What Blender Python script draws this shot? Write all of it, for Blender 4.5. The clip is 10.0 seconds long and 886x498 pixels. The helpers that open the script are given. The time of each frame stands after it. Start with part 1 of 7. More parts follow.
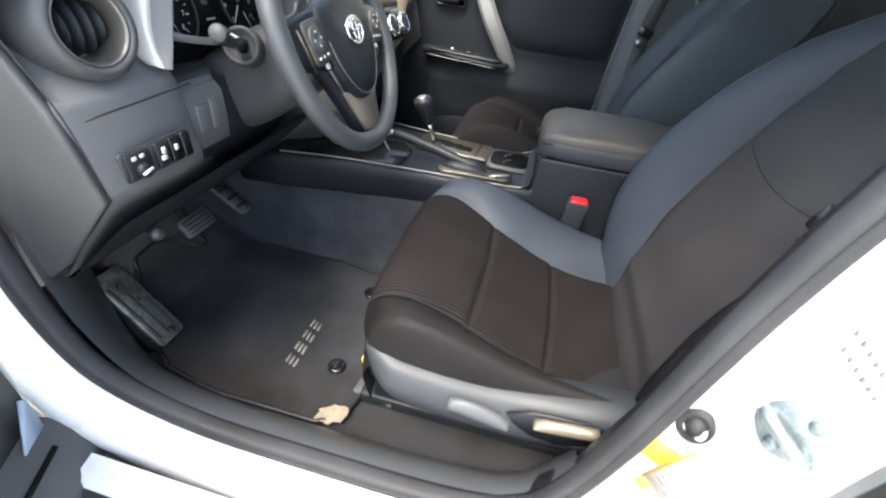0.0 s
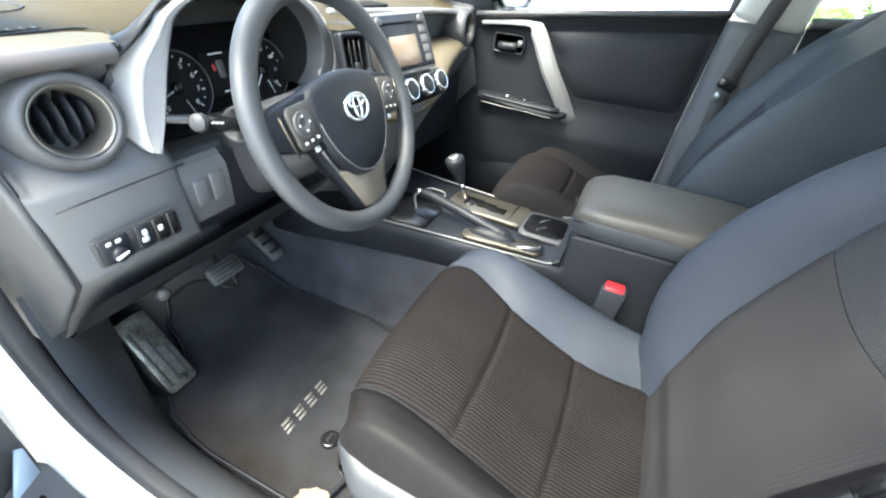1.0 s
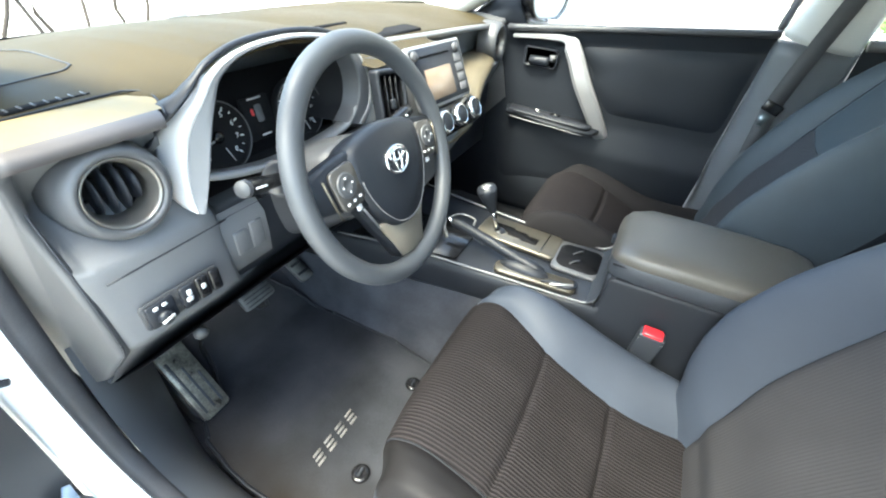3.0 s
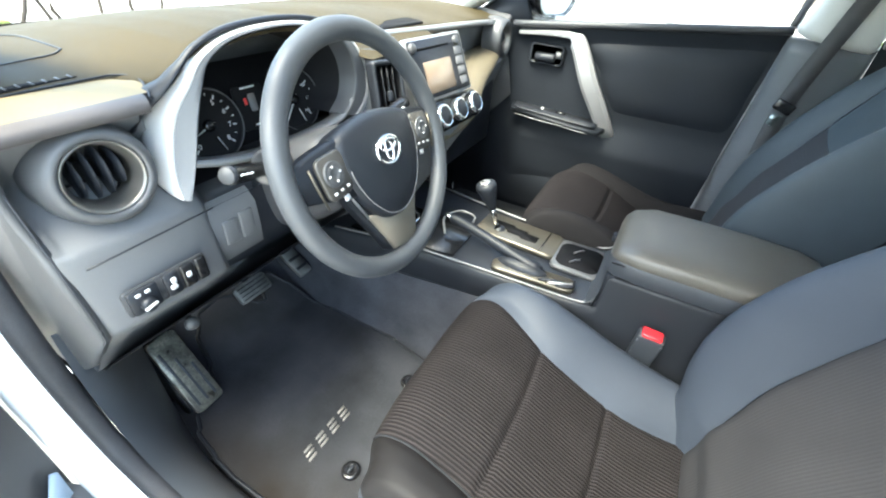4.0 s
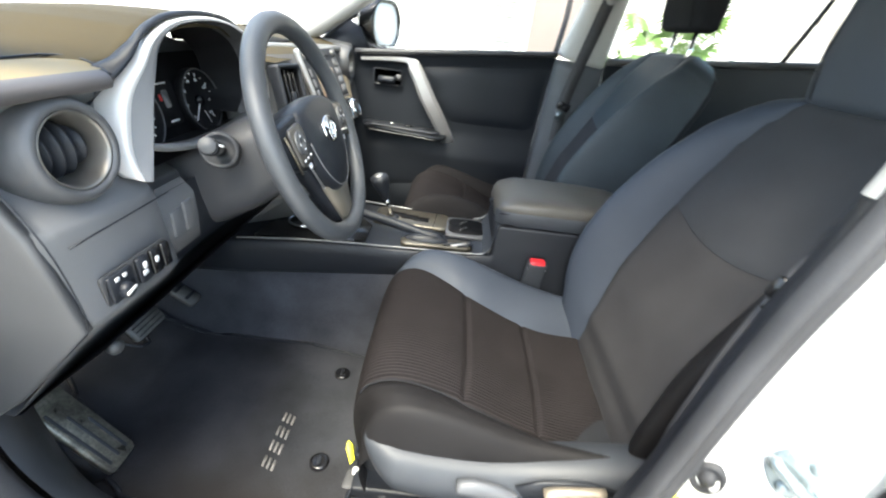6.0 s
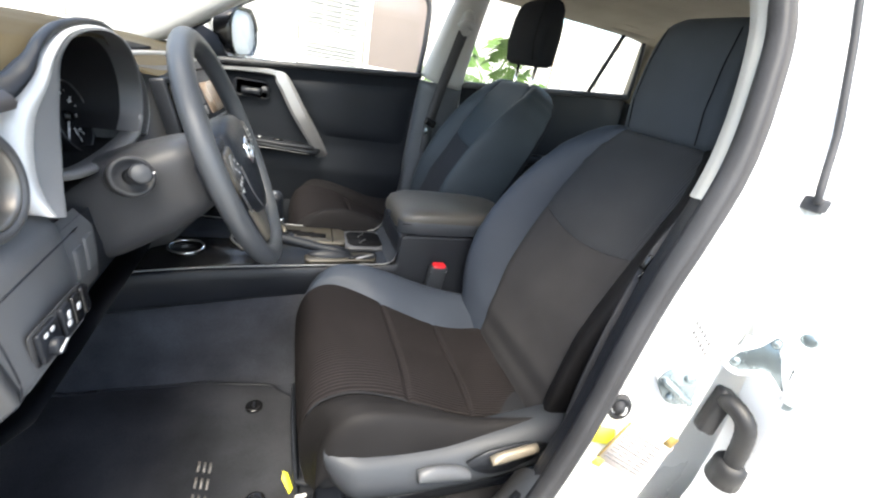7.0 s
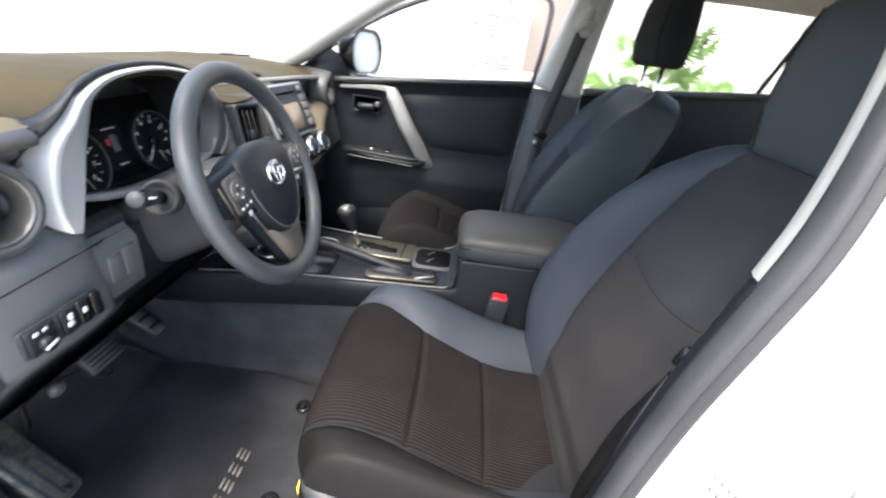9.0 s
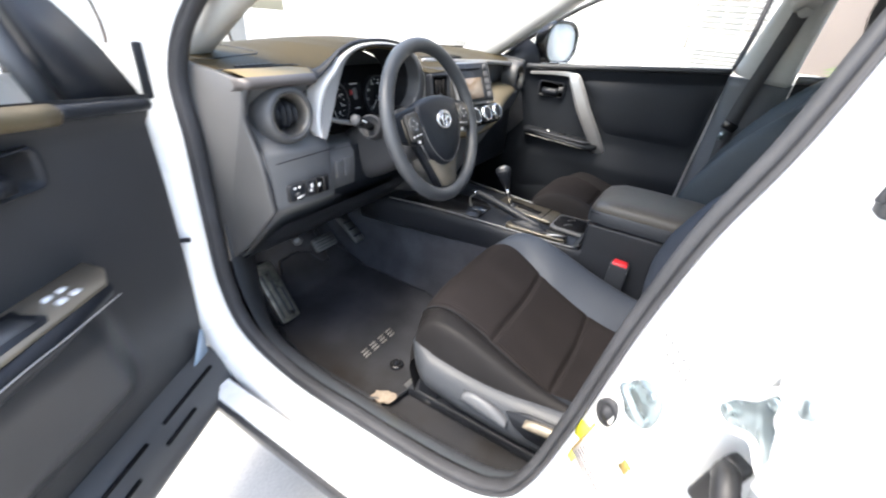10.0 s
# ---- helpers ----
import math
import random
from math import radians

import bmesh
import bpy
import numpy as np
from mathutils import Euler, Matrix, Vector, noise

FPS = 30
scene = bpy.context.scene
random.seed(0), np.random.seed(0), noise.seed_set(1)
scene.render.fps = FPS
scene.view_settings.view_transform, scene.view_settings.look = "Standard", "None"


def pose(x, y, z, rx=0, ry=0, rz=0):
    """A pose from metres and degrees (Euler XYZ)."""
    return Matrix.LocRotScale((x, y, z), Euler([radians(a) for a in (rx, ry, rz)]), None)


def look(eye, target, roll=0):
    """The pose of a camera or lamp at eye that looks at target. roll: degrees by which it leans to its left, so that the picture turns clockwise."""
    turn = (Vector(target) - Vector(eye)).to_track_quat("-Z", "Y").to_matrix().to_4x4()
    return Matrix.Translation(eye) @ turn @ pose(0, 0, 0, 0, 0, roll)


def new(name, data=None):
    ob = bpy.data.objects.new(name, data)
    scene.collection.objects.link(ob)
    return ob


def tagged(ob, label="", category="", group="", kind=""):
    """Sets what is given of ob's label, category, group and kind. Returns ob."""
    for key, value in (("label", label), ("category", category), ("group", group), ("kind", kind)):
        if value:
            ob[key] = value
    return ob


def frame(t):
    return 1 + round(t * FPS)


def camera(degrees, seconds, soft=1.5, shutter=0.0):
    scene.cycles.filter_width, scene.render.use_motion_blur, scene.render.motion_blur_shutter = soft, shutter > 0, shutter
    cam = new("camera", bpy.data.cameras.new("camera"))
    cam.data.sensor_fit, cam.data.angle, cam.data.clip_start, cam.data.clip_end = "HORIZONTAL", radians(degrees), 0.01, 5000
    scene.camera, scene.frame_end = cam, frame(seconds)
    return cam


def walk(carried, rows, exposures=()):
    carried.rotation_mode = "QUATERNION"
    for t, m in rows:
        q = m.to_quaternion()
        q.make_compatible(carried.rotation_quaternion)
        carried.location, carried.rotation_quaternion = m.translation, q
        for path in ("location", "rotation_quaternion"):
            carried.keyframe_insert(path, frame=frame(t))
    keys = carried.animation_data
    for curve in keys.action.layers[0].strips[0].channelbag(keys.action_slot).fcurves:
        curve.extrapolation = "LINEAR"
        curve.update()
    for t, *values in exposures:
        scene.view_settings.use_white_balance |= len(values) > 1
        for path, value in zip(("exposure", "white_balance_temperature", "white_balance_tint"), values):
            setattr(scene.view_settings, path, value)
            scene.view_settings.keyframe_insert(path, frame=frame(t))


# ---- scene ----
LENS = 94.1
cam = camera(LENS, 10.0, soft=2.1, shutter=0.35)
# the car's body frame: x to its tail, y to its passenger side, z up
TIP = pose(0.035, 0, 0.6) @ pose(0, 0, 0, 0, -4.0, 0) @ pose(0, 0, -0.6)
PATH = [
    (0, (0.338, -1.112, 1.203), (-0.017, 0.477, 0.041), 2.1),
    (0.5, (0.424, -1.02, 1.22), (-0.189, 0.527, 0.11), 1.1),
    (1, (0.425, -0.939, 1.265), (-0.285, 0.582, 0.178), 0.0),
    (1.5, (0.386, -0.904, 1.323), (-0.349, 0.591, 0.215), -0.7),
    (2, (0.362, -0.896, 1.354), (-0.38, 0.583, 0.23), -0.9),
    (3.5, (0.356, -0.887, 1.343), (-0.42, 0.565, 0.208), 0.0),
    (4, (0.381, -0.874, 1.331), (-0.421, 0.569, 0.202), -0.2),
    (4.5, (0.39, -0.863, 1.332), (-0.399, 0.596, 0.214), -0.4),
    (5, (0.385, -0.867, 1.335), (-0.341, 0.638, 0.235), -0.2),
    (5.2, (0.381, -0.883, 1.33), (-0.267, 0.671, 0.25), 0.1),
    (6.3, (0.166, -1.187, 1.252), (0.399, 0.586, 0.356), 4.1),
    (6.5, (0.127, -1.196, 1.257), (0.533, 0.558, 0.385), 5.5),
    (7, (0.072, -1.164, 1.285), (0.738, 0.517, 0.431), 7.3),
    (7.5, (0.077, -1.113, 1.327), (0.808, 0.529, 0.45), 7.4),
    (8, (0.086, -1.099, 1.33), (0.781, 0.549, 0.436), 6.7),
    (8.5, (0.156, -1.101, 1.343), (0.654, 0.61, 0.434), 5.7),
    (9, (0.341, -1.091, 1.321), (0.276, 0.695, 0.423), 2.8),
    (9.5, (0.446, -1.141, 1.291), (-0.151, 0.522, 0.354), 1.9),
    (10, (0.558, -1.289, 1.276), (-0.356, 0.238, 0.363), 1.3),
]
walk(cam, [(t, TIP @ look(eye, target, roll)) for t, eye, target, roll in PATH],
     exposures=[(0.0, 2.84, 6950, 6), (0.6, 3.42, 6900, 2), (1.2, 3.64, 6800, -1), (2.0, 3.71, 6750, -3), (5.0, 3.71, 6750, -3), (6.4, 2.87, 7050, 4), (8.0, 2.68, 7000, 6), (9.0, 2.84, 6900, 8), (10.0, 2.75, 6900, 8)])

# ---- world, sun, exposure ----
SUN_UP, SUN_ROUND = 62.0, 200.0
world = bpy.data.worlds.new("world")
scene.world = world
world.use_nodes = True
wn = world.node_tree
sky = wn.nodes.new("ShaderNodeTexSky")
sky.sky_type, sky.sun_disc = "NISHITA", False
sky.sun_elevation, sky.sun_rotation = radians(SUN_UP), radians(SUN_ROUND)
sky.air_density, sky.dust_density = 1.0, 3.0
wn.links.new(sky.outputs[0], wn.nodes["Background"].inputs[0])
wn.nodes["Background"].inputs[1].default_value = 0.15
sun = new("sun", bpy.data.lights.new("sun", "SUN"))
sun.data.energy, sun.data.angle, sun.data.color = 1.2, radians(25.0), (1.0, 0.97, 0.92)
sun.matrix_world = pose(0, 0, 8, 90 - SUN_UP, 0, -SUN_ROUND + 180)

# ---- materials ----
def material(name, colour, rough=0.5, metal=0.0, vary=0.25, scale=8.0, bump=0.0, grain=600.0, wear=0.0, coat=0.0, sheen=0.0, spec=0.5):
    """A procedural surface: a base colour with stains at one scale, grain at another, and a fine relief."""
    m = bpy.data.materials.new(name)
    m.use_nodes = True
    t = m.node_tree
    b = t.nodes["Principled BSDF"]
    b.inputs["Metallic"].default_value = metal
    b.inputs["Coat Weight"].default_value = coat
    b.inputs["Specular IOR Level"].default_value = spec
    b.inputs["Sheen Weight"].default_value = sheen
    co = t.nodes.new("ShaderNodeTexCoord")
    big = t.nodes.new("ShaderNodeTexNoise")
    big.inputs["Scale"].default_value, big.inputs["Detail"].default_value = scale, 6.0
    fine = t.nodes.new("ShaderNodeTexNoise")
    fine.inputs["Scale"].default_value, fine.inputs["Detail"].default_value = grain, 3.0
    for n in (big, fine):
        t.links.new(co.outputs["Object"], n.inputs["Vector"])
    ramp = t.nodes.new("ShaderNodeMapRange")
    ramp.inputs["From Min"].default_value, ramp.inputs["From Max"].default_value = 0.3, 0.7
    ramp.inputs["To Min"].default_value, ramp.inputs["To Max"].default_value = 1.0 - vary, 1.0 + vary
    t.links.new(big.outputs[0], ramp.inputs["Value"])
    spots = t.nodes.new("ShaderNodeMapRange")
    spots.inputs["From Min"].default_value, spots.inputs["From Max"].default_value = 0.3, 0.7
    spots.inputs["To Min"].default_value, spots.inputs["To Max"].default_value = 1.0 - vary * 0.5, 1.0 + vary * 0.5
    t.links.new(fine.outputs[0], spots.inputs["Value"])
    mul = t.nodes.new("ShaderNodeMath")
    mul.operation = "MULTIPLY"
    t.links.new(ramp.outputs[0], mul.inputs[0])
    t.links.new(spots.outputs[0], mul.inputs[1])
    sc = t.nodes.new("ShaderNodeVectorMath")
    sc.operation = "SCALE"
    sc.inputs[0].default_value = colour[:3]
    t.links.new(mul.outputs[0], sc.inputs["Scale"])
    t.links.new(sc.outputs[0], b.inputs["Base Color"])
    rr = t.nodes.new("ShaderNodeMapRange")
    rr.inputs["From Min"].default_value, rr.inputs["From Max"].default_value = 0.3, 0.7
    rr.inputs["To Min"].default_value, rr.inputs["To Max"].default_value = max(0.02, rough - 0.08 - wear), min(1.0, rough + 0.06)
    t.links.new(big.outputs[0], rr.inputs["Value"])
    t.links.new(rr.outputs[0], b.inputs["Roughness"])
    if bump:
        bp = t.nodes.new("ShaderNodeBump")
        bp.inputs["Strength"].default_value, bp.inputs["Distance"].default_value = bump, 0.0006
        t.links.new(fine.outputs[0], bp.inputs["Height"])
        t.links.new(bp.outputs[0], b.inputs["Normal"])
    return m


def ribbed(name, colour, dark, pitch, axis, relief=0.6, rough=0.9, sheen=0.0):
    """Woven cloth with ribs that run across one axis."""
    m = material(name, colour, rough, vary=0.18, scale=14, bump=0.0, grain=900, sheen=sheen, spec=0.08)
    t = m.node_tree
    b = t.nodes["Principled BSDF"]
    co = t.nodes["Texture Coordinate"]
    wave = t.nodes.new("ShaderNodeTexWave")
    wave.bands_direction = axis
    wave.inputs["Scale"].default_value = 0.314 / pitch
    wave.inputs["Distortion"].default_value, wave.inputs["Detail"].default_value = 0.35, 2.0
    wave.inputs["Detail Scale"].default_value = 4.0
    t.links.new(co.outputs["Object"], wave.inputs["Vector"])
    mix = t.nodes.new("ShaderNodeMix")
    mix.data_type = "RGBA"
    src = b.inputs["Base Color"].links[0].from_socket
    t.links.new(wave.outputs[0], mix.inputs[0])
    mix.inputs[6].default_value = (*dark, 1)
    t.links.new(src, mix.inputs[7])
    t.links.new(mix.outputs[2], b.inputs["Base Color"])
    bp = t.nodes.new("ShaderNodeBump")
    bp.inputs["Strength"].default_value, bp.inputs["Distance"].default_value = relief, 0.0022
    t.links.new(wave.outputs[0], bp.inputs["Height"])
    t.links.new(bp.outputs[0], b.inputs["Normal"])
    return m


def plain_glass(name, tint=(0.96, 0.98, 0.97), gloss=0.04):
    """A thin pane: what is behind it shows straight through, with a faint mirror image on it."""
    m = bpy.data.materials.new(name)
    m.use_nodes = True
    t = m.node_tree
    out = t.nodes["Material Output"]
    t.nodes.remove(t.nodes["Principled BSDF"])
    clear = t.nodes.new("ShaderNodeBsdfTransparent")
    clear.inputs[0].default_value = (*tint, 1)
    shine = t.nodes.new("ShaderNodeBsdfGlossy")
    shine.inputs["Roughness"].default_value = 0.02
    mix = t.nodes.new("ShaderNodeMixShader")
    mix.inputs[0].default_value = gloss
    t.links.new(clear.outputs[0], mix.inputs[1])
    t.links.new(shine.outputs[0], mix.inputs[2])
    t.links.new(mix.outputs[0], out.inputs[0])
    return m


PLASTIC = material("grained_dark_plastic", (0.0140, 0.0160, 0.0205), 0.46, vary=0.12, scale=6, bump=0.35, grain=900, spec=0.28)
PLASTIC_MID = material("grained_grey_plastic", (0.060, 0.061, 0.064), 0.46, vary=0.12, scale=5, bump=0.4, grain=800)
# dash skin, warmed in colour for the sunlit reflection through the windscreen
DASH_SOFT = material("soft_dash_skin", (0.039, 0.030, 0.0145), 0.60, vary=0.12, scale=4, bump=0.4, grain=700, spec=0.12)
GLOSS_BLACK = material("gloss_black_plastic", (0.008, 0.008, 0.009), 0.22, vary=0.1, scale=9)
CAVITY = material("matt_black_plastic", (0.008, 0.008, 0.009), 0.75, vary=0.2, scale=9, spec=0.06)
RUBBER = material("rubber_seal", (0.036, 0.037, 0.041), 0.62, vary=0.2, scale=12, bump=0.3, grain=500, spec=0.25)
RIM_GRIP = material("moulded_wheel_rim", (0.042, 0.046, 0.052), 0.54, vary=0.08, scale=10, bump=0.3, grain=1200, wear=0.08)
FABRIC_RIB = ribbed("ribbed_brown_cloth", (0.0215, 0.0188, 0.0196), (0.0050, 0.0044, 0.0047), 0.0066, "Y", 0.75)
FABRIC_BACK = ribbed("ribbed_brown_back_cloth", (0.0385, 0.0375, 0.0390), (0.0340, 0.0330, 0.0345), 0.0058, "Y", 0.15)
LEDGE_GREY = material("satin_ledge_grey", (0.19, 0.19, 0.19), 0.45, metal=0.3, vary=0.06, scale=9)
PILLAR_LOW = material("grained_pillar_plastic", (0.072, 0.077, 0.086), 0.5, vary=0.10, scale=5, bump=0.4, grain=800)
FABRIC_MESH = ribbed("dark_mesh_cloth", (0.0490, 0.0505, 0.0550), (0.0385, 0.0396, 0.0432), 0.0052, "Y")
# bolster cloth with bluish skylight put into its colour, for the lit inner side
FABRIC_SIDE = material("sky_tinted_bolster_cloth", (0.0335, 0.0410, 0.0550), 0.52, vary=0.08, scale=9, bump=0.3, grain=1500, spec=0.25)
FABRIC_DARK = material("charcoal_cloth", (0.018, 0.019, 0.022), 0.85, vary=0.12, scale=10, bump=0.5, grain=1400, spec=0.08)
CARPET = material("loop_carpet", (0.045, 0.048, 0.057), 0.97, vary=0.35, scale=7, bump=1.0, grain=420, spec=0.02)
MAT_PILE = material("floor_mat_pile", (0.0305, 0.0320, 0.0365), 0.97, vary=0.40, scale=5, bump=1.0, grain=520, spec=0.02)
def soiled(m, brown, low, high, scale):
    """Ground-in brown dirt in uneven patches, thicker towards the door sill."""
    t = m.node_tree
    b = t.nodes["Principled BSDF"]
    co = t.nodes["Texture Coordinate"]
    sep = t.nodes.new("ShaderNodeSeparateXYZ")
    t.links.new(co.outputs["Object"], sep.inputs[0])
    edge = t.nodes.new("ShaderNodeMapRange")
    edge.inputs["From Min"].default_value, edge.inputs["From Max"].default_value = low, high
    t.links.new(sep.outputs["Y"], edge.inputs["Value"])
    cloud = t.nodes.new("ShaderNodeTexNoise")
    cloud.inputs["Scale"].default_value, cloud.inputs["Detail"].default_value = scale, 8.0
    t.links.new(co.outputs["Object"], cloud.inputs["Vector"])
    patch = t.nodes.new("ShaderNodeMapRange")
    patch.inputs["From Min"].default_value, patch.inputs["From Max"].default_value = 0.10, 0.68
    t.links.new(cloud.outputs[0], patch.inputs["Value"])
    both = t.nodes.new("ShaderNodeMath")
    both.operation = "MULTIPLY"
    t.links.new(edge.outputs[0], both.inputs[0])
    t.links.new(patch.outputs[0], both.inputs[1])
    mix = t.nodes.new("ShaderNodeMix")
    mix.data_type = "RGBA"
    src = b.inputs["Base Color"].links[0].from_socket
    t.links.new(both.outputs[0], mix.inputs[0])
    t.links.new(src, mix.inputs[6])
    mix.inputs[7].default_value = (*brown, 1)
    t.links.new(mix.outputs[2], b.inputs["Base Color"])


soiled(MAT_PILE, (0.0165, 0.0145, 0.0130), -0.52, -0.67, 9.0)
soiled(CARPET, (0.0150, 0.0136, 0.0124), -0.50, -0.62, 7.0)
SILVER = material("satin_silver_paint", (0.33, 0.33, 0.33), 0.34, metal=0.6, vary=0.05, scale=9)
# silver trim with its warm reflection put into the base colour
SILVER_WARM_REFLECT = material("silver_trim_warm_reflection", (0.21, 0.155, 0.070), 0.55, metal=0.2, vary=0.06, scale=6)
CHROME = material("chrome", (0.85, 0.85, 0.86), 0.10, metal=1.0, vary=0.04, scale=20)
ZINC = material("zinc_plated_steel", (0.22, 0.26, 0.27), 0.26, metal=0.65, vary=0.12, scale=25, bump=0.2)
PAINT = material("white_car_paint", (0.80, 0.81, 0.81), 0.28, vary=0.02, scale=3, coat=0.6)
PILLAR = material("light_grey_pillar_trim", (0.40, 0.40, 0.385), 0.60, vary=0.05, scale=7, bump=0.3, grain=900)
HEADLINER = material("beige_headliner_cloth", (0.30, 0.27, 0.22), 0.95, vary=0.08, scale=9, bump=0.6, grain=900, spec=0.05)
GLASS = plain_glass("window_glass")
MIRROR = material("mirror_glass", (0.9, 0.9, 0.9), 0.03, metal=1.0, vary=0.01)
WHITE_PRINT = material("white_print", (0.70, 0.70, 0.70), 0.6, vary=0.05)
GREY_PRINT = material("grey_print", (0.13, 0.13, 0.135), 0.6, vary=0.1)
RED = material("red_plastic", (0.55, 0.02, 0.03), 0.35, vary=0.06)
YELLOW = material("yellow_sticker", (0.82, 0.78, 0.05), 0.5, vary=0.08)
AMBER = material("ochre_print", (0.20, 0.135, 0.030), 0.5, vary=0.1)
PAPER = material("label_paper", (0.40, 0.355, 0.335), 0.6, vary=0.04)
WEBBING = material("seat_belt_webbing", (0.060, 0.060, 0.064), 0.75, vary=0.1, scale=30, bump=0.5, grain=900, spec=0.2)
SCREEN = material("dim_display_glass", (0.20, 0.15, 0.11), 0.22, vary=0.12, scale=6)
TAN_SCRAP = material("torn_tan_paper", (0.19, 0.155, 0.12), 0.9, vary=0.25, scale=60, bump=0.5)
GAUGE_RED = material("red_print", (0.55, 0.03, 0.03), 0.5, vary=0.1)

GATE_TRIM = material("dark_satin_gate", (0.10, 0.09, 0.072), 0.35, metal=0.5, vary=0.08, scale=12)
PAD_GREY = material("warm_grey_switch_pad", (0.050, 0.047, 0.043), 0.42, vary=0.08, scale=14)
STALK_END = material("stalk_end_plastic", (0.030, 0.032, 0.036), 0.6, vary=0.06, scale=20)
KICK = material("smooth_grey_sill_plastic", (0.082, 0.091, 0.104), 0.40, vary=0.05, scale=11, bump=0.2, grain=700)
soiled(KICK, (0.030, 0.026, 0.0225), -0.775, -0.715, 3.0)
VENT_METAL = material("satin_vent_metal", (0.17, 0.16, 0.145), 0.36, metal=0.7, vary=0.06, scale=14)
FABRIC_HEAD = material("charcoal_headrest_cloth", (0.058, 0.066, 0.078), 0.70, vary=0.10, scale=9, bump=0.5, grain=1400, spec=0.15)
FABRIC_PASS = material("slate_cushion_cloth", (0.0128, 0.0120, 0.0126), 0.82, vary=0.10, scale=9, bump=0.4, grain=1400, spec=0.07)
# the same bolster cloth in a darker tone, for the driver's outer side
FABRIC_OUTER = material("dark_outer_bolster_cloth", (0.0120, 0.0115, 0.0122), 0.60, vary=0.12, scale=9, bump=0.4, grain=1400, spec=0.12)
DASH_LOW = material("grained_dash_plastic", (0.096, 0.098, 0.102), 0.45, vary=0.10, scale=5, bump=0.4, grain=800)
SHROUD = material("black_binnacle_plastic", (0.011, 0.011, 0.012), 0.55, vary=0.15, scale=8, bump=0.3, grain=900, spec=0.08)
BEZEL_PAINT = material("satin_bezel_paint", (0.54, 0.535, 0.525), 0.42, metal=0.25, vary=0.05, scale=9)
# passenger-side trim, darkened and blued in colour for the shade over there
DOOR_TRIM = material("door_plastic_in_shade", (0.0105, 0.0125, 0.0160), 0.50, vary=0.14, scale=6, bump=0.35, grain=900, spec=0.18)
# vinyl given the tan that light puts on the lid's top
ARM_VINYL = material("padded_arm_vinyl", (0.072, 0.066, 0.056), 0.42, vary=0.10, scale=6, bump=0.35, grain=1000)
FABRIC_FAR = material("slate_bolster_cloth", (0.0430, 0.0525, 0.0605), 0.50, vary=0.10, scale=9, bump=0.3, grain=1500, spec=0.2)
# the shelf's tan is warm reflected light put into the skin colour
SHELF_WARM_REFLECT = material("shelf_skin_warm_reflection", (0.090, 0.072, 0.042), 0.55, vary=0.08, scale=5, bump=0.4, grain=800)
WOVEN = material("pale_woven_thread", (0.156, 0.150, 0.141), 0.8, vary=0.2, scale=90, bump=0.5)
BOOT_BLACK = material("black_rubber", (0.010, 0.010, 0.011), 0.55, vary=0.2, scale=20)
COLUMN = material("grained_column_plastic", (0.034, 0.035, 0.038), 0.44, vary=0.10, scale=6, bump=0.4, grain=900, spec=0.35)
SHROUD_GREY = material("grained_shroud_plastic", (0.045, 0.046, 0.050), 0.44, vary=0.10, scale=6, bump=0.4, grain=900, spec=0.35)
SHIELD = material("blue_grey_shield_plastic", (0.028, 0.032, 0.039), 0.56, vary=0.10, scale=6, bump=0.35, grain=900)
LIP_METAL = material("rolled_lip_paint", (0.074, 0.067, 0.066), 0.50, metal=0.2, vary=0.08, scale=8)
FAINT_PRINT = material("faint_print", (0.16, 0.16, 0.16), 0.6, vary=0.2)
WARM_SILVER = material("satin_warm_silver", (0.215, 0.187, 0.148), 0.42, metal=0.4, vary=0.06, scale=9)

# ---- building tools ----
def part(name, bm, mat, parent=None, label="", smooth=True):
    """Links a bmesh as one mesh object under a thing or a part."""
    bmesh.ops.recalc_face_normals(bm, faces=bm.faces)
    me = bpy.data.meshes.new(name)
    bm.to_mesh(me)
    bm.free()
    me.materials.append(mat)
    if smooth:
        me.polygons.foreach_set("use_smooth", [True] * len(me.polygons))
    ob = new(name, me)
    if parent is not None:
        ob.parent = parent
    if label:
        ob["label"] = label
    return ob


def thing(name, label, category, at=None, kind="", group=""):
    """An empty that gathers the parts of one thing."""
    ob = new(name)
    ob.empty_display_size = 0.05
    if at is not None:
        ob.matrix_basis = at
    return tagged(ob, label, category, group, kind)


def sharp(ob, angle=35):
    """Keeps the creases of a smooth-shaded mesh."""
    me = ob.data
    bm = bmesh.new()
    bm.from_mesh(me)
    for e in bm.edges:
        if len(e.link_faces) == 2 and e.calc_face_angle(0) > radians(angle):
            e.smooth = False
    bm.to_mesh(me)
    bm.free()
    return ob


def block(x0, x1, y0, y1, z0, z1, r=0.006, seg=2, m=None, bm=None):
    """A box with rounded edges."""
    bm = bm or bmesh.new()
    new_v = bmesh.ops.create_cube(bm, size=1.0)["verts"]
    for v in new_v:
        v.co = Vector((x0 + (v.co.x + 0.5) * (x1 - x0), y0 + (v.co.y + 0.5) * (y1 - y0), z0 + (v.co.z + 0.5) * (z1 - z0)))
    if r:
        edges = list({e for v in new_v for e in v.link_edges})
        made = bmesh.ops.bevel(bm, geom=edges, offset=r, segments=seg, profile=0.5, affect="EDGES")
        new_v = list({v for f in made["faces"] for v in f.verts} | {v for v in new_v if v.is_valid})
    if m is not None:
        bmesh.ops.transform(bm, matrix=m, verts=new_v)
    return bm


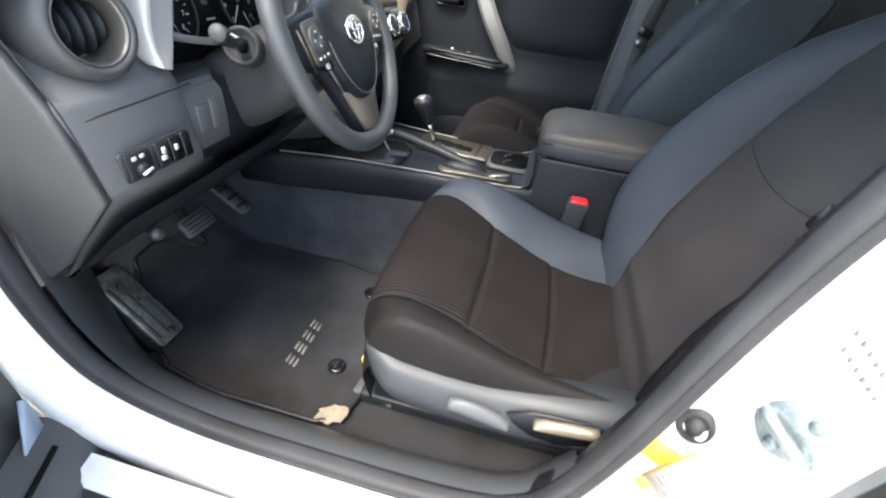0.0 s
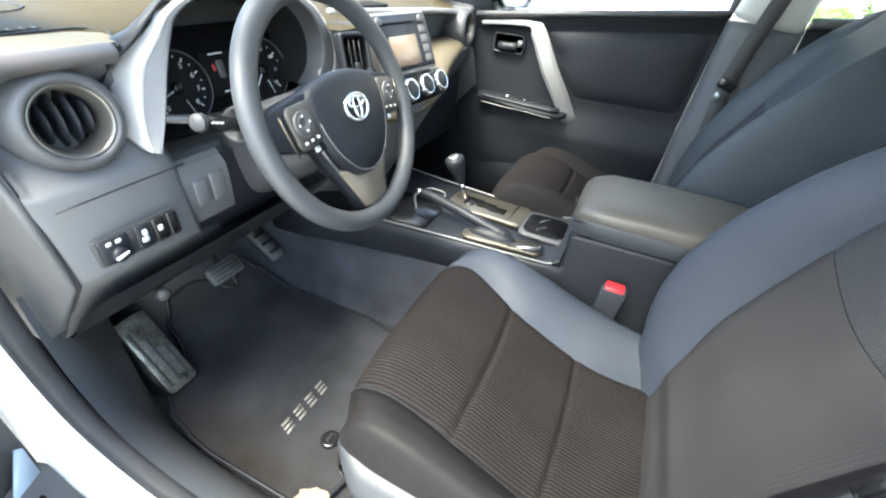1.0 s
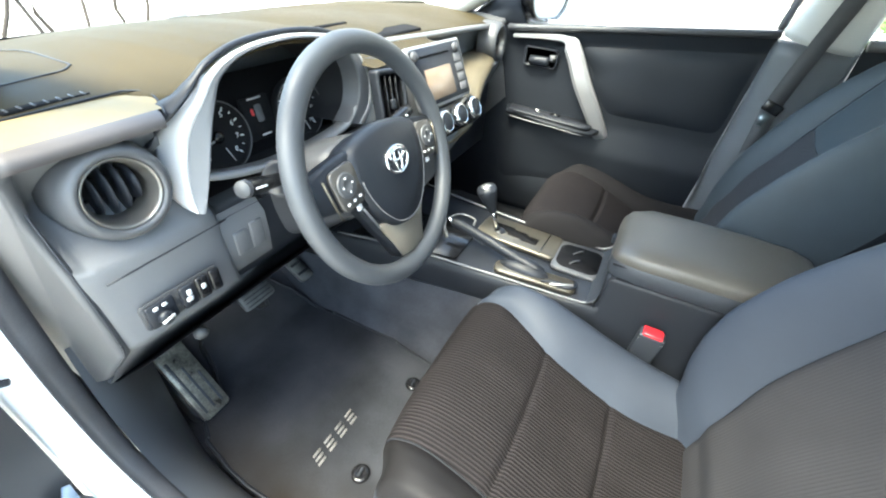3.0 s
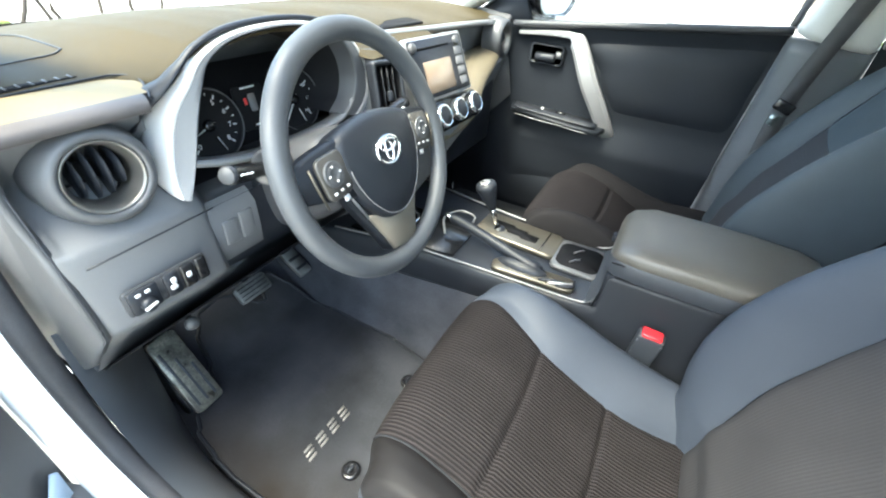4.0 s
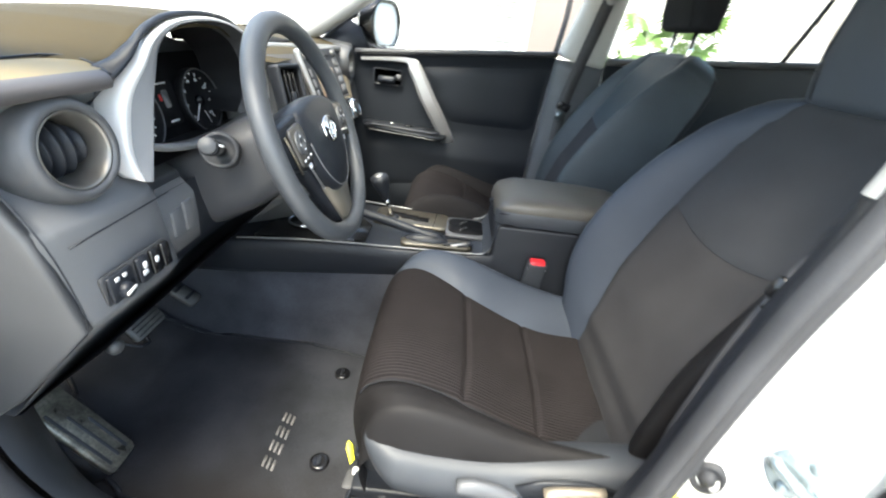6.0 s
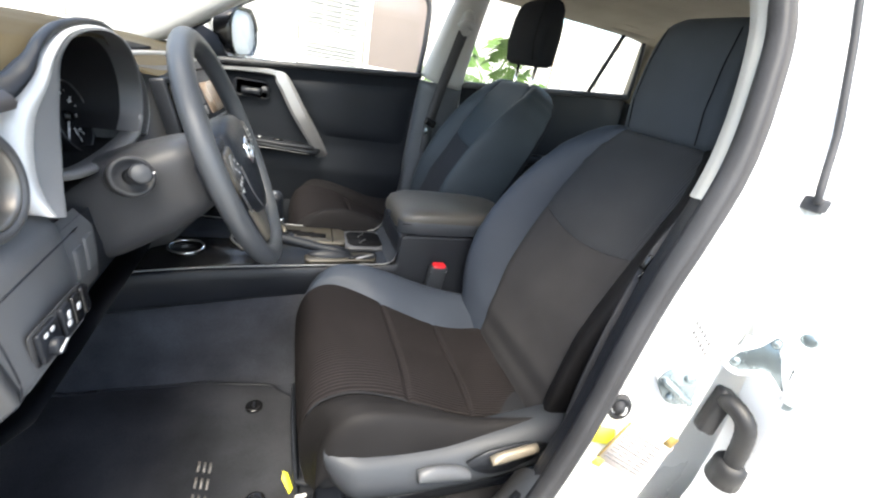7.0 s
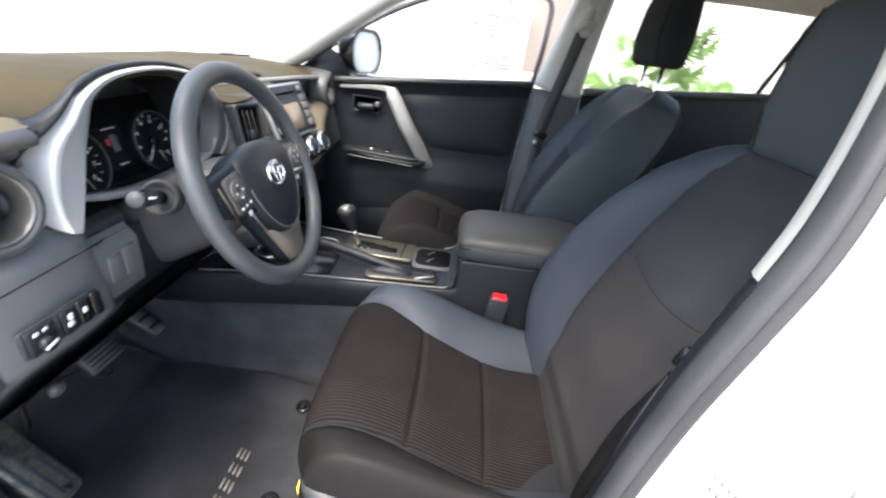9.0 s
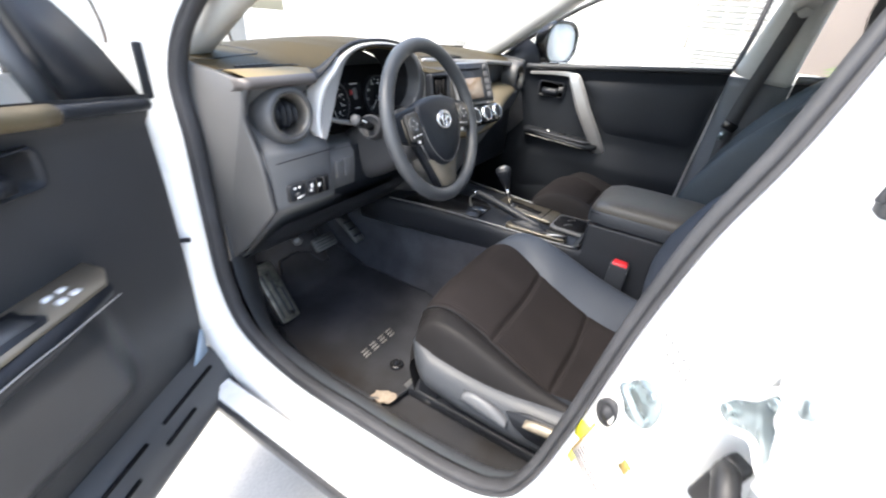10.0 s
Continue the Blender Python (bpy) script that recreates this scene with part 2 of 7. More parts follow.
def rings(loops, closed=True, caps=True, bm=None, join=False):
    """Skins loops of equal length one to the next. closed: each loop is a ring. join: the last loop meets the first."""
    bm = bm or bmesh.new()
    rows = [[bm.verts.new(p) for p in loop] for loop in loops]
    n = len(rows[0])
    pairs = list(zip(rows, rows[1:])) + ([(rows[-1], rows[0])] if join else [])
    for a, b in pairs:
        for i in range(n if closed else n - 1):
            j = (i + 1) % n
            bm.faces.new((a[i], a[j], b[j], b[i]))
    if caps and closed and not join:
        bm.faces.new(rows[0])
        bm.faces.new(rows[-1])
    return bm


def spline(points, n, closed=False):
    """n points on a smooth curve through the given ones."""
    p = [Vector(q) for q in points]
    k = len(p)
    out = []
    spans = k if closed else k - 1
    steps = n if closed else n - 1
    for i in range(n):
        u = i * spans / steps
        j = min(int(u), spans - 1)
        f = u - j
        if closed:
            a, b, c, d = p[(j - 1) % k], p[j % k], p[(j + 1) % k], p[(j + 2) % k]
        else:
            b, c = p[j], p[j + 1]
            a = p[j - 1] if j > 0 else b + (b - c)
            d = p[j + 2] if j + 2 < k else c + (c - b)
        out.append(0.5 * (2 * b + (c - a) * f + (2 * a - 5 * b + 4 * c - d) * f * f + (3 * b - a - 3 * c + d) * f ** 3))
    return out


def tube(points, radius, sides=10, closed=False, squash=1.0, bm=None, up=(0, 0, 1)):
    """A round or flattened bar along a path. radius: a number or one for each point."""
    pts = [Vector(p) for p in points]
    n = len(pts)
    loops = []
    for i, p in enumerate(pts):
        a = pts[(i - 1) % n] if closed or i else p
        b = pts[(i + 1) % n] if closed or i < n - 1 else p
        d = (b - a).normalized()
        s = d.cross(Vector(up))
        if s.length < 1e-4:
            s = d.cross(Vector((1, 0, 0)))
        s.normalize()
        w = s.cross(d)
        r = radius[i] if isinstance(radius, (list, tuple)) else radius
        loops.append([p + s * (math.cos(q) * r) + w * (math.sin(q) * r * squash) for q in [2 * math.pi * k / sides for k in range(sides)]])
    return rings(loops, True, not closed, bm, join=closed)


def lathe(profile, m, sides=40, caps=False, bm=None):
    """Turns (radius, height) pairs round the z axis of m."""
    loops = [[m @ Vector((r * math.cos(q), r * math.sin(q), h)) for q in [2 * math.pi * k / sides for k in range(sides)]] for r, h in profile]
    return rings(loops, True, caps, bm)


def plate(outline, m, depth, r=0.0, bm=None):
    """A flat piece: an outline of (x, y) in the plane of m, depth thick along z, with an eased front edge."""
    lo = [m @ Vector((x, y, 0)) for x, y in outline]
    if r:
        cx, cy = sum(x for x, y in outline) / len(outline), sum(y for x, y in outline) / len(outline)
        def ease(x, y):
            d = math.hypot(x - cx, y - cy) or 1
            return cx + (x - cx) * (1 - r / d), cy + (y - cy) * (1 - r / d)
        mid = [m @ Vector((x, y, depth - r)) for x, y in outline]
        hi = [m @ Vector((*ease(x, y), depth)) for x, y in outline]
        return rings([lo, mid, hi], True, True, bm)
    return rings([lo, [m @ Vector((x, y, depth)) for x, y in outline]], True, True, bm)


def oblong(w, h, r, seg=5):
    """The outline of a w by h rectangle with round corners, about the origin."""
    out = []
    for cx, cy, a in ((w / 2 - r, h / 2 - r, 0), (-w / 2 + r, h / 2 - r, 90), (-w / 2 + r, -h / 2 + r, 180), (w / 2 - r, -h / 2 + r, 270)):
        out += [(cx + r * math.cos(radians(a + 90 * k / seg)), cy + r * math.sin(radians(a + 90 * k / seg))) for k in range(seg + 1)]
    return out


def facing(at, normal, upward=(0, 0, 1)):
    """A pose at a place whose z axis is the normal and whose y axis points up."""
    z = Vector(normal).normalized()
    x = Vector(upward).cross(z).normalized()
    y = z.cross(x)
    return Matrix.Translation(at) @ Matrix((x, y, z)).transposed().to_4x4()


def lerp(table, u):
    """The value at u in a table of (u, value) or (u, a, b, ...), eased between the rows."""
    if u <= table[0][0]:
        r = table[0][1:]
    elif u >= table[-1][0]:
        r = table[-1][1:]
    else:
        for a, b in zip(table, table[1:]):
            if u <= b[0]:
                f = (u - a[0]) / (b[0] - a[0])
                f = f * f * (3 - 2 * f)
                r = [p + (q - p) * f for p, q in zip(a[1:], b[1:])]
                break
    return r[0] if len(r) == 1 else r


def line(table, u):
    """The value at u in a table of (u, value), straight between the rows."""
    for a, b in zip(table, table[1:]):
        if u <= b[0]:
            break
    return a[1] + (b[1] - a[1]) * max(0.0, min(1.0, (u - a[0]) / (b[0] - a[0])))


def surface(f, us, vs, bm=None):
    """An open sheet of points f(u, v)."""
    return rings([[f(u, v) for v in vs] for u in us], False, False, bm)


def span(a, b, n):
    return [a + (b - a) * i / (n - 1) for i in range(n)]

# ---- the car's shell ----
def side_y(z):
    """The body side's distance from the middle plane, with its lean above the belt."""
    return 0.80 - 0.012 * min(1.0, max(0.0, (z - 0.80) / 0.25)) - 0.85 * max(0.0, z - 1.10) ** 2


APERTURE = [(-0.365, 0.83), (-0.352, 0.67), (-0.295, 0.555), (-0.13, 0.492), (0.11, 0.484), (0.34, 0.493), (0.44, 0.535), (0.485, 0.618),
            (0.520, 0.78), (0.550, 0.958), (0.571, 1.06), (0.591, 1.14), (0.626, 1.235), (0.657, 1.335), (0.688, 1.43), (0.680, 1.525),
            (0.38, 1.555), (0.05, 1.520), (-0.16, 1.445), (-0.33, 1.315), (-0.40, 1.18), (-0.385, 1.03)]
hoop = spline([(x, -side_y(z), z) for x, z in APERTURE], 150, closed=True)


def band(path, profile, sg=-1, ring=False, bm=None, keep=None):
    """Sweeps (outward, inward-shift) pairs round an opening, or along the part of it that keep() names."""
    n = len(path)
    mid = sum((Vector((p.x, 0, p.z)) for p in path), Vector()) / n
    loops = []
    for i, p in enumerate(path):
        d = path[(i + 1) % n] - path[i - 1]
        o = Vector((d.z, 0, -d.x)).normalized()
        if o.dot(Vector((p.x, 0, p.z)) - mid) < 0:
            o = -o
        if keep is None or keep(p):
            loops.append([Vector((p.x, p.y, p.z)) + o * a + Vector((0, -sg * b, 0)) for a, b in profile])
    return rings(loops, ring, False, bm, join=keep is None)


car = thing("car_body", "white car body with its driver's doorway open", "car body", kind="structure")
seal = part("door_seal", band(hoop, [(-0.002, 0.020), (-0.008, 0.010), (-0.009, -0.004), (-0.004, -0.014), (0.004, -0.009), (0.006, -0.004),
                                     (0.008, -0.015), (0.012, -0.016), (0.014, -0.008), (0.013, 0.010), (0.007, 0.020)], ring=True), RUBBER, car, "grey rubber door seal")
part("door_flange", band(hoop, [(0.010, 0.004), (0.022, -0.004), (0.040, -0.012), (0.052, -0.030), (0.060, -0.050), (0.078, -0.060), (0.110, -0.064), (0.128, -0.062)]), PAINT, car)
part("inner_trim", band(hoop, [(0.010, 0.016), (0.018, 0.026), (0.028, 0.034)], keep=lambda p: p.z > 0.86 and (p.x > 0.4 or p.z > 1.2)), PLASTIC, car)

# outer sill, cladding and fender
part("sill_panel", rings([[(x, -0.876, 0.425), (x, -0.905, 0.43), (x, -0.920, 0.42), (x, -0.925, 0.405)] for x in span(-0.36, 2.3, 30)], False, False), PAINT, car)
part("rocker_strip", tube([(x, -0.922, 0.398) for x in span(-0.36, 2.3, 24)], 0.014, 8, squash=0.8), RUBBER, car, "grey rubber rocker strip")
part("rocker_cladding", rings([[(x, -0.925, 0.395), (x, -0.918, 0.33), (x, -0.88, 0.25), (x, -0.70, 0.24)] for x in span(-0.45, 2.3, 12)], False, False), PLASTIC_MID, car)
part("fender", surface(lambda u, v: Vector((-0.47 - 1.0 * u, -0.885 + 0.03 * math.sin(2.6 * u) - 0.12 * max(0, v - 0.8) * -2.0, 0.30 + 0.80 * v)), span(0, 1, 14), span(0, 1, 12)), PAINT, car)
part("hinge_pillar", surface(lambda u, v: Vector((-0.405 - 0.075 * u, -0.86 - 0.02 * u, 0.42 + 0.80 * v)), span(0, 1, 4), span(0, 1, 12)), PAINT, car)

# added strip, standing in for a dark edge past the open door
part("dark_edge_strip", block(-0.436, -0.424, -0.846, -0.828, 1.120, 1.226, 0.003), PLASTIC, car, "black upright strip added beside the open door's front edge")

# floor pan and tunnel
part("floor_pan", surface(lambda u, v: Vector((lerp([(0, -0.82), (0.12, -0.66), (0.25, -0.50), (1, 1.75)], u), -0.74 + 1.48 * v, lerp([(0, 0.72), (0.12, 0.52), (0.25, 0.388), (1, 0.388)], u))), span(0, 1, 60), span(0, 1, 30)), CARPET, car, "dark grey loop carpet")
part("firewall", block(-0.86, -0.80, -0.80, 0.80, 0.40, 1.10, 0.01), CAVITY, car)
part("underbody", block(-0.8, 2.3, -0.74, 0.74, 0.30, 0.375, 0.01), CAVITY, car)
tunnel = [(-0.80, 0.150, 0), (-0.45, 0.155, 0), (-0.25, 0.152, 0), (-0.04, 0.145, 0), (0.12, 0.135, 0), (0.30, 0.124, 0), (1.2, 0.118, 0)]
part("tunnel", rings([[(p.x, s * (p.y + a), z) for s, a, z in ((-1, 0.075, 0.384), (-1, 0.040, 0.398), (-1, 0.018, 0.430), (-1, 0.008, 0.50), (-1, 0.0, 0.655), (1, 0.0, 0.655), (1, 0.008, 0.50), (1, 0.018, 0.430), (1, 0.040, 0.398), (1, 0.075, 0.384))]
                      for p in spline(tunnel, 24)], False, False), CARPET, car, "grey carpeted transmission tunnel")

# sill plate that sweeps up into the kick panel by the driver's left foot
SILL_IN = spline([(0.52, -0.69, 0.52), (0.44, -0.70, 0.42), (0.30, -0.702, 0.394), (0.05, -0.703, 0.394), (-0.15, -0.703, 0.394), (-0.29, -0.692, 0.398), (-0.38, -0.672, 0.44), (-0.425, -0.660, 0.53), (-0.45, -0.650, 0.66), (-0.46, -0.645, 0.74)], 60)
SILL_OUT = spline([(0.50, -0.777, 0.66), (0.45, -0.781, 0.545), (0.33, -0.783, 0.500), (0.05, -0.784, 0.492), (-0.13, -0.784, 0.500), (-0.26, -0.783, 0.545), (-0.325, -0.781, 0.64), (-0.345, -0.779, 0.72), (-0.355, -0.776, 0.79), (-0.360, -0.773, 0.83)], 60)


def sill_point(u, v):
    i = min(58, int(u * 59))
    f = u * 59 - i
    a, b = SILL_IN[i].lerp(SILL_IN[i + 1], f), SILL_OUT[i].lerp(SILL_OUT[i + 1], f)
    e = lerp([(0.0, 0.50), (0.5, 0.50), (0.72, 0.9), (1.0, 1.15)], u)
    p = a.lerp(b, v)
    p.z = a.z + (b.z - a.z) * v ** e
    p.y += 0.010 * math.sin(math.pi * v) * lerp([(0.5, 0.0), (0.8, 1.0)], u)
    return p


part("sill_plate", surface(sill_point, span(0, 1, 90), span(0, 1, 16)), KICK, car, "scuffed grey sill plate and kick panel")
part("kick_panel", surface(lambda u, v: Vector((-0.30 - 0.50 * u, 0.74 - 0.06 * u, 0.38 + 0.80 * v)), span(0, 1, 6), span(0, 1, 6)), PLASTIC, car)
part("kick_panel", surface(lambda u, v: Vector((-0.44 - 0.40 * u, -0.66 + 0.05 * u, 0.39 + 0.40 * v)), span(0, 1, 6), span(0, 1, 6)), PLASTIC, car)

# lower and upper trim of the driver's middle pillar
EDGE_X = [(0.55, 0.450), (0.618, 0.485), (0.78, 0.520), (0.958, 0.550), (1.06, 0.571), (1.14, 0.591), (1.235, 0.626), (1.335, 0.657), (1.43, 0.688), (1.56, 0.700)]
TRIM = [(0.0, (0.004, 0.016, 0)), (0.25, (0.010, 0.036, 0)), (0.5, (0.020, 0.054, 0)), (0.7, (0.050, 0.066, 0)), (1.0, (0.17, 0.074, 0))]


def pillar_trim(u, z):
    dx, dy = (lerp([(q[0], q[1][k]) for q in TRIM], u) for k in (0, 1))
    return Vector((line(EDGE_X, z) + dx, -side_y(z) + dy, z))


part("pillar_trim_low", surface(lambda u, v: pillar_trim(u, 0.55 + 0.63 * v), span(0, 1, 16), span(0, 1, 20)), PLASTIC, car)
part("pillar_trim_top", surface(lambda u, v: pillar_trim(u, 1.182 + 0.38 * v) + Vector((-0.002, 0.003, -0.010 * u)), span(0, 1, 16), span(0, 1, 20)), PILLAR, car, "light grey plastic pillar trim")

# pillar seen through the doorway's rear gap, and the shut rear door on the driver's side
part("pillar_jamb", surface(lambda u, v: Vector((lerp([(0, 0.62), (0.25, 0.64), (0.5, 0.678), (0.75, 0.765), (1, 0.84)], v) + 0.70 * u, -side_y(0.42 + 1.1 * v) - 0.060 + 0.075 * math.sin(min(1.0, u * 5) * 1.5), 0.42 + 1.1 * v)), span(0, 1, 16), span(0, 1, 24)), PAINT, car)

# roof and headliner
def roof_z(x, y):
    return 1.655 - 0.10 * max(0.0, 0.35 - x) ** 2 / 0.2 - 0.05 * max(0.0, x - 1.2) ** 2 - 0.16 * y * y


ceiling = part("ceiling", surface(lambda u, v: Vector((0.12 + 1.95 * u, -0.63 + 1.26 * v, roof_z(0.12 + 1.95 * u, -0.63 + 1.26 * v) - 0.03)), span(0, 1, 24), span(0, 1, 20)), HEADLINER)
tagged(ceiling, "beige cloth headliner under the car roof", "headliner", kind="structure")
part("roof_skin", surface(lambda u, v: Vector((0.08 + 2.05 * u, -0.68 + 1.36 * v, roof_z(0.08 + 2.05 * u, -0.68 + 1.36 * v) + 0.02)), span(0, 1, 24), span(0, 1, 20)), PAINT, car)


def far_y(z):
    """The passenger side's inner face above its belt."""
    return 0.70 - 0.30 * max(0.0, z - 1.23)


def strip(points, width, thick, mat, name, label="", way=(1, 0, 0)):
    """A pillar or rail: a rounded bar of some width along a path."""
    pts = spline(points, 20)
    loops = []
    for i, p in enumerate(pts):
        d = (pts[min(i + 1, 19)] - pts[max(i - 1, 0)]).normalized()
        out = Vector((0, 1, 0)) if p.y > 0 else Vector((0, -1, 0))
        s = d.cross(out).normalized()
        o = s.cross(d)
        if o.dot(out) < 0:
            o = -o
        w = width(i / 19) if callable(width) else width
        loops.append([p + s * (w * a) + o * (thick * b) for a, b in ((-0.5, 1), (-0.5, 0.2), (-0.42, -0.15), (-0.2, -0.35), (0.2, -0.35), (0.42, -0.15), (0.5, 0.2), (0.5, 1))])
    return part(name, rings(loops), mat, car, label)


# front pillars of the windscreen
strip([(-0.52, 0.68, 1.155), (-0.38, 0.672, 1.225), (-0.16, 0.645, 1.37), (0.05, 0.61, 1.495), (0.26, 0.57, 1.585)], 0.095, 0.06, PILLAR, "front_pillar", "pale plastic windscreen pillar")
strip([(-0.66, -0.68, 1.13), (-0.48, -0.672, 1.225), (-0.26, -0.655, 1.37), (-0.02, -0.61, 1.495), (0.26, -0.57, 1.585)], 0.070, 0.05, PILLAR, "front_pillar", "pale plastic windscreen pillar")
# middle pillar of the passenger side
strip([(0.665, 0.675, 0.55), (0.675, 0.685, 0.80), (0.690, 0.69, 1.00), (0.695, 0.685, 1.205)], 0.20, 0.06, PILLAR_LOW, "middle_pillar_low", "dark grey lower pillar trim")
strip([(0.698, 0.680, 1.207), (0.715, 0.655, 1.32), (0.735, 0.62, 1.46), (0.76, 0.58, 1.60)], lambda u: 0.185 - 0.075 * u, 0.06, PILLAR, "middle_pillar_top", "light grey upper pillar trim")
# rear corner pillars
strip([(1.86, 0.69, 0.60), (1.85, 0.69, 0.90), (1.84, 0.69, 1.296)], 0.22, 0.06, DOOR_TRIM, "rear_pillar_low", "dark lower rear pillar trim")
strip([(1.822, 0.672, 1.300), (1.808, 0.655, 1.36), (1.765, 0.60, 1.56), (1.735, 0.58, 1.62)], 0.22, 0.06, HEADLINER, "rear_pillar", "beige rear pillar trim")
strip([(1.80, -0.69, 0.60), (1.78, -0.69, 1.20), (1.745, -0.66, 1.34), (1.69, -0.60, 1.56), (1.66, -0.58, 1.62)], 0.22, 0.06, HEADLINER, "rear_pillar", "beige rear pillar trim")
# roof rails
strip([(0.20, 0.575, 1.575), (0.60, 0.575, 1.612), (1.10, 0.575, 1.615), (1.60, 0.575, 1.585), (1.95, 0.56, 1.53)], 0.07, 0.05, HEADLINER, "roof_rail", "beige cloth roof rail")
strip([(0.20, -0.575, 1.575), (0.60, -0.575, 1.612), (1.10, -0.575, 1.615), (1.60, -0.575, 1.585), (1.95, -0.56, 1.53)], 0.07, 0.05, HEADLINER, "roof_rail", "beige cloth roof rail")
part("windscreen_header", tube(spline([(0.20, -0.58, 1.585), (0.13, -0.3, 1.60), (0.11, 0, 1.605), (0.13, 0.3, 1.60), (0.20, 0.58, 1.585)], 16), 0.035, 10), HEADLINER, car)
part("tailgate", surface(lambda u, v: Vector((2.06 - 0.22 * max(0, v - 0.55), -0.66 + 1.32 * u, 0.40 + 1.20 * v)), span(0, 1, 8), span(0, 0.62, 8)), PLASTIC, car)
part("tailgate_glass", surface(lambda u, v: Vector((2.045 - 0.22 * max(0, v - 0.55), -0.60 + 1.20 * u, 0.40 + 1.20 * v)), span(0, 1, 4), span(0.62, 0.97, 4)), GLASS, car).visible_shadow = False


def screen_point(u, v):
    """A place on the windscreen: u across, v from its foot to its head."""
    y = -0.68 + 1.36 * u
    foot = Vector((-0.70 + (0.20 if y > 0 else 0.05) * (abs(y) / 0.68) ** 3, y, 1.203))
    head = Vector((0.13 + 0.09 * (abs(y) / 0.6) ** 3 * 0.8, y * 0.86, 1.60))
    p = foot.lerp(head, v)
    return p + Vector((-0.02, 0, 0.03)) * math.sin(math.pi * v)


ws = part("windscreen", surface(screen_point, span(0, 1, 20), span(0, 1, 12)), GLASS, car, "clear laminated windscreen")
ws.visible_shadow = False
part("windscreen_seal", tube([screen_point(u, 0.0) + Vector((-0.004, 0, -0.002)) for u in span(0.02, 0.98, 30)], 0.003, 8), CAVITY, car, "black windscreen foot seal")
part("cowl", surface(lambda u, v: Vector((-0.66 - 0.25 * u, -0.75 + 1.5 * v, 1.15 - 0.06 * u)), span(0, 1, 5), span(0, 1, 8)), PLASTIC, car)
part("bonnet", surface(lambda u, v: Vector((-0.92 - 0.95 * u, -0.78 + 1.56 * v, 1.07 - 0.16 * u * u - 0.05 * (2 * v - 1) ** 4)), span(0, 1, 14), span(0, 1, 14)), PAINT, car)

# ---- seats ----
CUSHION_MID = [(0.0, 0.110, 0.470), (0.08, 0.094, 0.560), (0.16, 0.094, 0.640), (0.24, 0.118, 0.702), (0.32, 0.172, 0.724), (0.45, 0.255, 0.708), (0.56, 0.335, 0.672),
               (0.68, 0.425, 0.628), (0.80, 0.510, 0.600), (0.92, 0.600, 0.590), (1.0, 0.66, 0.595)]
CUSHION_IN = [(0.0, 0.125, 0.470), (0.08, 0.112, 0.560), (0.16, 0.114, 0.640), (0.24, 0.142, 0.712), (0.32, 0.190, 0.752), (0.45, 0.265, 0.758), (0.56, 0.340, 0.738),
              (0.68, 0.425, 0.706), (0.80, 0.510, 0.680), (0.92, 0.600, 0.660), (1.0, 0.66, 0.65)]
CUSHION_OUT = [(0.0, 0.134, 0.470), (0.08, 0.124, 0.560), (0.16, 0.126, 0.630), (0.24, 0.148, 0.688), (0.32, 0.188, 0.714), (0.45, 0.258, 0.708), (0.56, 0.336, 0.684),
               (0.68, 0.425, 0.656), (0.80, 0.510, 0.648), (0.92, 0.600, 0.650), (1.0, 0.66, 0.65)]


def path_at(table, u):
    """A place on a smooth side view: rows of (u, x, z)."""
    for i in range(len(table) - 1):
        if u <= table[i + 1][0] or i == len(table) - 2:
            a, b = table[i], table[i + 1]
            p, q = table[max(i - 1, 0)], table[min(i + 2, len(table) - 1)]
            f = (u - a[0]) / (b[0] - a[0])
            out = []
            for k in (1, 2):
                m0 = (b[k] - p[k]) / (b[0] - p[0]) * (b[0] - a[0])
                m1 = (q[k] - a[k]) / (q[0] - a[0]) * (b[0] - a[0])
                out.append((2 * f ** 3 - 3 * f * f + 1) * a[k] + (f ** 3 - 2 * f * f + f) * m0 + (-2 * f ** 3 + 3 * f * f) * b[k] + (f ** 3 - f * f) * m1)
            return out


def cushion_edge(u, side=-1):
    """The half width of the seat's middle panel: it covers the front edge and narrows behind it on the inner side."""
    if side > 0:
        return lerp([(0.0, 0.168), (0.3, 0.172), (0.6, 0.180), (1.0, 0.200)], u)
    return lerp([(0.0, 0.205), (0.26, 0.198), (0.58, 0.134), (0.75, 0.132), (1.0, 0.146)], u)


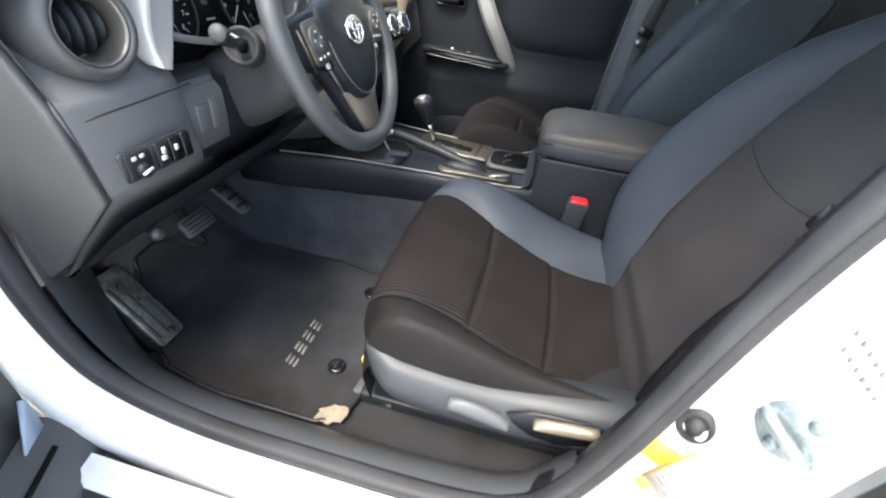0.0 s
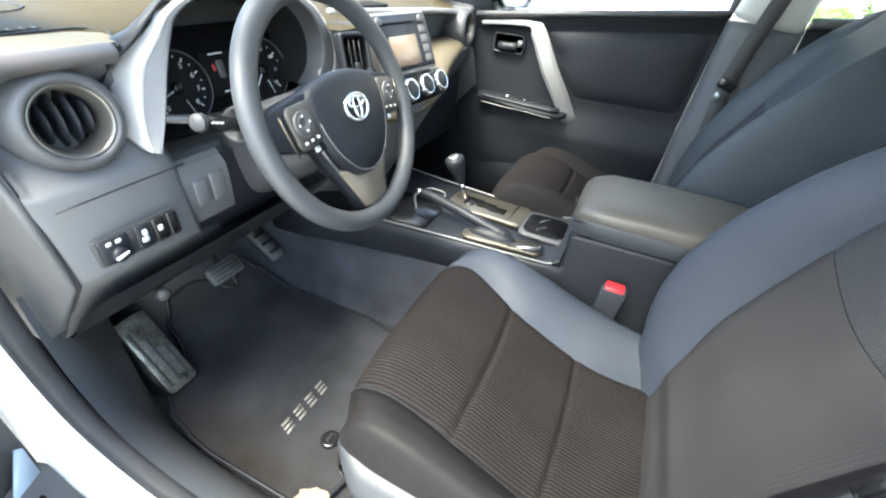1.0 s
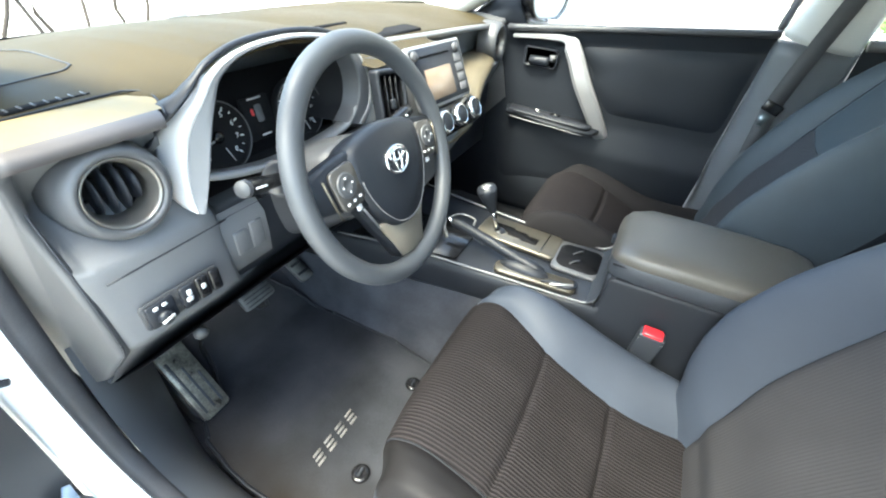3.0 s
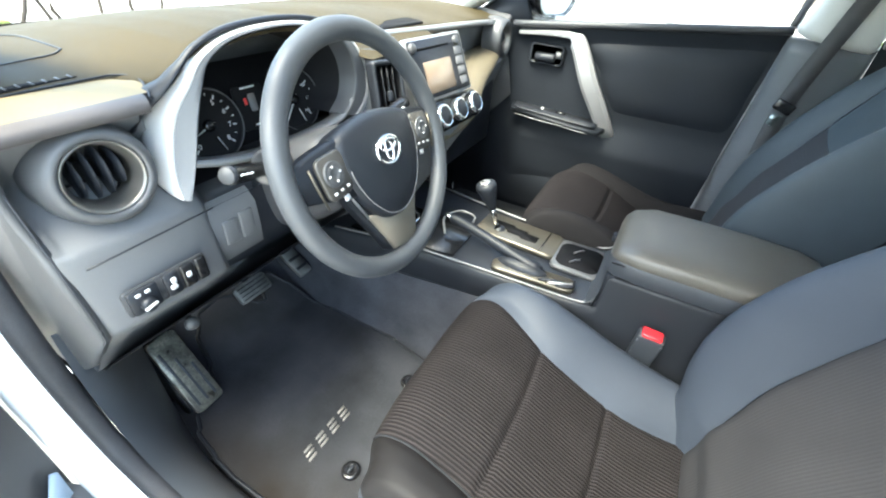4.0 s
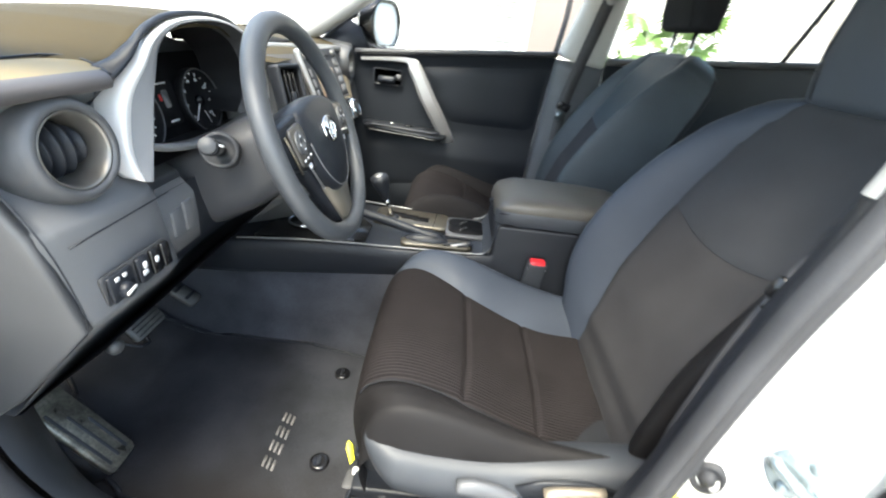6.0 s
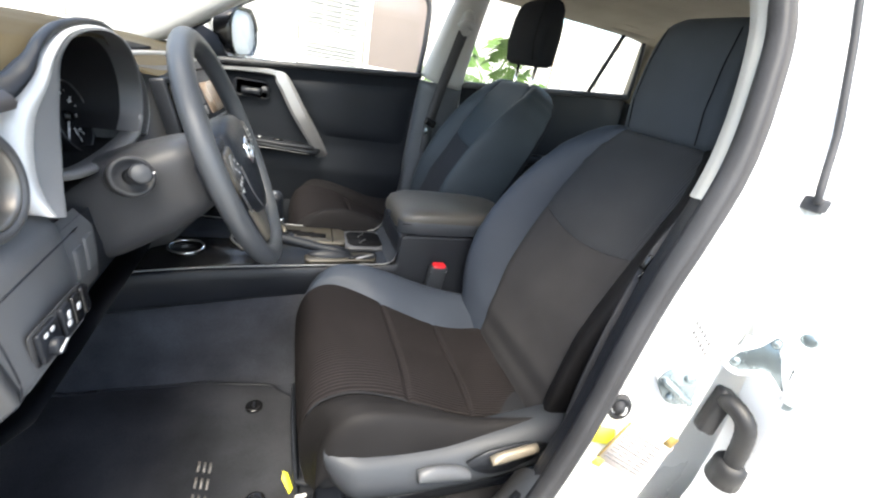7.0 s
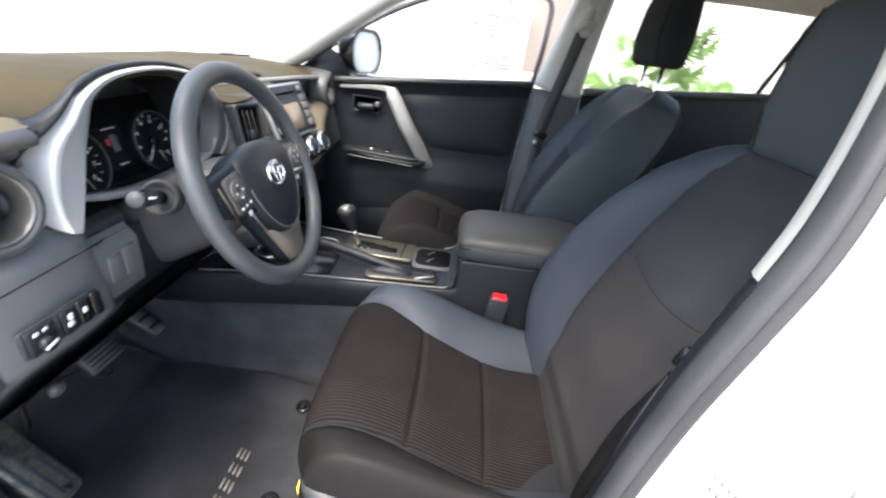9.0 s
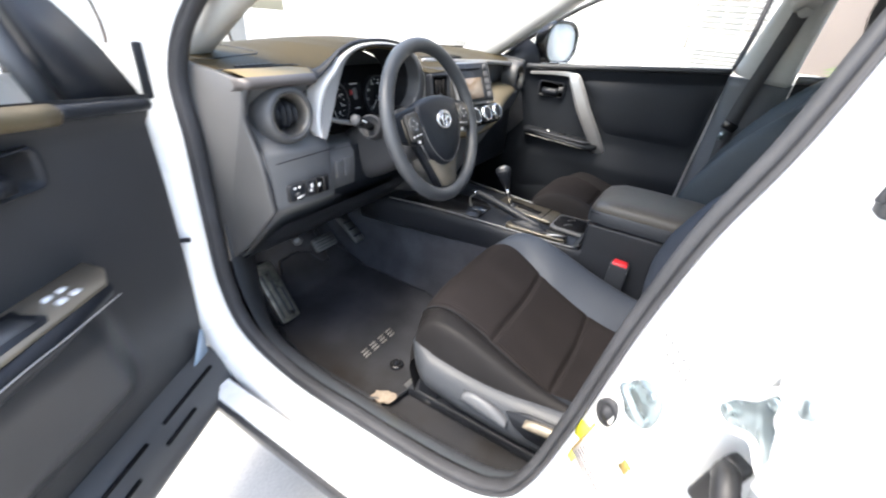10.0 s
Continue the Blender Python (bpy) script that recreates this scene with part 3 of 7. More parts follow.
def cushion_point(u, w, yc, sg, dx=0.0, dz=0.0):
    """u from the front foot over the top to the back, w across from -1 (inner side) to 1 (outer side)."""
    a = abs(w)
    half, inner = 0.262 - (0.036 * max(0.0, 1 - u / 0.36) ** 1.5 if w > 0 else 0.0), cushion_edge(u, w)
    cx, cz = path_at(CUSHION_MID, u)
    sx, sz = path_at(CUSHION_OUT if w > 0 else CUSHION_IN, u)
    edge = inner / half
    share = 0.15 if w > 0 else 0.22
    low = -0.016 if w > 0 else 0.0
    if a <= edge:
        f = a / edge
        g = f ** 3 * share
        x, z = cx + (sx - cx) * g, cz + (sz - cz) * g + low * f ** 2 * min(1, u * 4)
        z -= 0.008 * math.exp(-((f - 1) / 0.045) ** 2)
        for s in (0.515, 0.725):
            z -= 0.0085 * math.exp(-((u - s - 0.010 * (1 - f * f)) / 0.0085) ** 2) * min(1.0, 4 * (1 - f) + 0.4)
        z += 0.0035 * math.sin(math.pi * f)
        y = a * half
    else:
        f = (a - edge) / (1 - edge)
        crest = share + (1 - share) * math.sin(min(1.0, f / 0.5) * math.pi / 2)
        x, z = cx + (sx - cx) * min(1.0, crest), cz + (sz - cz) * crest + low * max(0.0, 1 - f / 0.3) * min(1, u * 4)
        z -= 0.008 * math.exp(-(f / 0.06) ** 2)
        fall = max(0.0, (f - 0.42) / 0.58)
        z -= 0.125 * fall ** 2.6 * min(1.0, 0.3 + u * 2.0)
        y = inner + (half - inner) * math.sin(f * math.pi / 2)
    return Vector((x + dx, yc + sg * math.copysign(y, w), z + dz))


BACK = {-1: (0.612, 0.575, 24.0), 1: (0.605, 0.630, 26.0)}


def back_place(t, y, d, yc, sg):
    """t up the backrest, d out of its front."""
    fx, fz, lean = BACK[sg]
    c, s = math.cos(radians(lean)), math.sin(radians(lean))
    return Vector((fx + t * s - d * c, yc + sg * y, fz + t * c + d * s))


BACK_HALF = [(0.0, 0.235), (0.15, 0.255), (0.35, 0.262), (0.48, 0.257), (0.58, 0.243), (0.64, 0.226), (0.68, 0.200), (0.705, 0.168), (0.722, 0.12)]
INSERT_IN = [(0.0, 0.128), (0.06, 0.126), (0.12, 0.134), (0.20, 0.150), (0.30, 0.162), (0.42, 0.164), (0.55, 0.162), (0.66, 0.145), (0.722, 0.10)]
INSERT_OUT = [(0.0, 0.205), (0.10, 0.190), (0.285, 0.170), (0.455, 0.165), (0.58, 0.165), (0.66, 0.148), (0.722, 0.10)]
BACK_DEPTH = [(0.0, 0.008), (0.05, 0.018), (0.11, 0.034), (0.25, 0.048), (0.45, 0.048), (0.60, 0.044), (0.69, 0.034), (0.722, 0.0)]
CREST_IN = [(0.0, 0.040), (0.07, 0.076), (0.13, 0.118), (0.21, 0.154), (0.32, 0.157), (0.42, 0.147), (0.50, 0.126), (0.60, 0.094), (0.66, 0.066), (0.70, 0.034), (0.722, 0.0)]
CREST_OUT = [(0.0, 0.020), (0.10, 0.056), (0.20, 0.092), (0.30, 0.102), (0.45, 0.097), (0.55, 0.078), (0.70, 0.040), (0.722, 0.0)]


def ins_edge(t, side):
    """The share of the half width that the middle panel takes."""
    return smooth_lerp(INSERT_IN if side < 0 else INSERT_OUT, t) / lerp(BACK_HALF, t)


def smooth_lerp(table, t):
    w = min(0.08, max(0.004, 0.722 - t), max(0.004, t + 0.02))
    return sum(lerp(table, t + w * k / 4) for k in range(-4, 5)) / 9


def back_point(t, w, yc, sg):
    a = abs(w)
    half = lerp(BACK_HALF, t)
    edge = ins_edge(t, w)
    dep = lerp(BACK_DEPTH, t)
    crest = smooth_lerp(CREST_IN if w < 0 else CREST_OUT, t) - dep
    share = 0.12
    if a <= edge:
        f = a / edge
        d = dep + crest * share * f ** 3 - 0.006 * math.exp(-((f - 1) / 0.05) ** 2)
        d -= 0.002 * math.exp(-((t - 0.40 - 0.03 * f * f) / 0.008) ** 2)
        y = a * half
    else:
        f = (a - edge) / (1 - edge)
        d = dep + crest * (share + (1 - share) * math.sin(min(1, f / 0.5) * math.pi / 2)) - 0.006 * math.exp(-(f / 0.06) ** 2)
        fall = max(0.0, (f - 0.42) / 0.58)
        d -= (dep + crest + 0.05) * fall ** 2.6
        y = half * edge + half * (1 - edge) * math.sin(f * math.pi / 2)
    return back_place(t, math.copysign(y, w), d, yc, sg)


def front_seat(sg, yc, head_up, label, dx, dz):
    seat = thing("front_seat", label, "car seat", group="front seats")
    us = span(0.0, 1.0, 220)
    # cushion
    def edge_at(u, side):
        return cushion_edge(u, side) / (0.262 - (0.036 * max(0.0, 1 - u / 0.36) ** 1.5 if side > 0 else 0.0))
    part("cushion_insert", surface(lambda u, q: cushion_point(u, q * edge_at(u, q), yc, sg, dx, dz), us, span(-1, 1, 34)), FABRIC_RIB, seat, "dark brown ribbed cloth seat panel")
    for w0 in (-1, 1):
        part("cushion_bolster", surface(lambda u, q: cushion_point(u, w0 * (edge_at(u, w0) + (1 - edge_at(u, w0)) * q), yc, sg, dx, dz), us, span(0, 1, 20)), (FABRIC_OUTER if w0 > 0 else FABRIC_SIDE) if sg < 0 else FABRIC_PASS, seat, "dark cloth bolster" if (w0 > 0) == (sg < 0) else "cloth bolster, toned for the light it gets")
    if sg < 0:
        part("piping", tube([cushion_point(u, edge_at(u, 1), yc, sg, dx, dz) + Vector((0, 0, 0.0045)) for u in span(0.20, 0.98, 60)], 0.0022, 6), FABRIC_DARK, seat, "dark piped seam")
    part("cushion_base", block(0.125 + dx, 0.66 + dx, yc - 0.235, yc + 0.235, 0.515, 0.590 + dz, 0.02, 3), FABRIC_DARK, seat)
    # backrest
    ts = span(0.0, 0.722, 70)
    split = 0.40
    part("backrest_insert", surface(lambda t, q: back_point(t + 0.03 * abs(q) ** 2 * (t / split), q * ins_edge(t, q), yc, sg), span(0.0, split, 40), span(-1, 1, 30)), FABRIC_BACK if sg < 0 else FABRIC_MESH, seat, "brown ribbed cloth lower back panel" if sg < 0 else "slate cloth lower back panel")
    part("backrest_upper_insert", surface(lambda t, q: back_point(min(0.722, t + 0.03 * abs(q) ** 2 * (0.722 - t) / (0.722 - split)), q * ins_edge(t, q), yc, sg), span(split + 0.001, 0.722, 34), span(-1, 1, 30)), FABRIC_MESH if sg < 0 else FABRIC_FAR, seat, "charcoal mesh cloth upper back panel")
    for w0 in (-1, 1):
        part("backrest_bolster", surface(lambda t, q: back_point(t, w0 * (ins_edge(t, w0) + (1 - ins_edge(t, w0)) * q), yc, sg), ts, span(0, 1, 20)), FABRIC_OUTER if w0 > 0 and sg < 0 else FABRIC_SIDE if sg < 0 else FABRIC_FAR, seat, "dark cloth outer bolster" if w0 > 0 and sg < 0 else "cloth bolster, toned for the light it gets")
    if sg > 0:
        for w0 in (-1, 1):
            part("piping", tube([back_point(t, w0 * ins_edge(t, w0), yc, sg) + Vector((-0.002, 0, 0.002)) for t in span(0.04, 0.70, 50)], 0.0020, 6), FABRIC_HEAD, seat, "grey piped seam")
    loops = []
    for t in span(0.0, 0.722, 24):
        h = lerp(BACK_HALF, t)
        dep = 0.105 - 0.05 * t
        loops.append([back_place(t, h * math.cos(a), -0.045 - (dep * math.sin(a) if t < 0.70 else 0.01 * math.sin(a)), yc, sg) for a in span(0, math.pi, 16)])
    part("backrest_shell", rings(loops, False, False), FABRIC_DARK, seat, "charcoal cloth seat back")
    # upright headrest on two posts
    top = back_place(0.722, 0.0, 0.0, yc, sg)
    tall = 0.262 if sg < 0 else 0.222
    sunk = 0.024 if sg < 0 else 0.0

    def head(y, d, h):
        return Vector((top.x - 0.006 - d + 0.03 * h, yc + sg * y, top.z + 0.006 - sunk + head_up + h))

    loops = []
    for t in [0.0, 0.015, 0.05, 0.10] + span(0.18, 0.80, 9) + [0.86, 0.91, 0.95, 0.98, 1.0]:
        h = line([(0.0, 0.122), (0.05, 0.136), (0.3, 0.138), (0.75, 0.128), (0.88, 0.121), (0.95, 0.109), (1.0, 0.084)], t)
        front = line([(0.0, 0.026), (0.05, 0.044), (0.35, 0.058), (0.7, 0.054), (0.90, 0.042), (0.97, 0.028), (1.0, 0.012)], t)
        rear = lerp([(0.0, 0.030), (0.05, 0.044), (0.5, 0.048), (0.85, 0.040), (0.97, 0.026), (1.0, 0.010)], t)
        ring = []
        for a in span(0, 2 * math.pi, 45)[:-1]:
            ca, sa = math.cos(a), math.sin(a)
            ring.append(head(h * math.copysign(abs(ca) ** 0.5, ca), (front if sa > 0 else rear) * math.copysign(abs(sa) ** 0.62, sa), tall * t))
        loops.append(ring)
    hr = part("headrest", rings(loops), FABRIC_HEAD if sg < 0 else FABRIC_DARK, seat, "charcoal cloth headrest")
    for w in (-0.067, 0.067):
        part("post", tube([head(w, 0.0, -head_up - 0.10), head(w, 0.0, 0.03)], 0.0065, 10), CHROME, hr, "chrome headrest post")
    for w in (-0.101, 0.101):
        part("seam", tube([head(w * (1 - 0.10 * q * q), line([(0, 0.040), (0.3, 0.0545), (0.7, 0.0525), (1, 0.040)], q), tall * (0.05 + 0.86 * q)) for q in span(0, 1, 18)], 0.0013, 6), CAVITY, hr)
    # plastic side shield with its levers, runner and feet
    yo = yc + sg * 0.262
    out = []
    for x, z0, z1 in ((0.134, 0.610, 0.656), (0.145, 0.580, 0.651), (0.165, 0.556, 0.642), (0.20, 0.538, 0.634), (0.27, 0.525, 0.626), (0.36, 0.520, 0.624), (0.46, 0.518, 0.636), (0.56, 0.530, 0.648), (0.64, 0.555, 0.656), (0.69, 0.580, 0.664)):
        out.append((x, z0, z1))
    loops = []
    for x, z0, z1 in spline(out, 26):
        tuck = 0.040 * max(0.0, 1 - (x - 0.134) / 0.060) ** 1.5
        loops.append([Vector((x + dx, yo + sg * (b - tuck), z0 + (z1 - z0) * a)) for a, b in ((0, -0.05), (0.0, 0.0), (0.06, 0.014), (0.3, 0.026), (0.6, 0.028), (0.88, 0.018), (1.0, 0.002), (1.0, -0.05))])
    shield = part("side_shield", rings(loops), SHIELD, seat, "blue-grey plastic seat side shield")
    lever = [(0.300, 0.600, 0.010), (0.325, 0.600, 0.018), (0.36, 0.594, 0.019), (0.39, 0.587, 0.015), (0.407, 0.582, 0.009)]
    part("height_lever", rings([[Vector((p.x + dx, yo + sg * (0.030 + 0.012 * math.sin(a)), p.y + p.z * math.cos(a))) for a in span(0, 2 * math.pi, 13)[:-1]] for p in spline(lever, 14)]), PILLAR_LOW, shield, "grey plastic height lever")
    part("lever_well", plate([(0.398, 0.610), (0.416, 0.585), (0.45, 0.566), (0.50, 0.564), (0.55, 0.590), (0.575, 0.625), (0.52, 0.641), (0.44, 0.632)], Matrix(((1, 0, 0, dx), (0, 0, sg, yo + sg * 0.024), (0, 1, 0, 0), (0, 0, 0, 1))), 0.006, 0.003), PLASTIC, shield)
    part("recline_lever", rings([[Vector((p.x + dx, yo + sg * (0.040 + 0.010 * math.sin(a)), p.y + p.z * math.cos(a))) for a in span(0, 2 * math.pi, 13)[:-1]] for p in spline([(0.442, 0.620, 0.005), (0.46, 0.624, 0.012), (0.50, 0.630, 0.012), (0.540, 0.636, 0.009)], 10)]), WARM_SILVER if sg < 0 else PLASTIC_MID, shield, "pale recline lever")
    for w in (-0.19, 0.19):
        part("runner", block(0.10, 0.66, yc + w - 0.022, yc + w + 0.022, 0.392, 0.425, 0.006), PLASTIC, seat, "black seat runner")
        for x in (0.16, 0.60):
            part("leg", block(x - 0.03, x + 0.03, yc + w - 0.016, yc + w + 0.016, 0.42, 0.52, 0.006), PLASTIC, seat)
    part("adjust_bar", tube(spline([(0.20, yc - 0.17, 0.45), (0.11, yc - 0.15, 0.44), (0.095, yc - 0.11, 0.438), (0.095, yc + 0.11, 0.438), (0.11, yc + 0.15, 0.44), (0.20, yc + 0.17, 0.45)], 24), 0.006, 8), PLASTIC, seat, "black seat adjusting bar")
    return seat


front_seat(-1, -0.405, 0.0, "driver's cloth seat, brown ribbed panels, bolsters tinted with sky blue", 0.0, 0.0)
front_seat(1, 0.375, 0.056, "passenger's cloth seat with its headrest raised on chrome posts", -0.016, 0.038)

# rear bench, seen between the front seats
bench = thing("rear_bench", "charcoal cloth rear bench behind the front seats", "car seat")
part("cushion", block(1.22, 1.72, -0.66, 0.66, 0.50, 0.72, 0.06, 4), FABRIC_DARK, bench)
for y in (-0.40, 0.0, 0.40):
    wide = 0.24 if y else 0.15
    part("backrest", block(-0.07, 0.07, y - wide, y + wide, 0.0, 0.56, 0.05, 4, pose(1.80, 0, 0.62, 0, 18, 0)), FABRIC_DARK, bench)

# ---- dashboard ----
dash = thing("dashboard", "dark grey moulded dashboard with a soft top and silver trim", "dashboard")
DASH = [
    # y, then (x, z) from the windscreen foot over the deck, down the face and back under
    (-0.755, [(-0.60, 1.18), (-0.48, 1.195), (-0.405, 1.190), (-0.358, 1.180), (-0.235, 1.155), (-0.245, 1.10), (-0.205, 1.03), (-0.183, 0.912), (-0.40, 0.70), (-0.60, 0.69)]),
    (-0.735, [(-0.62, 1.19), (-0.48, 1.205), (-0.405, 1.198), (-0.358, 1.186), (-0.228, 1.160), (-0.285, 1.10), (-0.198, 1.03), (-0.176, 0.912), (-0.41, 0.70), (-0.70, 0.69)]),
    (-0.600, [(-0.645, 1.20), (-0.48, 1.218), (-0.405, 1.206), (-0.358, 1.190), (-0.225, 1.160), (-0.285, 1.10), (-0.198, 1.02), (-0.180, 0.903), (-0.42, 0.70), (-0.75, 0.69)]),
    (-0.565, [(-0.65, 1.20), (-0.48, 1.222), (-0.37, 1.212), (-0.300, 1.196), (-0.268, 1.165), (-0.256, 1.10), (-0.204, 1.02), (-0.190, 0.898), (-0.42, 0.70), (-0.75, 0.69)]),
    (-0.545, [(-0.65, 1.20), (-0.48, 1.228), (-0.285, 1.212), (-0.272, 1.198), (-0.36, 1.195), (-0.345, 1.035), (-0.235, 1.012), (-0.215, 0.868), (-0.42, 0.70), (-0.75, 0.69)]),
    (-0.480, [(-0.655, 1.205), (-0.48, 1.228), (-0.285, 1.230), (-0.270, 1.217), (-0.37, 1.215), (-0.35, 1.035), (-0.240, 1.008), (-0.235, 0.865), (-0.44, 0.70), (-0.75, 0.69)]),
    (-0.370, [(-0.66, 1.205), (-0.48, 1.230), (-0.285, 1.234), (-0.270, 1.221), (-0.37, 1.220), (-0.35, 1.035), (-0.250, 1.005), (-0.26, 0.865), (-0.45, 0.70), (-0.75, 0.69)]),
    (-0.260, [(-0.66, 1.205), (-0.48, 1.228), (-0.285, 1.228), (-0.270, 1.215), (-0.37, 1.212), (-0.35, 1.035), (-0.240, 1.008), (-0.24, 0.865), (-0.44, 0.70), (-0.75, 0.69)]),
    (-0.195, [(-0.66, 1.205), (-0.48, 1.228), (-0.285, 1.212), (-0.268, 1.198), (-0.36, 1.190), (-0.345, 1.035), (-0.225, 1.010), (-0.20, 0.860), (-0.40, 0.70), (-0.75, 0.69)]),
    (-0.175, [(-0.66, 1.205), (-0.48, 1.222), (-0.30, 1.212), (-0.262, 1.200), (-0.225, 1.180), (-0.205, 1.06), (-0.180, 1.00), (-0.16, 0.860), (-0.30, 0.70), (-0.75, 0.69)]),
    (-0.110, [(-0.66, 1.205), (-0.48, 1.220), (-0.30, 1.208), (-0.255, 1.196), (-0.190, 1.180), (-0.145, 1.06), (-0.110, 0.99), (-0.12, 0.860), (-0.24, 0.70), (-0.75, 0.69)]),
    (0.000, [(-0.66, 1.205), (-0.48, 1.220), (-0.30, 1.208), (-0.255, 1.196), (-0.165, 1.180), (-0.105, 1.06), (-0.075, 0.985), (-0.13, 0.860), (-0.24, 0.70), (-0.75, 0.69)]),
    (0.130, [(-0.66, 1.205), (-0.48, 1.220), (-0.30, 1.208), (-0.250, 1.194), (-0.165, 1.180), (-0.110, 1.06), (-0.080, 0.990), (-0.15, 0.880), (-0.26, 0.70), (-0.75, 0.69)]),
    (0.160, [(-0.66, 1.205), (-0.48, 1.220), (-0.30, 1.206), (-0.240, 1.190), (-0.270, 1.165), (-0.300, 1.07), (-0.150, 1.040), (-0.19, 0.950), (-0.30, 0.70), (-0.75, 0.69)]),
    (0.400, [(-0.66, 1.205), (-0.48, 1.218), (-0.30, 1.202), (-0.240, 1.180), (-0.270, 1.160), (-0.300, 1.08), (-0.170, 1.045), (-0.22, 0.950), (-0.32, 0.70), (-0.75, 0.69)]),
    (0.690, [(-0.60, 1.195), (-0.48, 1.205), (-0.32, 1.188), (-0.250, 1.165), (-0.275, 1.145), (-0.300, 1.07), (-0.210, 1.045), (-0.25, 0.950), (-0.34, 0.70), (-0.75, 0.69)]),
]
body = part("lower_body", rings([[(x, y, z) for x, z in prof[4:8] + ([(-0.335, 0.735), (-0.50, 0.82)] if y < 0 else prof[8:])] for y, prof in DASH], False, False), DASH_LOW, dash)
DECK_EDGE = [(-0.755, -0.300, 1.184), (-0.60, -0.302, 1.191), (-0.575, -0.292, 1.192), (-0.565, -0.255, 1.192), (-0.550, -0.226, 1.196), (-0.53, -0.215, 1.214), (-0.50, -0.212, 1.236), (-0.455, -0.212, 1.249), (-0.41, -0.212, 1.254), (-0.37, -0.212, 1.256),
             (-0.31, -0.213, 1.252), (-0.255, -0.220, 1.238), (-0.205, -0.230, 1.222), (-0.17, -0.243, 1.192), (0.0, -0.246, 1.195), (0.15, -0.242, 1.191), (0.40, -0.240, 1.181), (0.69, -0.250, 1.166)]
DECK_FOOT = [(-0.755, -0.655, 1.190), (-0.60, -0.680, 1.200), (-0.37, -0.700, 1.204), (0.40, -0.69, 1.204), (0.69, -0.60, 1.195)]


def deck_point(y, u):
    """The soft deck from the windscreen's foot (u = 0) to its front edge and down over it."""
    f = Vector((lerp([(r[0], r[1]) for r in DECK_EDGE], y), y, lerp([(r[0], r[2]) for r in DECK_EDGE], y)))
    w = Vector((lerp([(r[0], r[1]) for r in DECK_FOOT], y), y, lerp([(r[0], r[2]) for r in DECK_FOOT], y)))
    if u <= 1.0:
        p = w.lerp(f, u)
        p.z += 0.010 * math.sin(math.pi * u) - 0.006 * u ** 8
        return p
    down = lerp([(-0.755, 0.0), (-0.18, 0.0), (-0.17, 1.0), (0.13, 1.0), (0.16, 0.35), (0.69, 0.35)], y)
    k = (u - 1.0) / 0.2
    return f + Vector((0.070 * down * k if y < 0.14 else -0.02 * k, 0, -0.006 - 0.018 * k))


ys_ = sorted(span(-0.755, 0.69, 130) + [-0.18, -0.17, 0.14, 0.16])
deck = part("soft_deck", surface(lambda y, u: deck_point(y, u), ys_, span(0, 1, 22) + [1.06, 1.13, 1.2]), DASH_SOFT, dash, "soft grey dash top, warm windscreen light in its colour")
bv = body.modifiers.new("bevel", "BEVEL")
bv.width, bv.segments, bv.limit_method, bv.angle_limit = 0.007, 3, "ANGLE", radians(28)
# driver's end cap by the door
cap = [(-0.60, 0.69), (-0.40, 0.70), (-0.30, 0.780), (-0.178, 0.912), (-0.205, 1.03), (-0.240, 1.10), (-0.224, 1.150), (-0.212, 1.166), (-0.222, 1.176), (-0.30, 1.184), (-0.48, 1.197), (-0.60, 1.18)]
part("end_cap", plate([(x, z) for x, z in cap], Matrix(((1, 0, 0, 0), (0, 0, -1, -0.750), (0, 1, 0, 0), (0, 0, 0, 1))), 0.014, 0.004), PLASTIC_MID, dash)
part("end_cap", plate([(x, z) for x, z in cap], Matrix(((1, 0, 0, 0), (0, 0, 1, 0.685), (0, 1, 0, 0), (0, 0, 0, 1))), 0.014, 0.004), PLASTIC_MID, dash)
# satin silver pad left of the instruments, reflection painted warm, with its bright front lip
def pad_row(y, k):
    """One section of the tray and its rolled lip; k rounds off its end."""
    e = lerp([(0, 0.0), (1, 0.045)], k)
    return [(-0.300 + 0.6 * e, y - 0.004 * k, 1.1875), (-0.285 + 0.4 * e, y, 1.188), (-0.265 + 0.2 * e, y + 0.002 * k, 1.187), (-0.245, y, 1.184), (-0.226, y - 0.004 * k, 1.182)]


def lip_row(y, k):
    return [(-0.226, y - 0.004 * k, 1.1822), (-0.217, y - 0.006 * k, 1.181), (-0.210, y - 0.008 * k, 1.177), (-0.206, y - 0.009 * k, 1.171), (-0.208, y - 0.010 * k, 1.164), (-0.224, y - 0.010 * k, 1.158)]


stations = [(y, 0.0) for y in span(-0.750, -0.590, 12)] + [(-0.578, 0.3), (-0.570, 0.65), (-0.566, 1.0)]
part("trim_pad", rings([pad_row(y, k) for y, k in stations], False, False), SILVER_WARM_REFLECT, dash, "satin silver trim tray, warm reflection in its colour")
lip_end = [[(x - 0.030 * q, -0.762 - 0.010 * math.sin(q * 1.5), z - 0.004 * q) for x, y, z in lip_row(-0.762, 0.0)] for q in (1.0, 0.7, 0.35)]
part("trim_lip", rings(lip_end + [lip_row(y - 0.012, k) for y, k in stations], False, False), LIP_METAL, dash, "rolled satin silver lip")
part("tray_edge", tube(spline([(-0.302, -0.755, 1.187), (-0.303, -0.60, 1.190), (-0.298, -0.574, 1.191), (-0.275, -0.560, 1.190), (-0.245, -0.566, 1.186), (-0.214, -0.580, 1.178)], 40), 0.0017, 8), PLASTIC, dash)
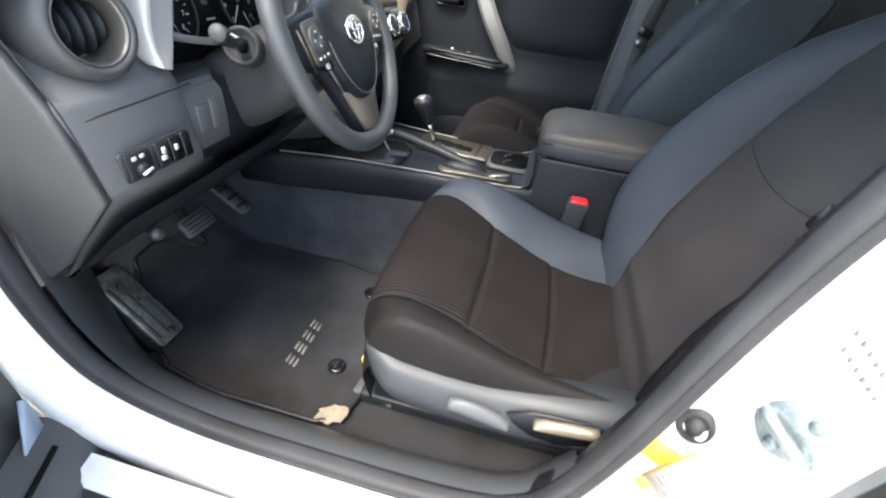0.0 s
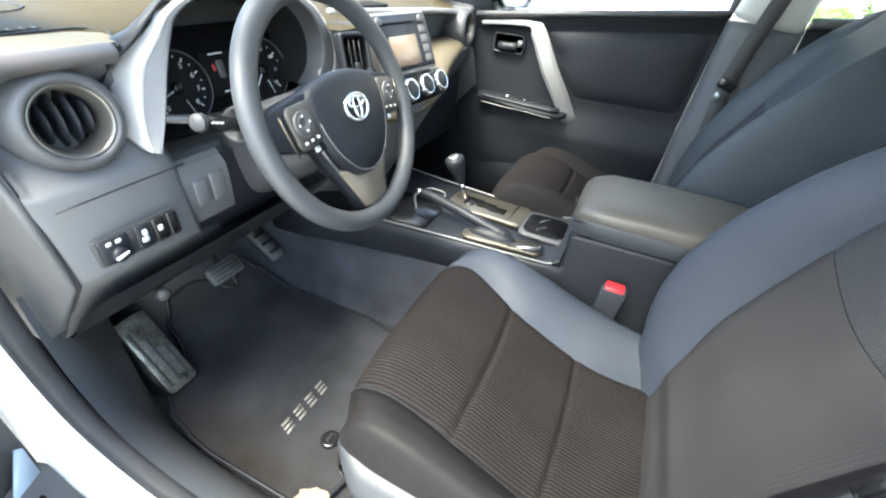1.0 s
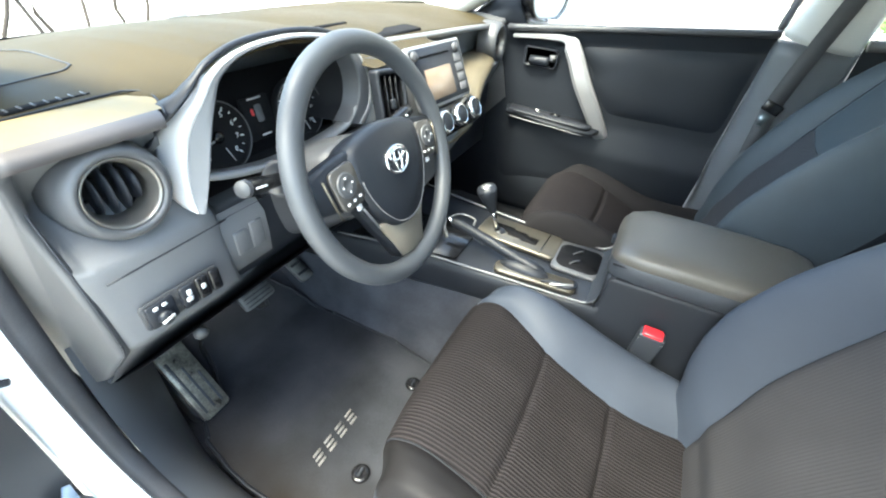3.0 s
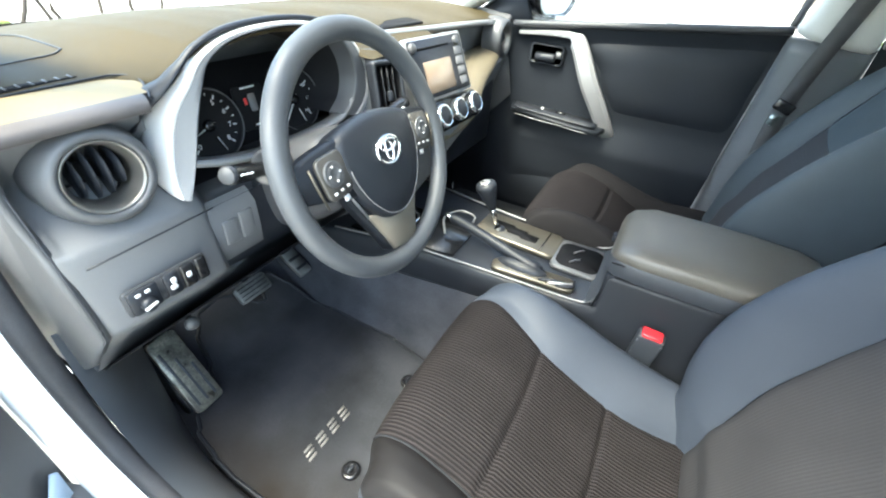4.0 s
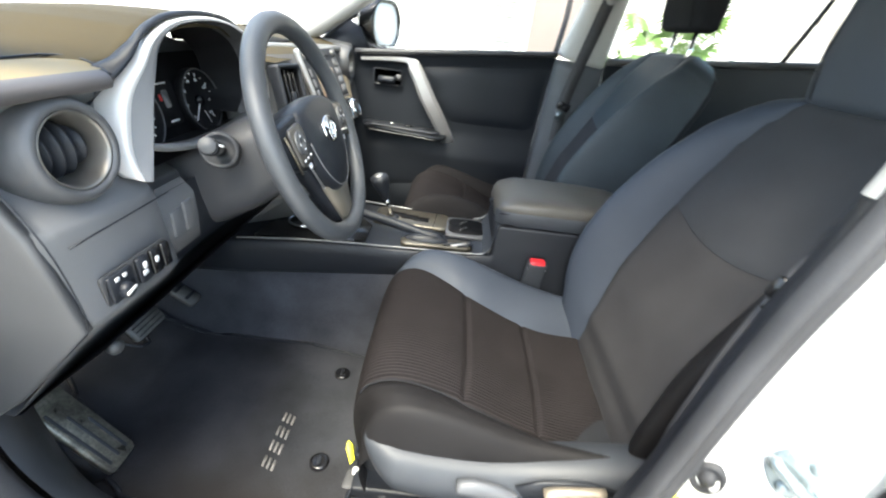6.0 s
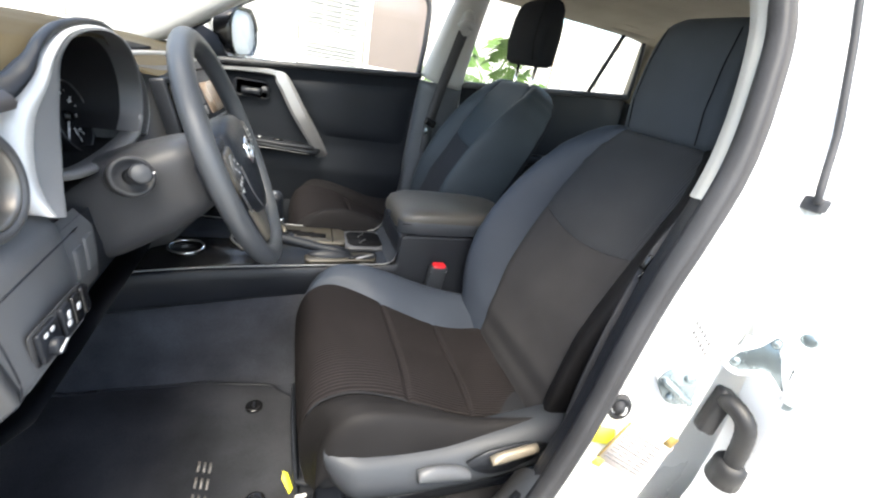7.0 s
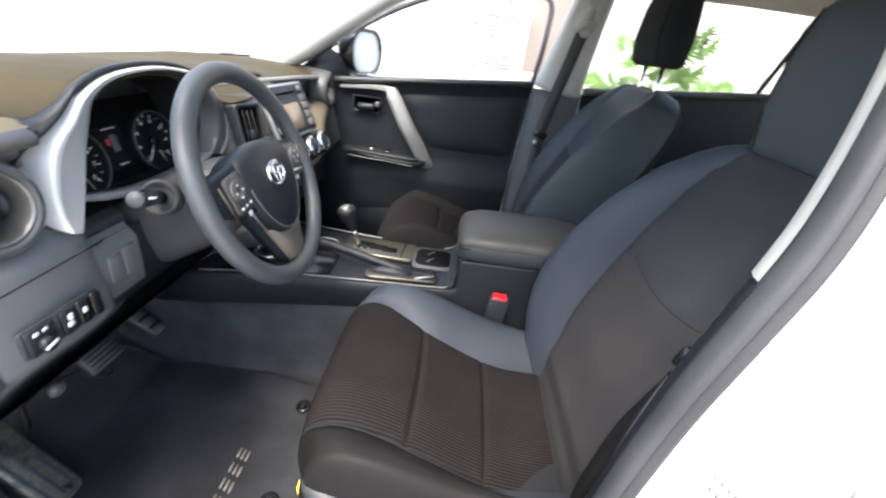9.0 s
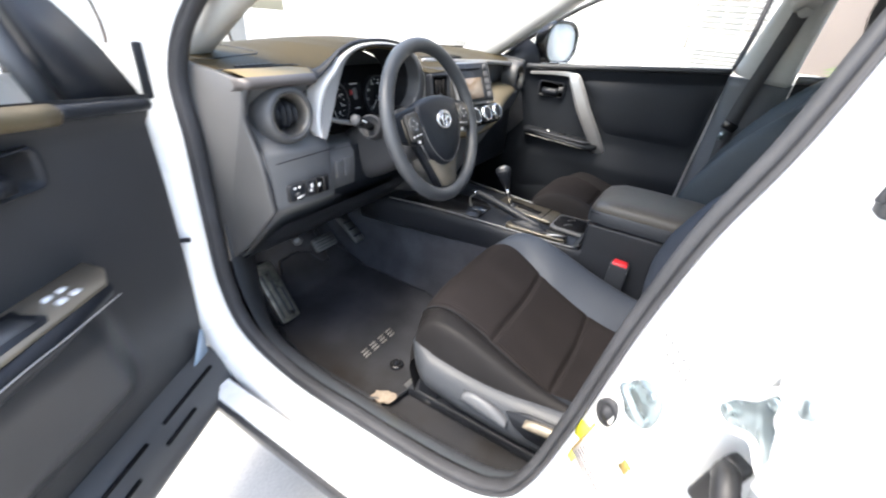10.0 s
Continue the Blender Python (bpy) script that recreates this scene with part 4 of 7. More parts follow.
# hood rim round the instruments, ending in a dark wedge beside the tray
HOOD = [(-0.252, -0.596, 1.136), (-0.244, -0.592, 1.152), (-0.232, -0.580, 1.170), (-0.216, -0.560, 1.188), (-0.209, -0.538, 1.207), (-0.208, -0.508, 1.229), (-0.208, -0.455, 1.246), (-0.209, -0.370, 1.2515),
        (-0.211, -0.288, 1.245), (-0.225, -0.205, 1.223), (-0.236, -0.165, 1.192)]
hp_ = spline(HOOD, 60)
part("hood_rim", rings([[p + Vector((a * r, b * 0.5 * r, b * r)) for a, b in ((-1.6, -0.9), (-1.8, 0.4), (-0.8, 1.0), (0.2, 0.9), (0.75, 0.2), (0.75, -0.7), (0.2, -1.1))]
                        for i, p in enumerate(hp_) for r in [lerp([(0, 0.006), (0.06, 0.013), (0.2, 0.0135), (0.34, 0.0085), (0.47, 0.0048), (0.8, 0.0040), (1, 0.004)], i / 59)]]), PLASTIC, dash, "dark grey instrument hood rim")
# demister slot and speaker lid on the deck
part("demister_slot", plate(oblong(0.098, 0.013, 0.005), facing((-0.330, -0.652, 1.1850), (0.05, -0.02, 1), (-1, 0, 0)), 0.0045), CAVITY, dash, "thin black demister slot")
for k in range(7):
    part("demister_rib", block(-0.0012, 0.0012, -0.0058, 0.0058, 0.0025, 0.0050, 0.0004, 1, facing((-0.330, -0.652, 1.1850), (0.05, -0.02, 1), (-1, 0, 0)) @ Matrix.Translation((-0.042 + 0.014 * k, 0, 0.0008))), PLASTIC_MID, dash)
lid_out = [(-0.485 + a, -0.652 + b) for a, b in oblong(0.165, 0.165, 0.04, 8)]
part("speaker_lid", tube([deck_point(y, (x + 0.67) / 0.37) + Vector((0, 0, 0.0004)) for x, y in lid_out], 0.0016, 6, closed=True), PLASTIC, dash, "fine dark outline of the speaker lid")
part("centre_slot", block(-0.40, -0.385, -0.16, 0.02, 1.190, 1.2095, 0.003, 1), CAVITY, dash)
part("centre_tray", plate(oblong(0.24, 0.055, 0.012), facing((-0.292, 0.06, 1.1885), (0.07, 0, 1), (-1, 0, 0)), 0.008, 0.003), CAVITY, dash)


def round_vent(at, normal, r):
    """A round outlet: flared housing, satin funnel and upright vanes with bowed edges."""
    m = facing(at, normal)
    v = part("air_vent", lathe([(r * 2.02, -0.060), (r * 1.98, -0.034), (r * 1.90, -0.014), (r * 1.80, -0.003), (r * 1.66, 0.004), (r * 1.52, 0.006), (r * 1.42, 0.005), (r * 1.36, 0.001)], m, 48), PLASTIC_MID, dash, "grey flared round air vent")
    part("vent_ring", lathe([(r * 1.365, 0.000), (r * 1.35, 0.003), (r * 1.30, 0.003), (r * 1.24, -0.001), (r * 1.17, -0.007), (r * 1.11, -0.015), (r * 1.09, -0.020), (r * 1.08, -0.04)], m, 48), VENT_METAL, v, "satin grey vent funnel")
    part("vent_bowl", lathe([(r * 1.1, -0.022), (r * 1.07, -0.07), (r * 0.6, -0.075), (0.001, -0.075)], m, 32), CAVITY, v)
    for k in range(4):
        x = (k - 1.35) * r * 0.46
        h = math.sqrt(max(0.0, (1.05 * r) ** 2 - x * x))
        loops = [[m @ Vector((x + o, h * s, z)) for o, z in ((-0.0012, -0.070), (-0.0012, -0.040 + 0.028 * math.sqrt(1.001 - s * s)), (0.0012, -0.040 + 0.028 * math.sqrt(1.001 - s * s)), (0.0012, -0.070))] for s in span(-1, 1, 16)]
        part("vane", rings(loops), PLASTIC, v)
    for k in range(2):
        part("cross_vane", block(-r * 0.9, r * 0.9, -0.014 + 0.026 * k, -0.0125 + 0.026 * k, -0.068, -0.050, 0.0004, 1, m), CAVITY, v)
    return v


round_vent((-0.209, -0.666, 1.103), (1.0, -0.06, 0.10), 0.0335)
round_vent((-0.208, 0.636, 1.108), (1.0, 0.0, 0.05), 0.034)

# silver surround of the instruments: its inner edge, and the outer edge where it meets the dash
EDGE = [(-0.183, -0.589, 1.042), (-0.188, -0.572, 1.070), (-0.190, -0.558, 1.100), (-0.192, -0.540, 1.145), (-0.193, -0.522, 1.182), (-0.195, -0.500, 1.213), (-0.196, -0.450, 1.235),
        (-0.196, -0.370, 1.242), (-0.197, -0.295, 1.235), (-0.198, -0.235, 1.213), (-0.198, -0.203, 1.180), (-0.198, -0.192, 1.140), (-0.198, -0.202, 1.100), (-0.198, -0.234, 1.070)]
RIM = [(-0.206, -0.598, 1.046), (-0.234, -0.600, 1.068), (-0.250, -0.592, 1.104), (-0.243, -0.576, 1.150), (-0.214, -0.545, 1.186), (-0.203, -0.511, 1.219), (-0.203, -0.454, 1.241),
       (-0.204, -0.370, 1.2475), (-0.206, -0.290, 1.2405), (-0.222, -0.205, 1.222), (-0.226, -0.155, 1.185), (-0.216, -0.130, 1.140), (-0.207, -0.138, 1.090), (-0.203, -0.180, 1.052)]
pts, rim = spline(EDGE, 84), spline(RIM, 84)
loops, flank = [], []
for e, r in zip(pts, rim):
    o = Vector((0, e.y + 0.375, e.z - 1.10)).normalized()
    back = Vector((-0.012, 0, 0))
    bulge = (r - e).length * 0.10
    crown = [e.lerp(r, q) + (o + Vector((1, 0, 0))) * bulge * 4 * q * (1 - q) for q in (0.78, 0.56, 0.40)]
    loops.append([r + back, r] + crown + [e.lerp(r, 0.40) + back])
    flank.append([e.lerp(r, 0.40) + (o + Vector((1, 0, 0))) * bulge * 0.92, e.lerp(r, 0.2) + (o + Vector((1, 0, 0))) * bulge * 0.5, e + (r - e) * 0.04 + Vector((0.0012, 0, 0)), e, e - o * 0.002 + Vector((-0.003, 0, 0)), e + back])
part("cluster_bezel", rings(loops), BEZEL_PAINT, dash, "satin silver instrument surround")
part("bezel_flank", rings(flank, False, False), DASH_LOW, dash, "grey inner flank of the surround")
# grey inner wall and black shroud from the surround in to the dials
wall, dark = [], []
for p in pts:
    o = Vector((0, p.y + 0.375, p.z - 1.10)).normalized()
    a = p - o * 0.0025 + Vector((-0.002, 0, 0))
    b = Vector((-0.302, -0.375 + (a.y + 0.375) * (0.95 if a.y < -0.375 else 0.80), 1.100 + (a.z - 1.100) * 0.86))
    c = a.lerp(b, 0.18 if a.y < -0.375 else 0.30)
    wall.append([a, a.lerp(c, 0.5), c])
    dark.append([c, c.lerp(b, 0.5), b])
part("bezel_inner", rings(wall, False, False), PLASTIC_MID, dash)
part("binnacle_shroud", rings(dark, False, False), SHROUD, dash)
part("binnacle_floor", rings([[(-0.205, y, 1.050), (-0.27, y, 1.044), (-0.345, y, 1.045)] for y in span(-0.575, -0.20, 14)], False, False), SHROUD, dash)
ledge = spline([(-0.200, -0.560, 1.084), (-0.199, -0.512, 1.070), (-0.201, -0.440, 1.057), (-0.203, -0.370, 1.053), (-0.202, -0.300, 1.056), (-0.198, -0.236, 1.068), (-0.198, -0.205, 1.096)], 30)
part("cluster_lip", rings([[p + Vector(v) for v in ((-0.030, 0, 0.001), (-0.004, 0, 0.0035), (0.001, 0, 0.001), (0.002, 0, -0.004), (-0.004, 0, -0.008), (-0.030, 0, -0.009))] for p in ledge]), LEDGE_GREY, dash, "grey lower rim of the instrument surround")

FACE = facing((-0.296, -0.375, 1.092), (1.0, 0.0, 0.22))
cluster = thing("instrument_cluster", "black instrument cluster with two round white-marked dials", "instrument cluster")
part("back_plate", plate(oblong(0.370, 0.180, 0.05), FACE, 0.004), CAVITY, cluster)


def dial(cx, r, needle, name, count, label):
    m = FACE @ Matrix.Translation((cx, 0, 0.005))
    d = part(name, lathe([(r * 1.12, 0.0), (r * 1.12, 0.010), (r * 1.06, 0.016), (r * 1.0, 0.010), (r * 0.98, 0.003), (0.0005, 0.003)], m, 48), SHROUD, cluster, label)
    part("dial_ring", lathe([(r * 1.085, 0.0145), (r * 1.06, 0.0168), (r * 1.04, 0.0145)], m, 48), PLASTIC_MID, d, "grey dial ring")
    for i in range(count * 2 + 1):
        a = radians(225 - 270 * i / (count * 2))
        long = i % 2 == 0
        w, l = (0.0011, 0.007) if long else (0.0007, 0.004)
        mm = m @ Matrix.Rotation(a, 4, "Z")
        part("tick", block(r * 0.95 - l, r * 0.95, -w, w, 0.0036, 0.0042, 0, 1, mm), WHITE_PRINT, d, smooth=False)
        if long and i < count * 2 + 1:
            tx = bpy.data.curves.new("numeral", "FONT")
            tx.body = name[0] and (str(i // 2) if count == 8 else str(i // 2 * 20))
            tx.size, tx.align_x, tx.align_y, tx.extrude = (0.0120 if count == 8 else 0.0086), "CENTER", "CENTER", 0.0002
            tx.materials.append(WHITE_PRINT)
            o = new("numeral", tx)
            o.parent = d
            o.matrix_basis = m @ Matrix.Translation((math.cos(a) * r * 0.72, math.sin(a) * r * 0.72, 0.0040))
    nm = m @ Matrix.Rotation(radians(needle), 4, "Z")
    part("needle", rings([[nm @ Vector((x, -w, 0.007)), nm @ Vector((x, w, 0.007)), nm @ Vector((x, 0, 0.009))] for x, w in ((-0.010, 0.0016), (r * 0.86, 0.0007))]), WHITE_PRINT, d, "white needle")
    part("hub", lathe([(0.0001, 0.012), (0.008, 0.012), (0.010, 0.008), (0.010, 0.004)], m, 20), GLOSS_BLACK, d)
    sm = m @ Matrix.Rotation(radians(-70), 4, "Z")
    part("small_needle", rings([[sm @ Vector((x, -w, 0.005)), sm @ Vector((x, w, 0.005)), sm @ Vector((x, 0, 0.006))] for x, w in ((r * 0.40, 0.0010), (r * 0.90, 0.0006))]), WHITE_PRINT, d)


dial(-0.094, 0.054, 200, "tachometer", 8, "round black rev counter with white numbers")
dial(0.094, 0.054, 228, "speedometer", 7, "round black speedometer with white numbers")
info = part("info_display", plate(oblong(0.062, 0.074, 0.006), FACE @ Matrix.Translation((0, 0.008, 0.004)), 0.006, 0.001), SHROUD, cluster, "small dark display between the dials")
part("car_icon", plate(oblong(0.015, 0.030, 0.004), FACE @ Matrix.Translation((0.002, 0.016, 0.010)), 0.0008), GREY_PRINT, info)
part("warning_mark", plate(oblong(0.006, 0.012, 0.002), FACE @ Matrix.Translation((-0.012, 0.020, 0.010)), 0.0008), GAUGE_RED, info)
part("display_line", plate(oblong(0.030, 0.0025, 0.001), FACE @ Matrix.Translation((0.0, 0.042, 0.010)), 0.0008), WHITE_PRINT, info)
part("display_line", plate(oblong(0.022, 0.003, 0.001), FACE @ Matrix.Translation((0.004, -0.022, 0.010)), 0.0008), WHITE_PRINT, info)

# driver's switch panel low on the dash
SW = facing((-0.179, -0.662, 0.942), (1.0, -0.03, 0.03)) @ Matrix.Diagonal((0.70, 0.72, 1, 1))
switches = thing("switch_panel", "black switch panel with white symbols on the lower dash", "switch panel")
part("panel", plate(oblong(0.170, 0.058, 0.008), SW, 0.0022, 0.001), COLUMN, switches)
for dx, w, name in ((-0.050, 0.056, "mirror_switch"), (0.006, 0.030, "headlamp_switch"), (0.040, 0.026, "blank_switch"), (0.070, 0.022, "blank_switch")):
    s = part(name, plate(oblong(w, 0.052, 0.005), SW @ Matrix.Translation((dx, 0, 0.003)), 0.005, 0.0015), GLOSS_BLACK if "blank" in name else PLASTIC, switches)
    if name == "mirror_switch":
        part("knob", lathe([(0.0145, 0.008), (0.0145, 0.014), (0.012, 0.017), (0.0001, 0.017)], SW @ Matrix.Translation((dx, -0.010, 0)), 24), PLASTIC, s)
        part("mark", plate(oblong(0.026, 0.006, 0.002), SW @ Matrix.Translation((dx, -0.010, 0.0172)) @ Matrix.Rotation(radians(12), 4, "Z"), 0.0008), WHITE_PRINT, s)
        for x in (-0.010, 0.008):
            part("mark", plate(oblong(0.010, 0.007, 0.002), SW @ Matrix.Translation((dx + x, 0.016, 0.008)), 0.0008), WHITE_PRINT, s)
    elif name == "headlamp_switch":
        part("mark", plate(oblong(0.010, 0.014, 0.003), SW @ Matrix.Translation((dx + 0.002, 0.008, 0.008)), 0.0008), WHITE_PRINT, s)
        part("mark", plate(oblong(0.014, 0.010, 0.003), SW @ Matrix.Translation((dx - 0.001, -0.006, 0.008)), 0.0008), WHITE_PRINT, s)
    elif dx < 0.06:
        part("mark", plate(oblong(0.010, 0.012, 0.002), SW @ Matrix.Translation((dx, 0.004, 0.008)), 0.0008), WHITE_PRINT, s)
# seam lines of the lower dash
part("dash_seam", tube([(-0.1895 + 0.002, y, 1.012 + 0.02 * (y + 0.75)) for y in span(-0.735, -0.56, 8)], 0.0013, 6), PLASTIC, dash)
part("edge_crease", tube(spline([(-0.260, -0.745, 1.155), (-0.240, -0.752, 1.11), (-0.192, -0.757, 1.03), (-0.176, -0.757, 0.95), (-0.178, -0.757, 0.915), (-0.196, -0.757, 0.892), (-0.27, -0.757, 0.815), (-0.33, -0.757, 0.758), (-0.40, -0.757, 0.70)], 40), 0.0011, 8), PLASTIC, dash)
part("card_slot", block(-0.214, -0.1995, -0.546, -0.520, 0.930, 0.974, 0.002), DASH_LOW, dash)
part("card_slot", block(-0.214, -0.1995, -0.514, -0.488, 0.928, 0.978, 0.002), DASH_LOW, dash)
part("slot_panel", rings([[(-0.222, y, 1.008), (-0.2035, y, 0.985), (-0.2025, y, 0.94), (-0.206, y, 0.900), (-0.235, y, 0.885)] for y in span(-0.570, -0.476, 6)], False, False), DASH_LOW, dash, "grey panel with two card slots")
part("knee_cover", rings([[(-0.215, y, 1.00), (-0.207, y, 0.94), (-0.212, y, 0.885), (-0.28, y, 0.81), (-0.40, y, 0.80)] for y in span(-0.56, -0.16, 10)], False, False), PLASTIC, dash)
# underside in darker plastic than the dash face, for the shadow there
part("lower_cover", rings([[(-0.18, y, 0.872), (-0.26, y, 0.80), (-0.338, y, 0.728), (-0.350, y, 0.724), (-0.360, y, 0.735), (-0.46, y, 0.79), (-0.60, y, 0.81)] for y in span(-0.745, -0.16, 10)], False, False), PLASTIC, dash)
release = thing("bonnet_release", "grey bonnet release knob under the dash", "release knob")
part("knob", lathe([(0.006, -0.03), (0.006, -0.004), (0.013, 0.0), (0.014, 0.008), (0.009, 0.014), (0.0001, 0.015)], facing((-0.318, -0.598, 0.728), (1, -0.3, 0.1)), 20), PLASTIC_MID, release)
part("cover_ridge", block(-0.375, -0.355, -0.735, -0.640, 0.722, 0.742, 0.004), COLUMN, dash)

# centre stack
VM = facing((-0.156, -0.150, 1.100), (1.0, -0.50, 0.32))
part("stack_vent_frame", rings([[VM @ Vector((x, y, z)) for x, y in oblong(w, h, 0.008)] for w, h, z in ((0.072, 0.132, -0.004), (0.068, 0.128, 0.022), (0.062, 0.122, 0.025), (0.054, 0.112, 0.024), (0.051, 0.109, 0.018))], True, False), PLASTIC, dash, "upright rectangular air vent")
part("stack_vent_well", rings([[VM @ Vector((x * q, y * q, z)) for x, y in oblong(0.052, 0.110, 0.008)] for q, z in ((1.0, 0.020), (0.98, 0.001), (0.02, 0.000))], True, False), CAVITY, dash)
for k in range(3):
    part("vane", block(-0.012 + 0.012 * k - 0.0012, -0.012 + 0.012 * k + 0.0012, -0.052, 0.052, 0.004, 0.019, 0.001, 1, VM), GLOSS_BLACK, dash)
part("vane_tab", block(-0.006, 0.006, -0.014, 0.006, 0.014, 0.023, 0.003, 2, VM), PLASTIC, dash)
RM = facing((-0.125, 0.005, 1.132), (1.0, -0.10, 0.42))
radio = thing("radio_unit", "silver-edged car radio with a dim touch screen", "car radio")
part("fascia", plate(oblong(0.212, 0.132, 0.008), RM, 0.012, 0.003), SILVER, radio, "satin silver fascia")
part("face", plate(oblong(0.200, 0.120, 0.006), RM @ Matrix.Translation((0, 0, 0.008)), 0.006, 0.001), PLASTIC, radio)
part("touch_screen", plate(oblong(0.104, 0.066, 0.003), RM @ Matrix.Translation((-0.012, -0.018, 0.012)), 0.004, 0.001), SCREEN, radio, "dim brownish touch screen")
part("disc_slot", block(-0.075, 0.045, 0.040, 0.044, 0.013, 0.0155, 0.0008, 1, RM), CAVITY, radio)
for k in range(4):
    part("button", block(0.062, 0.090, -0.050 + 0.022 * k, -0.033 + 0.022 * k, 0.012, 0.0155, 0.001, 2, RM), GREY_PRINT, radio)
for x in (0.075, -0.088):
    part("knob", lathe([(0.010, 0.010), (0.010, 0.019), (0.0085, 0.021), (0.0001, 0.021)], RM @ Matrix.Translation((x, 0.046, 0)), 24), PLASTIC_MID, radio)
for k in range(3):
    part("button", block(-0.096, -0.084, -0.048 + 0.024 * k, -0.030 + 0.024 * k, 0.012, 0.0155, 0.001, 2, RM), GREY_PRINT, radio)
climate = thing("climate_panel", "black climate panel with three silver-ringed knobs", "climate controls")
CM = facing((-0.085, 0.030, 1.035), (1.0, -0.06, 0.50))
part("panel", plate(oblong(0.235, 0.066, 0.02), CM @ Matrix.Translation((-0.01, 0, 0)), 0.010, 0.003), GLOSS_BLACK, climate)
for dx in (-0.072, 0.0, 0.072):
    k = part("knob", lathe([(0.026, 0.006), (0.025, 0.020), (0.020, 0.024), (0.0001, 0.023)], CM @ Matrix.Translation((dx, 0, 0.002)), 32), PLASTIC, climate)
    part("knob_ring", lathe([(0.0265, 0.016), (0.0262, 0.022), (0.0235, 0.0255), (0.0205, 0.0245)], CM @ Matrix.Translation((dx, 0, 0.002)), 32), CHROME, k, "bright silver knob ring")
# padded shelf before the passenger
shelf = []
for y, x, z, r in [(-0.115, -0.085, 0.985, 0.020), (-0.05, -0.072, 0.980, 0.026), (0.06, -0.066, 0.985, 0.030), (0.14, -0.085, 1.010, 0.044), (0.22, -0.120, 1.035, 0.050), (0.34, -0.160, 1.045, 0.052), (0.48, -0.195, 1.048, 0.050), (0.60, -0.225, 1.050, 0.046), (0.685, -0.245, 1.050, 0.040)]:
    shelf.append((y, x, z, r))
st = [(y, spline([q[1:] for q in shelf], 40)[i]) for i, y in enumerate([p.x for p in spline([(q[0], 0, 0) for q in shelf], 40)])]
part("passenger_shelf", rings([[(p.x + p.z * 1.5 * math.cos(a) - 0.05, y, p.y + p.z * 0.62 * math.sin(a)) for a in span(0, 2 * math.pi, 21)[:-1]] for y, p in st]), SHELF_WARM_REFLECT, dash, "padded shelf before the passenger, warm reflection in its colour")
part("band", tube(spline([(-0.252, -0.10, 1.190), (-0.236, 0.15, 1.182), (-0.232, 0.40, 1.172), (-0.245, 0.66, 1.155)], 24), 0.006, 8, squash=1.4), SILVER, dash, "thin silver trim band")
part("glove_box", block(-0.36, -0.235, 0.19, 0.66, 0.735, 0.985, 0.02, 3), PLASTIC, dash)

# ---- steering wheel ----
HUB = Vector((-0.022, -0.370, 1.080))
WM = facing(HUB, (math.cos(radians(20.5)), 0, math.sin(radians(20.5))))
wheel = thing("steering_wheel", "grey moulded steering wheel with silver-trimmed spokes", "steering wheel")
ring_r = 0.184
part("rim", tube([WM @ Vector((ring_r * math.cos(a), ring_r * math.sin(a), 0.0)) for a in span(0, 2 * math.pi, 97)[:-1]], 0.0172, 16, closed=True, squash=0.95, up=WM.to_3x3() @ Vector((0, 0, 1))), RIM_GRIP, wheel, "grey moulded wheel rim")
cover = [(-0.088, 0.062), (-0.045, 0.076), (0.0, 0.080), (0.045, 0.076), (0.088, 0.062), (0.096, 0.030), (0.092, -0.005), (0.074, -0.046), (0.046, -0.078), (0.024, -0.090), (0.0, -0.094), (-0.024, -0.090), (-0.046, -0.078), (-0.074, -0.046), (-0.092, -0.005), (-0.096, 0.030)]
WM = WM @ Matrix.Translation((0.008, -0.016, 0.0))
co2 = [(p.x, p.y) for p in spline([(x, y, 0) for x, y in cover], 56, closed=True)]
loops = []
for z, s in ((-0.045, 0.90), (-0.015, 1.0), (0.002, 1.0), (0.010, 0.97), (0.016, 0.88), (0.020, 0.6), (0.0215, 0.25), (0.022, 0.02)):
    loops.append([WM @ Vector((x * s, y * s, z)) for x, y in co2])
part("airbag_cover", rings(loops), PLASTIC, wheel, "dark grey airbag cover")
part("stitching", tube([WM @ Vector((x * 0.90, y * 0.90 - 0.001, 0.0150)) for x, y in co2[16:52]], 0.0010, 6), GREY_PRINT, wheel, "grey stitched seam")
EM = WM @ Matrix.Translation((0, 0.018, 0.020))
badge = part("badge", tube([EM @ Vector((0.029 * math.cos(a), 0.021 * math.sin(a), 0.003)) for a in span(0, 2 * math.pi, 41)[:-1]], 0.0028, 8, closed=True, up=WM.to_3x3() @ Vector((0, 0, 1))), CHROME, wheel, "plain chrome oval badge")
part("badge_bar", tube([EM @ Vector((0.019 * math.cos(a), 0.0075 + 0.0085 * math.sin(a), 0.004)) for a in span(0, 2 * math.pi, 31)[:-1]], 0.0024, 8, closed=True, up=WM.to_3x3() @ Vector((0, 0, 1))), CHROME, badge)
part("badge_bar", tube([EM @ Vector((0.0085 * math.cos(a), 0.018 * math.sin(a), 0.004)) for a in span(0, 2 * math.pi, 31)[:-1]], 0.0024, 8, closed=True, up=WM.to_3x3() @ Vector((0, 0, 1))), CHROME, badge)
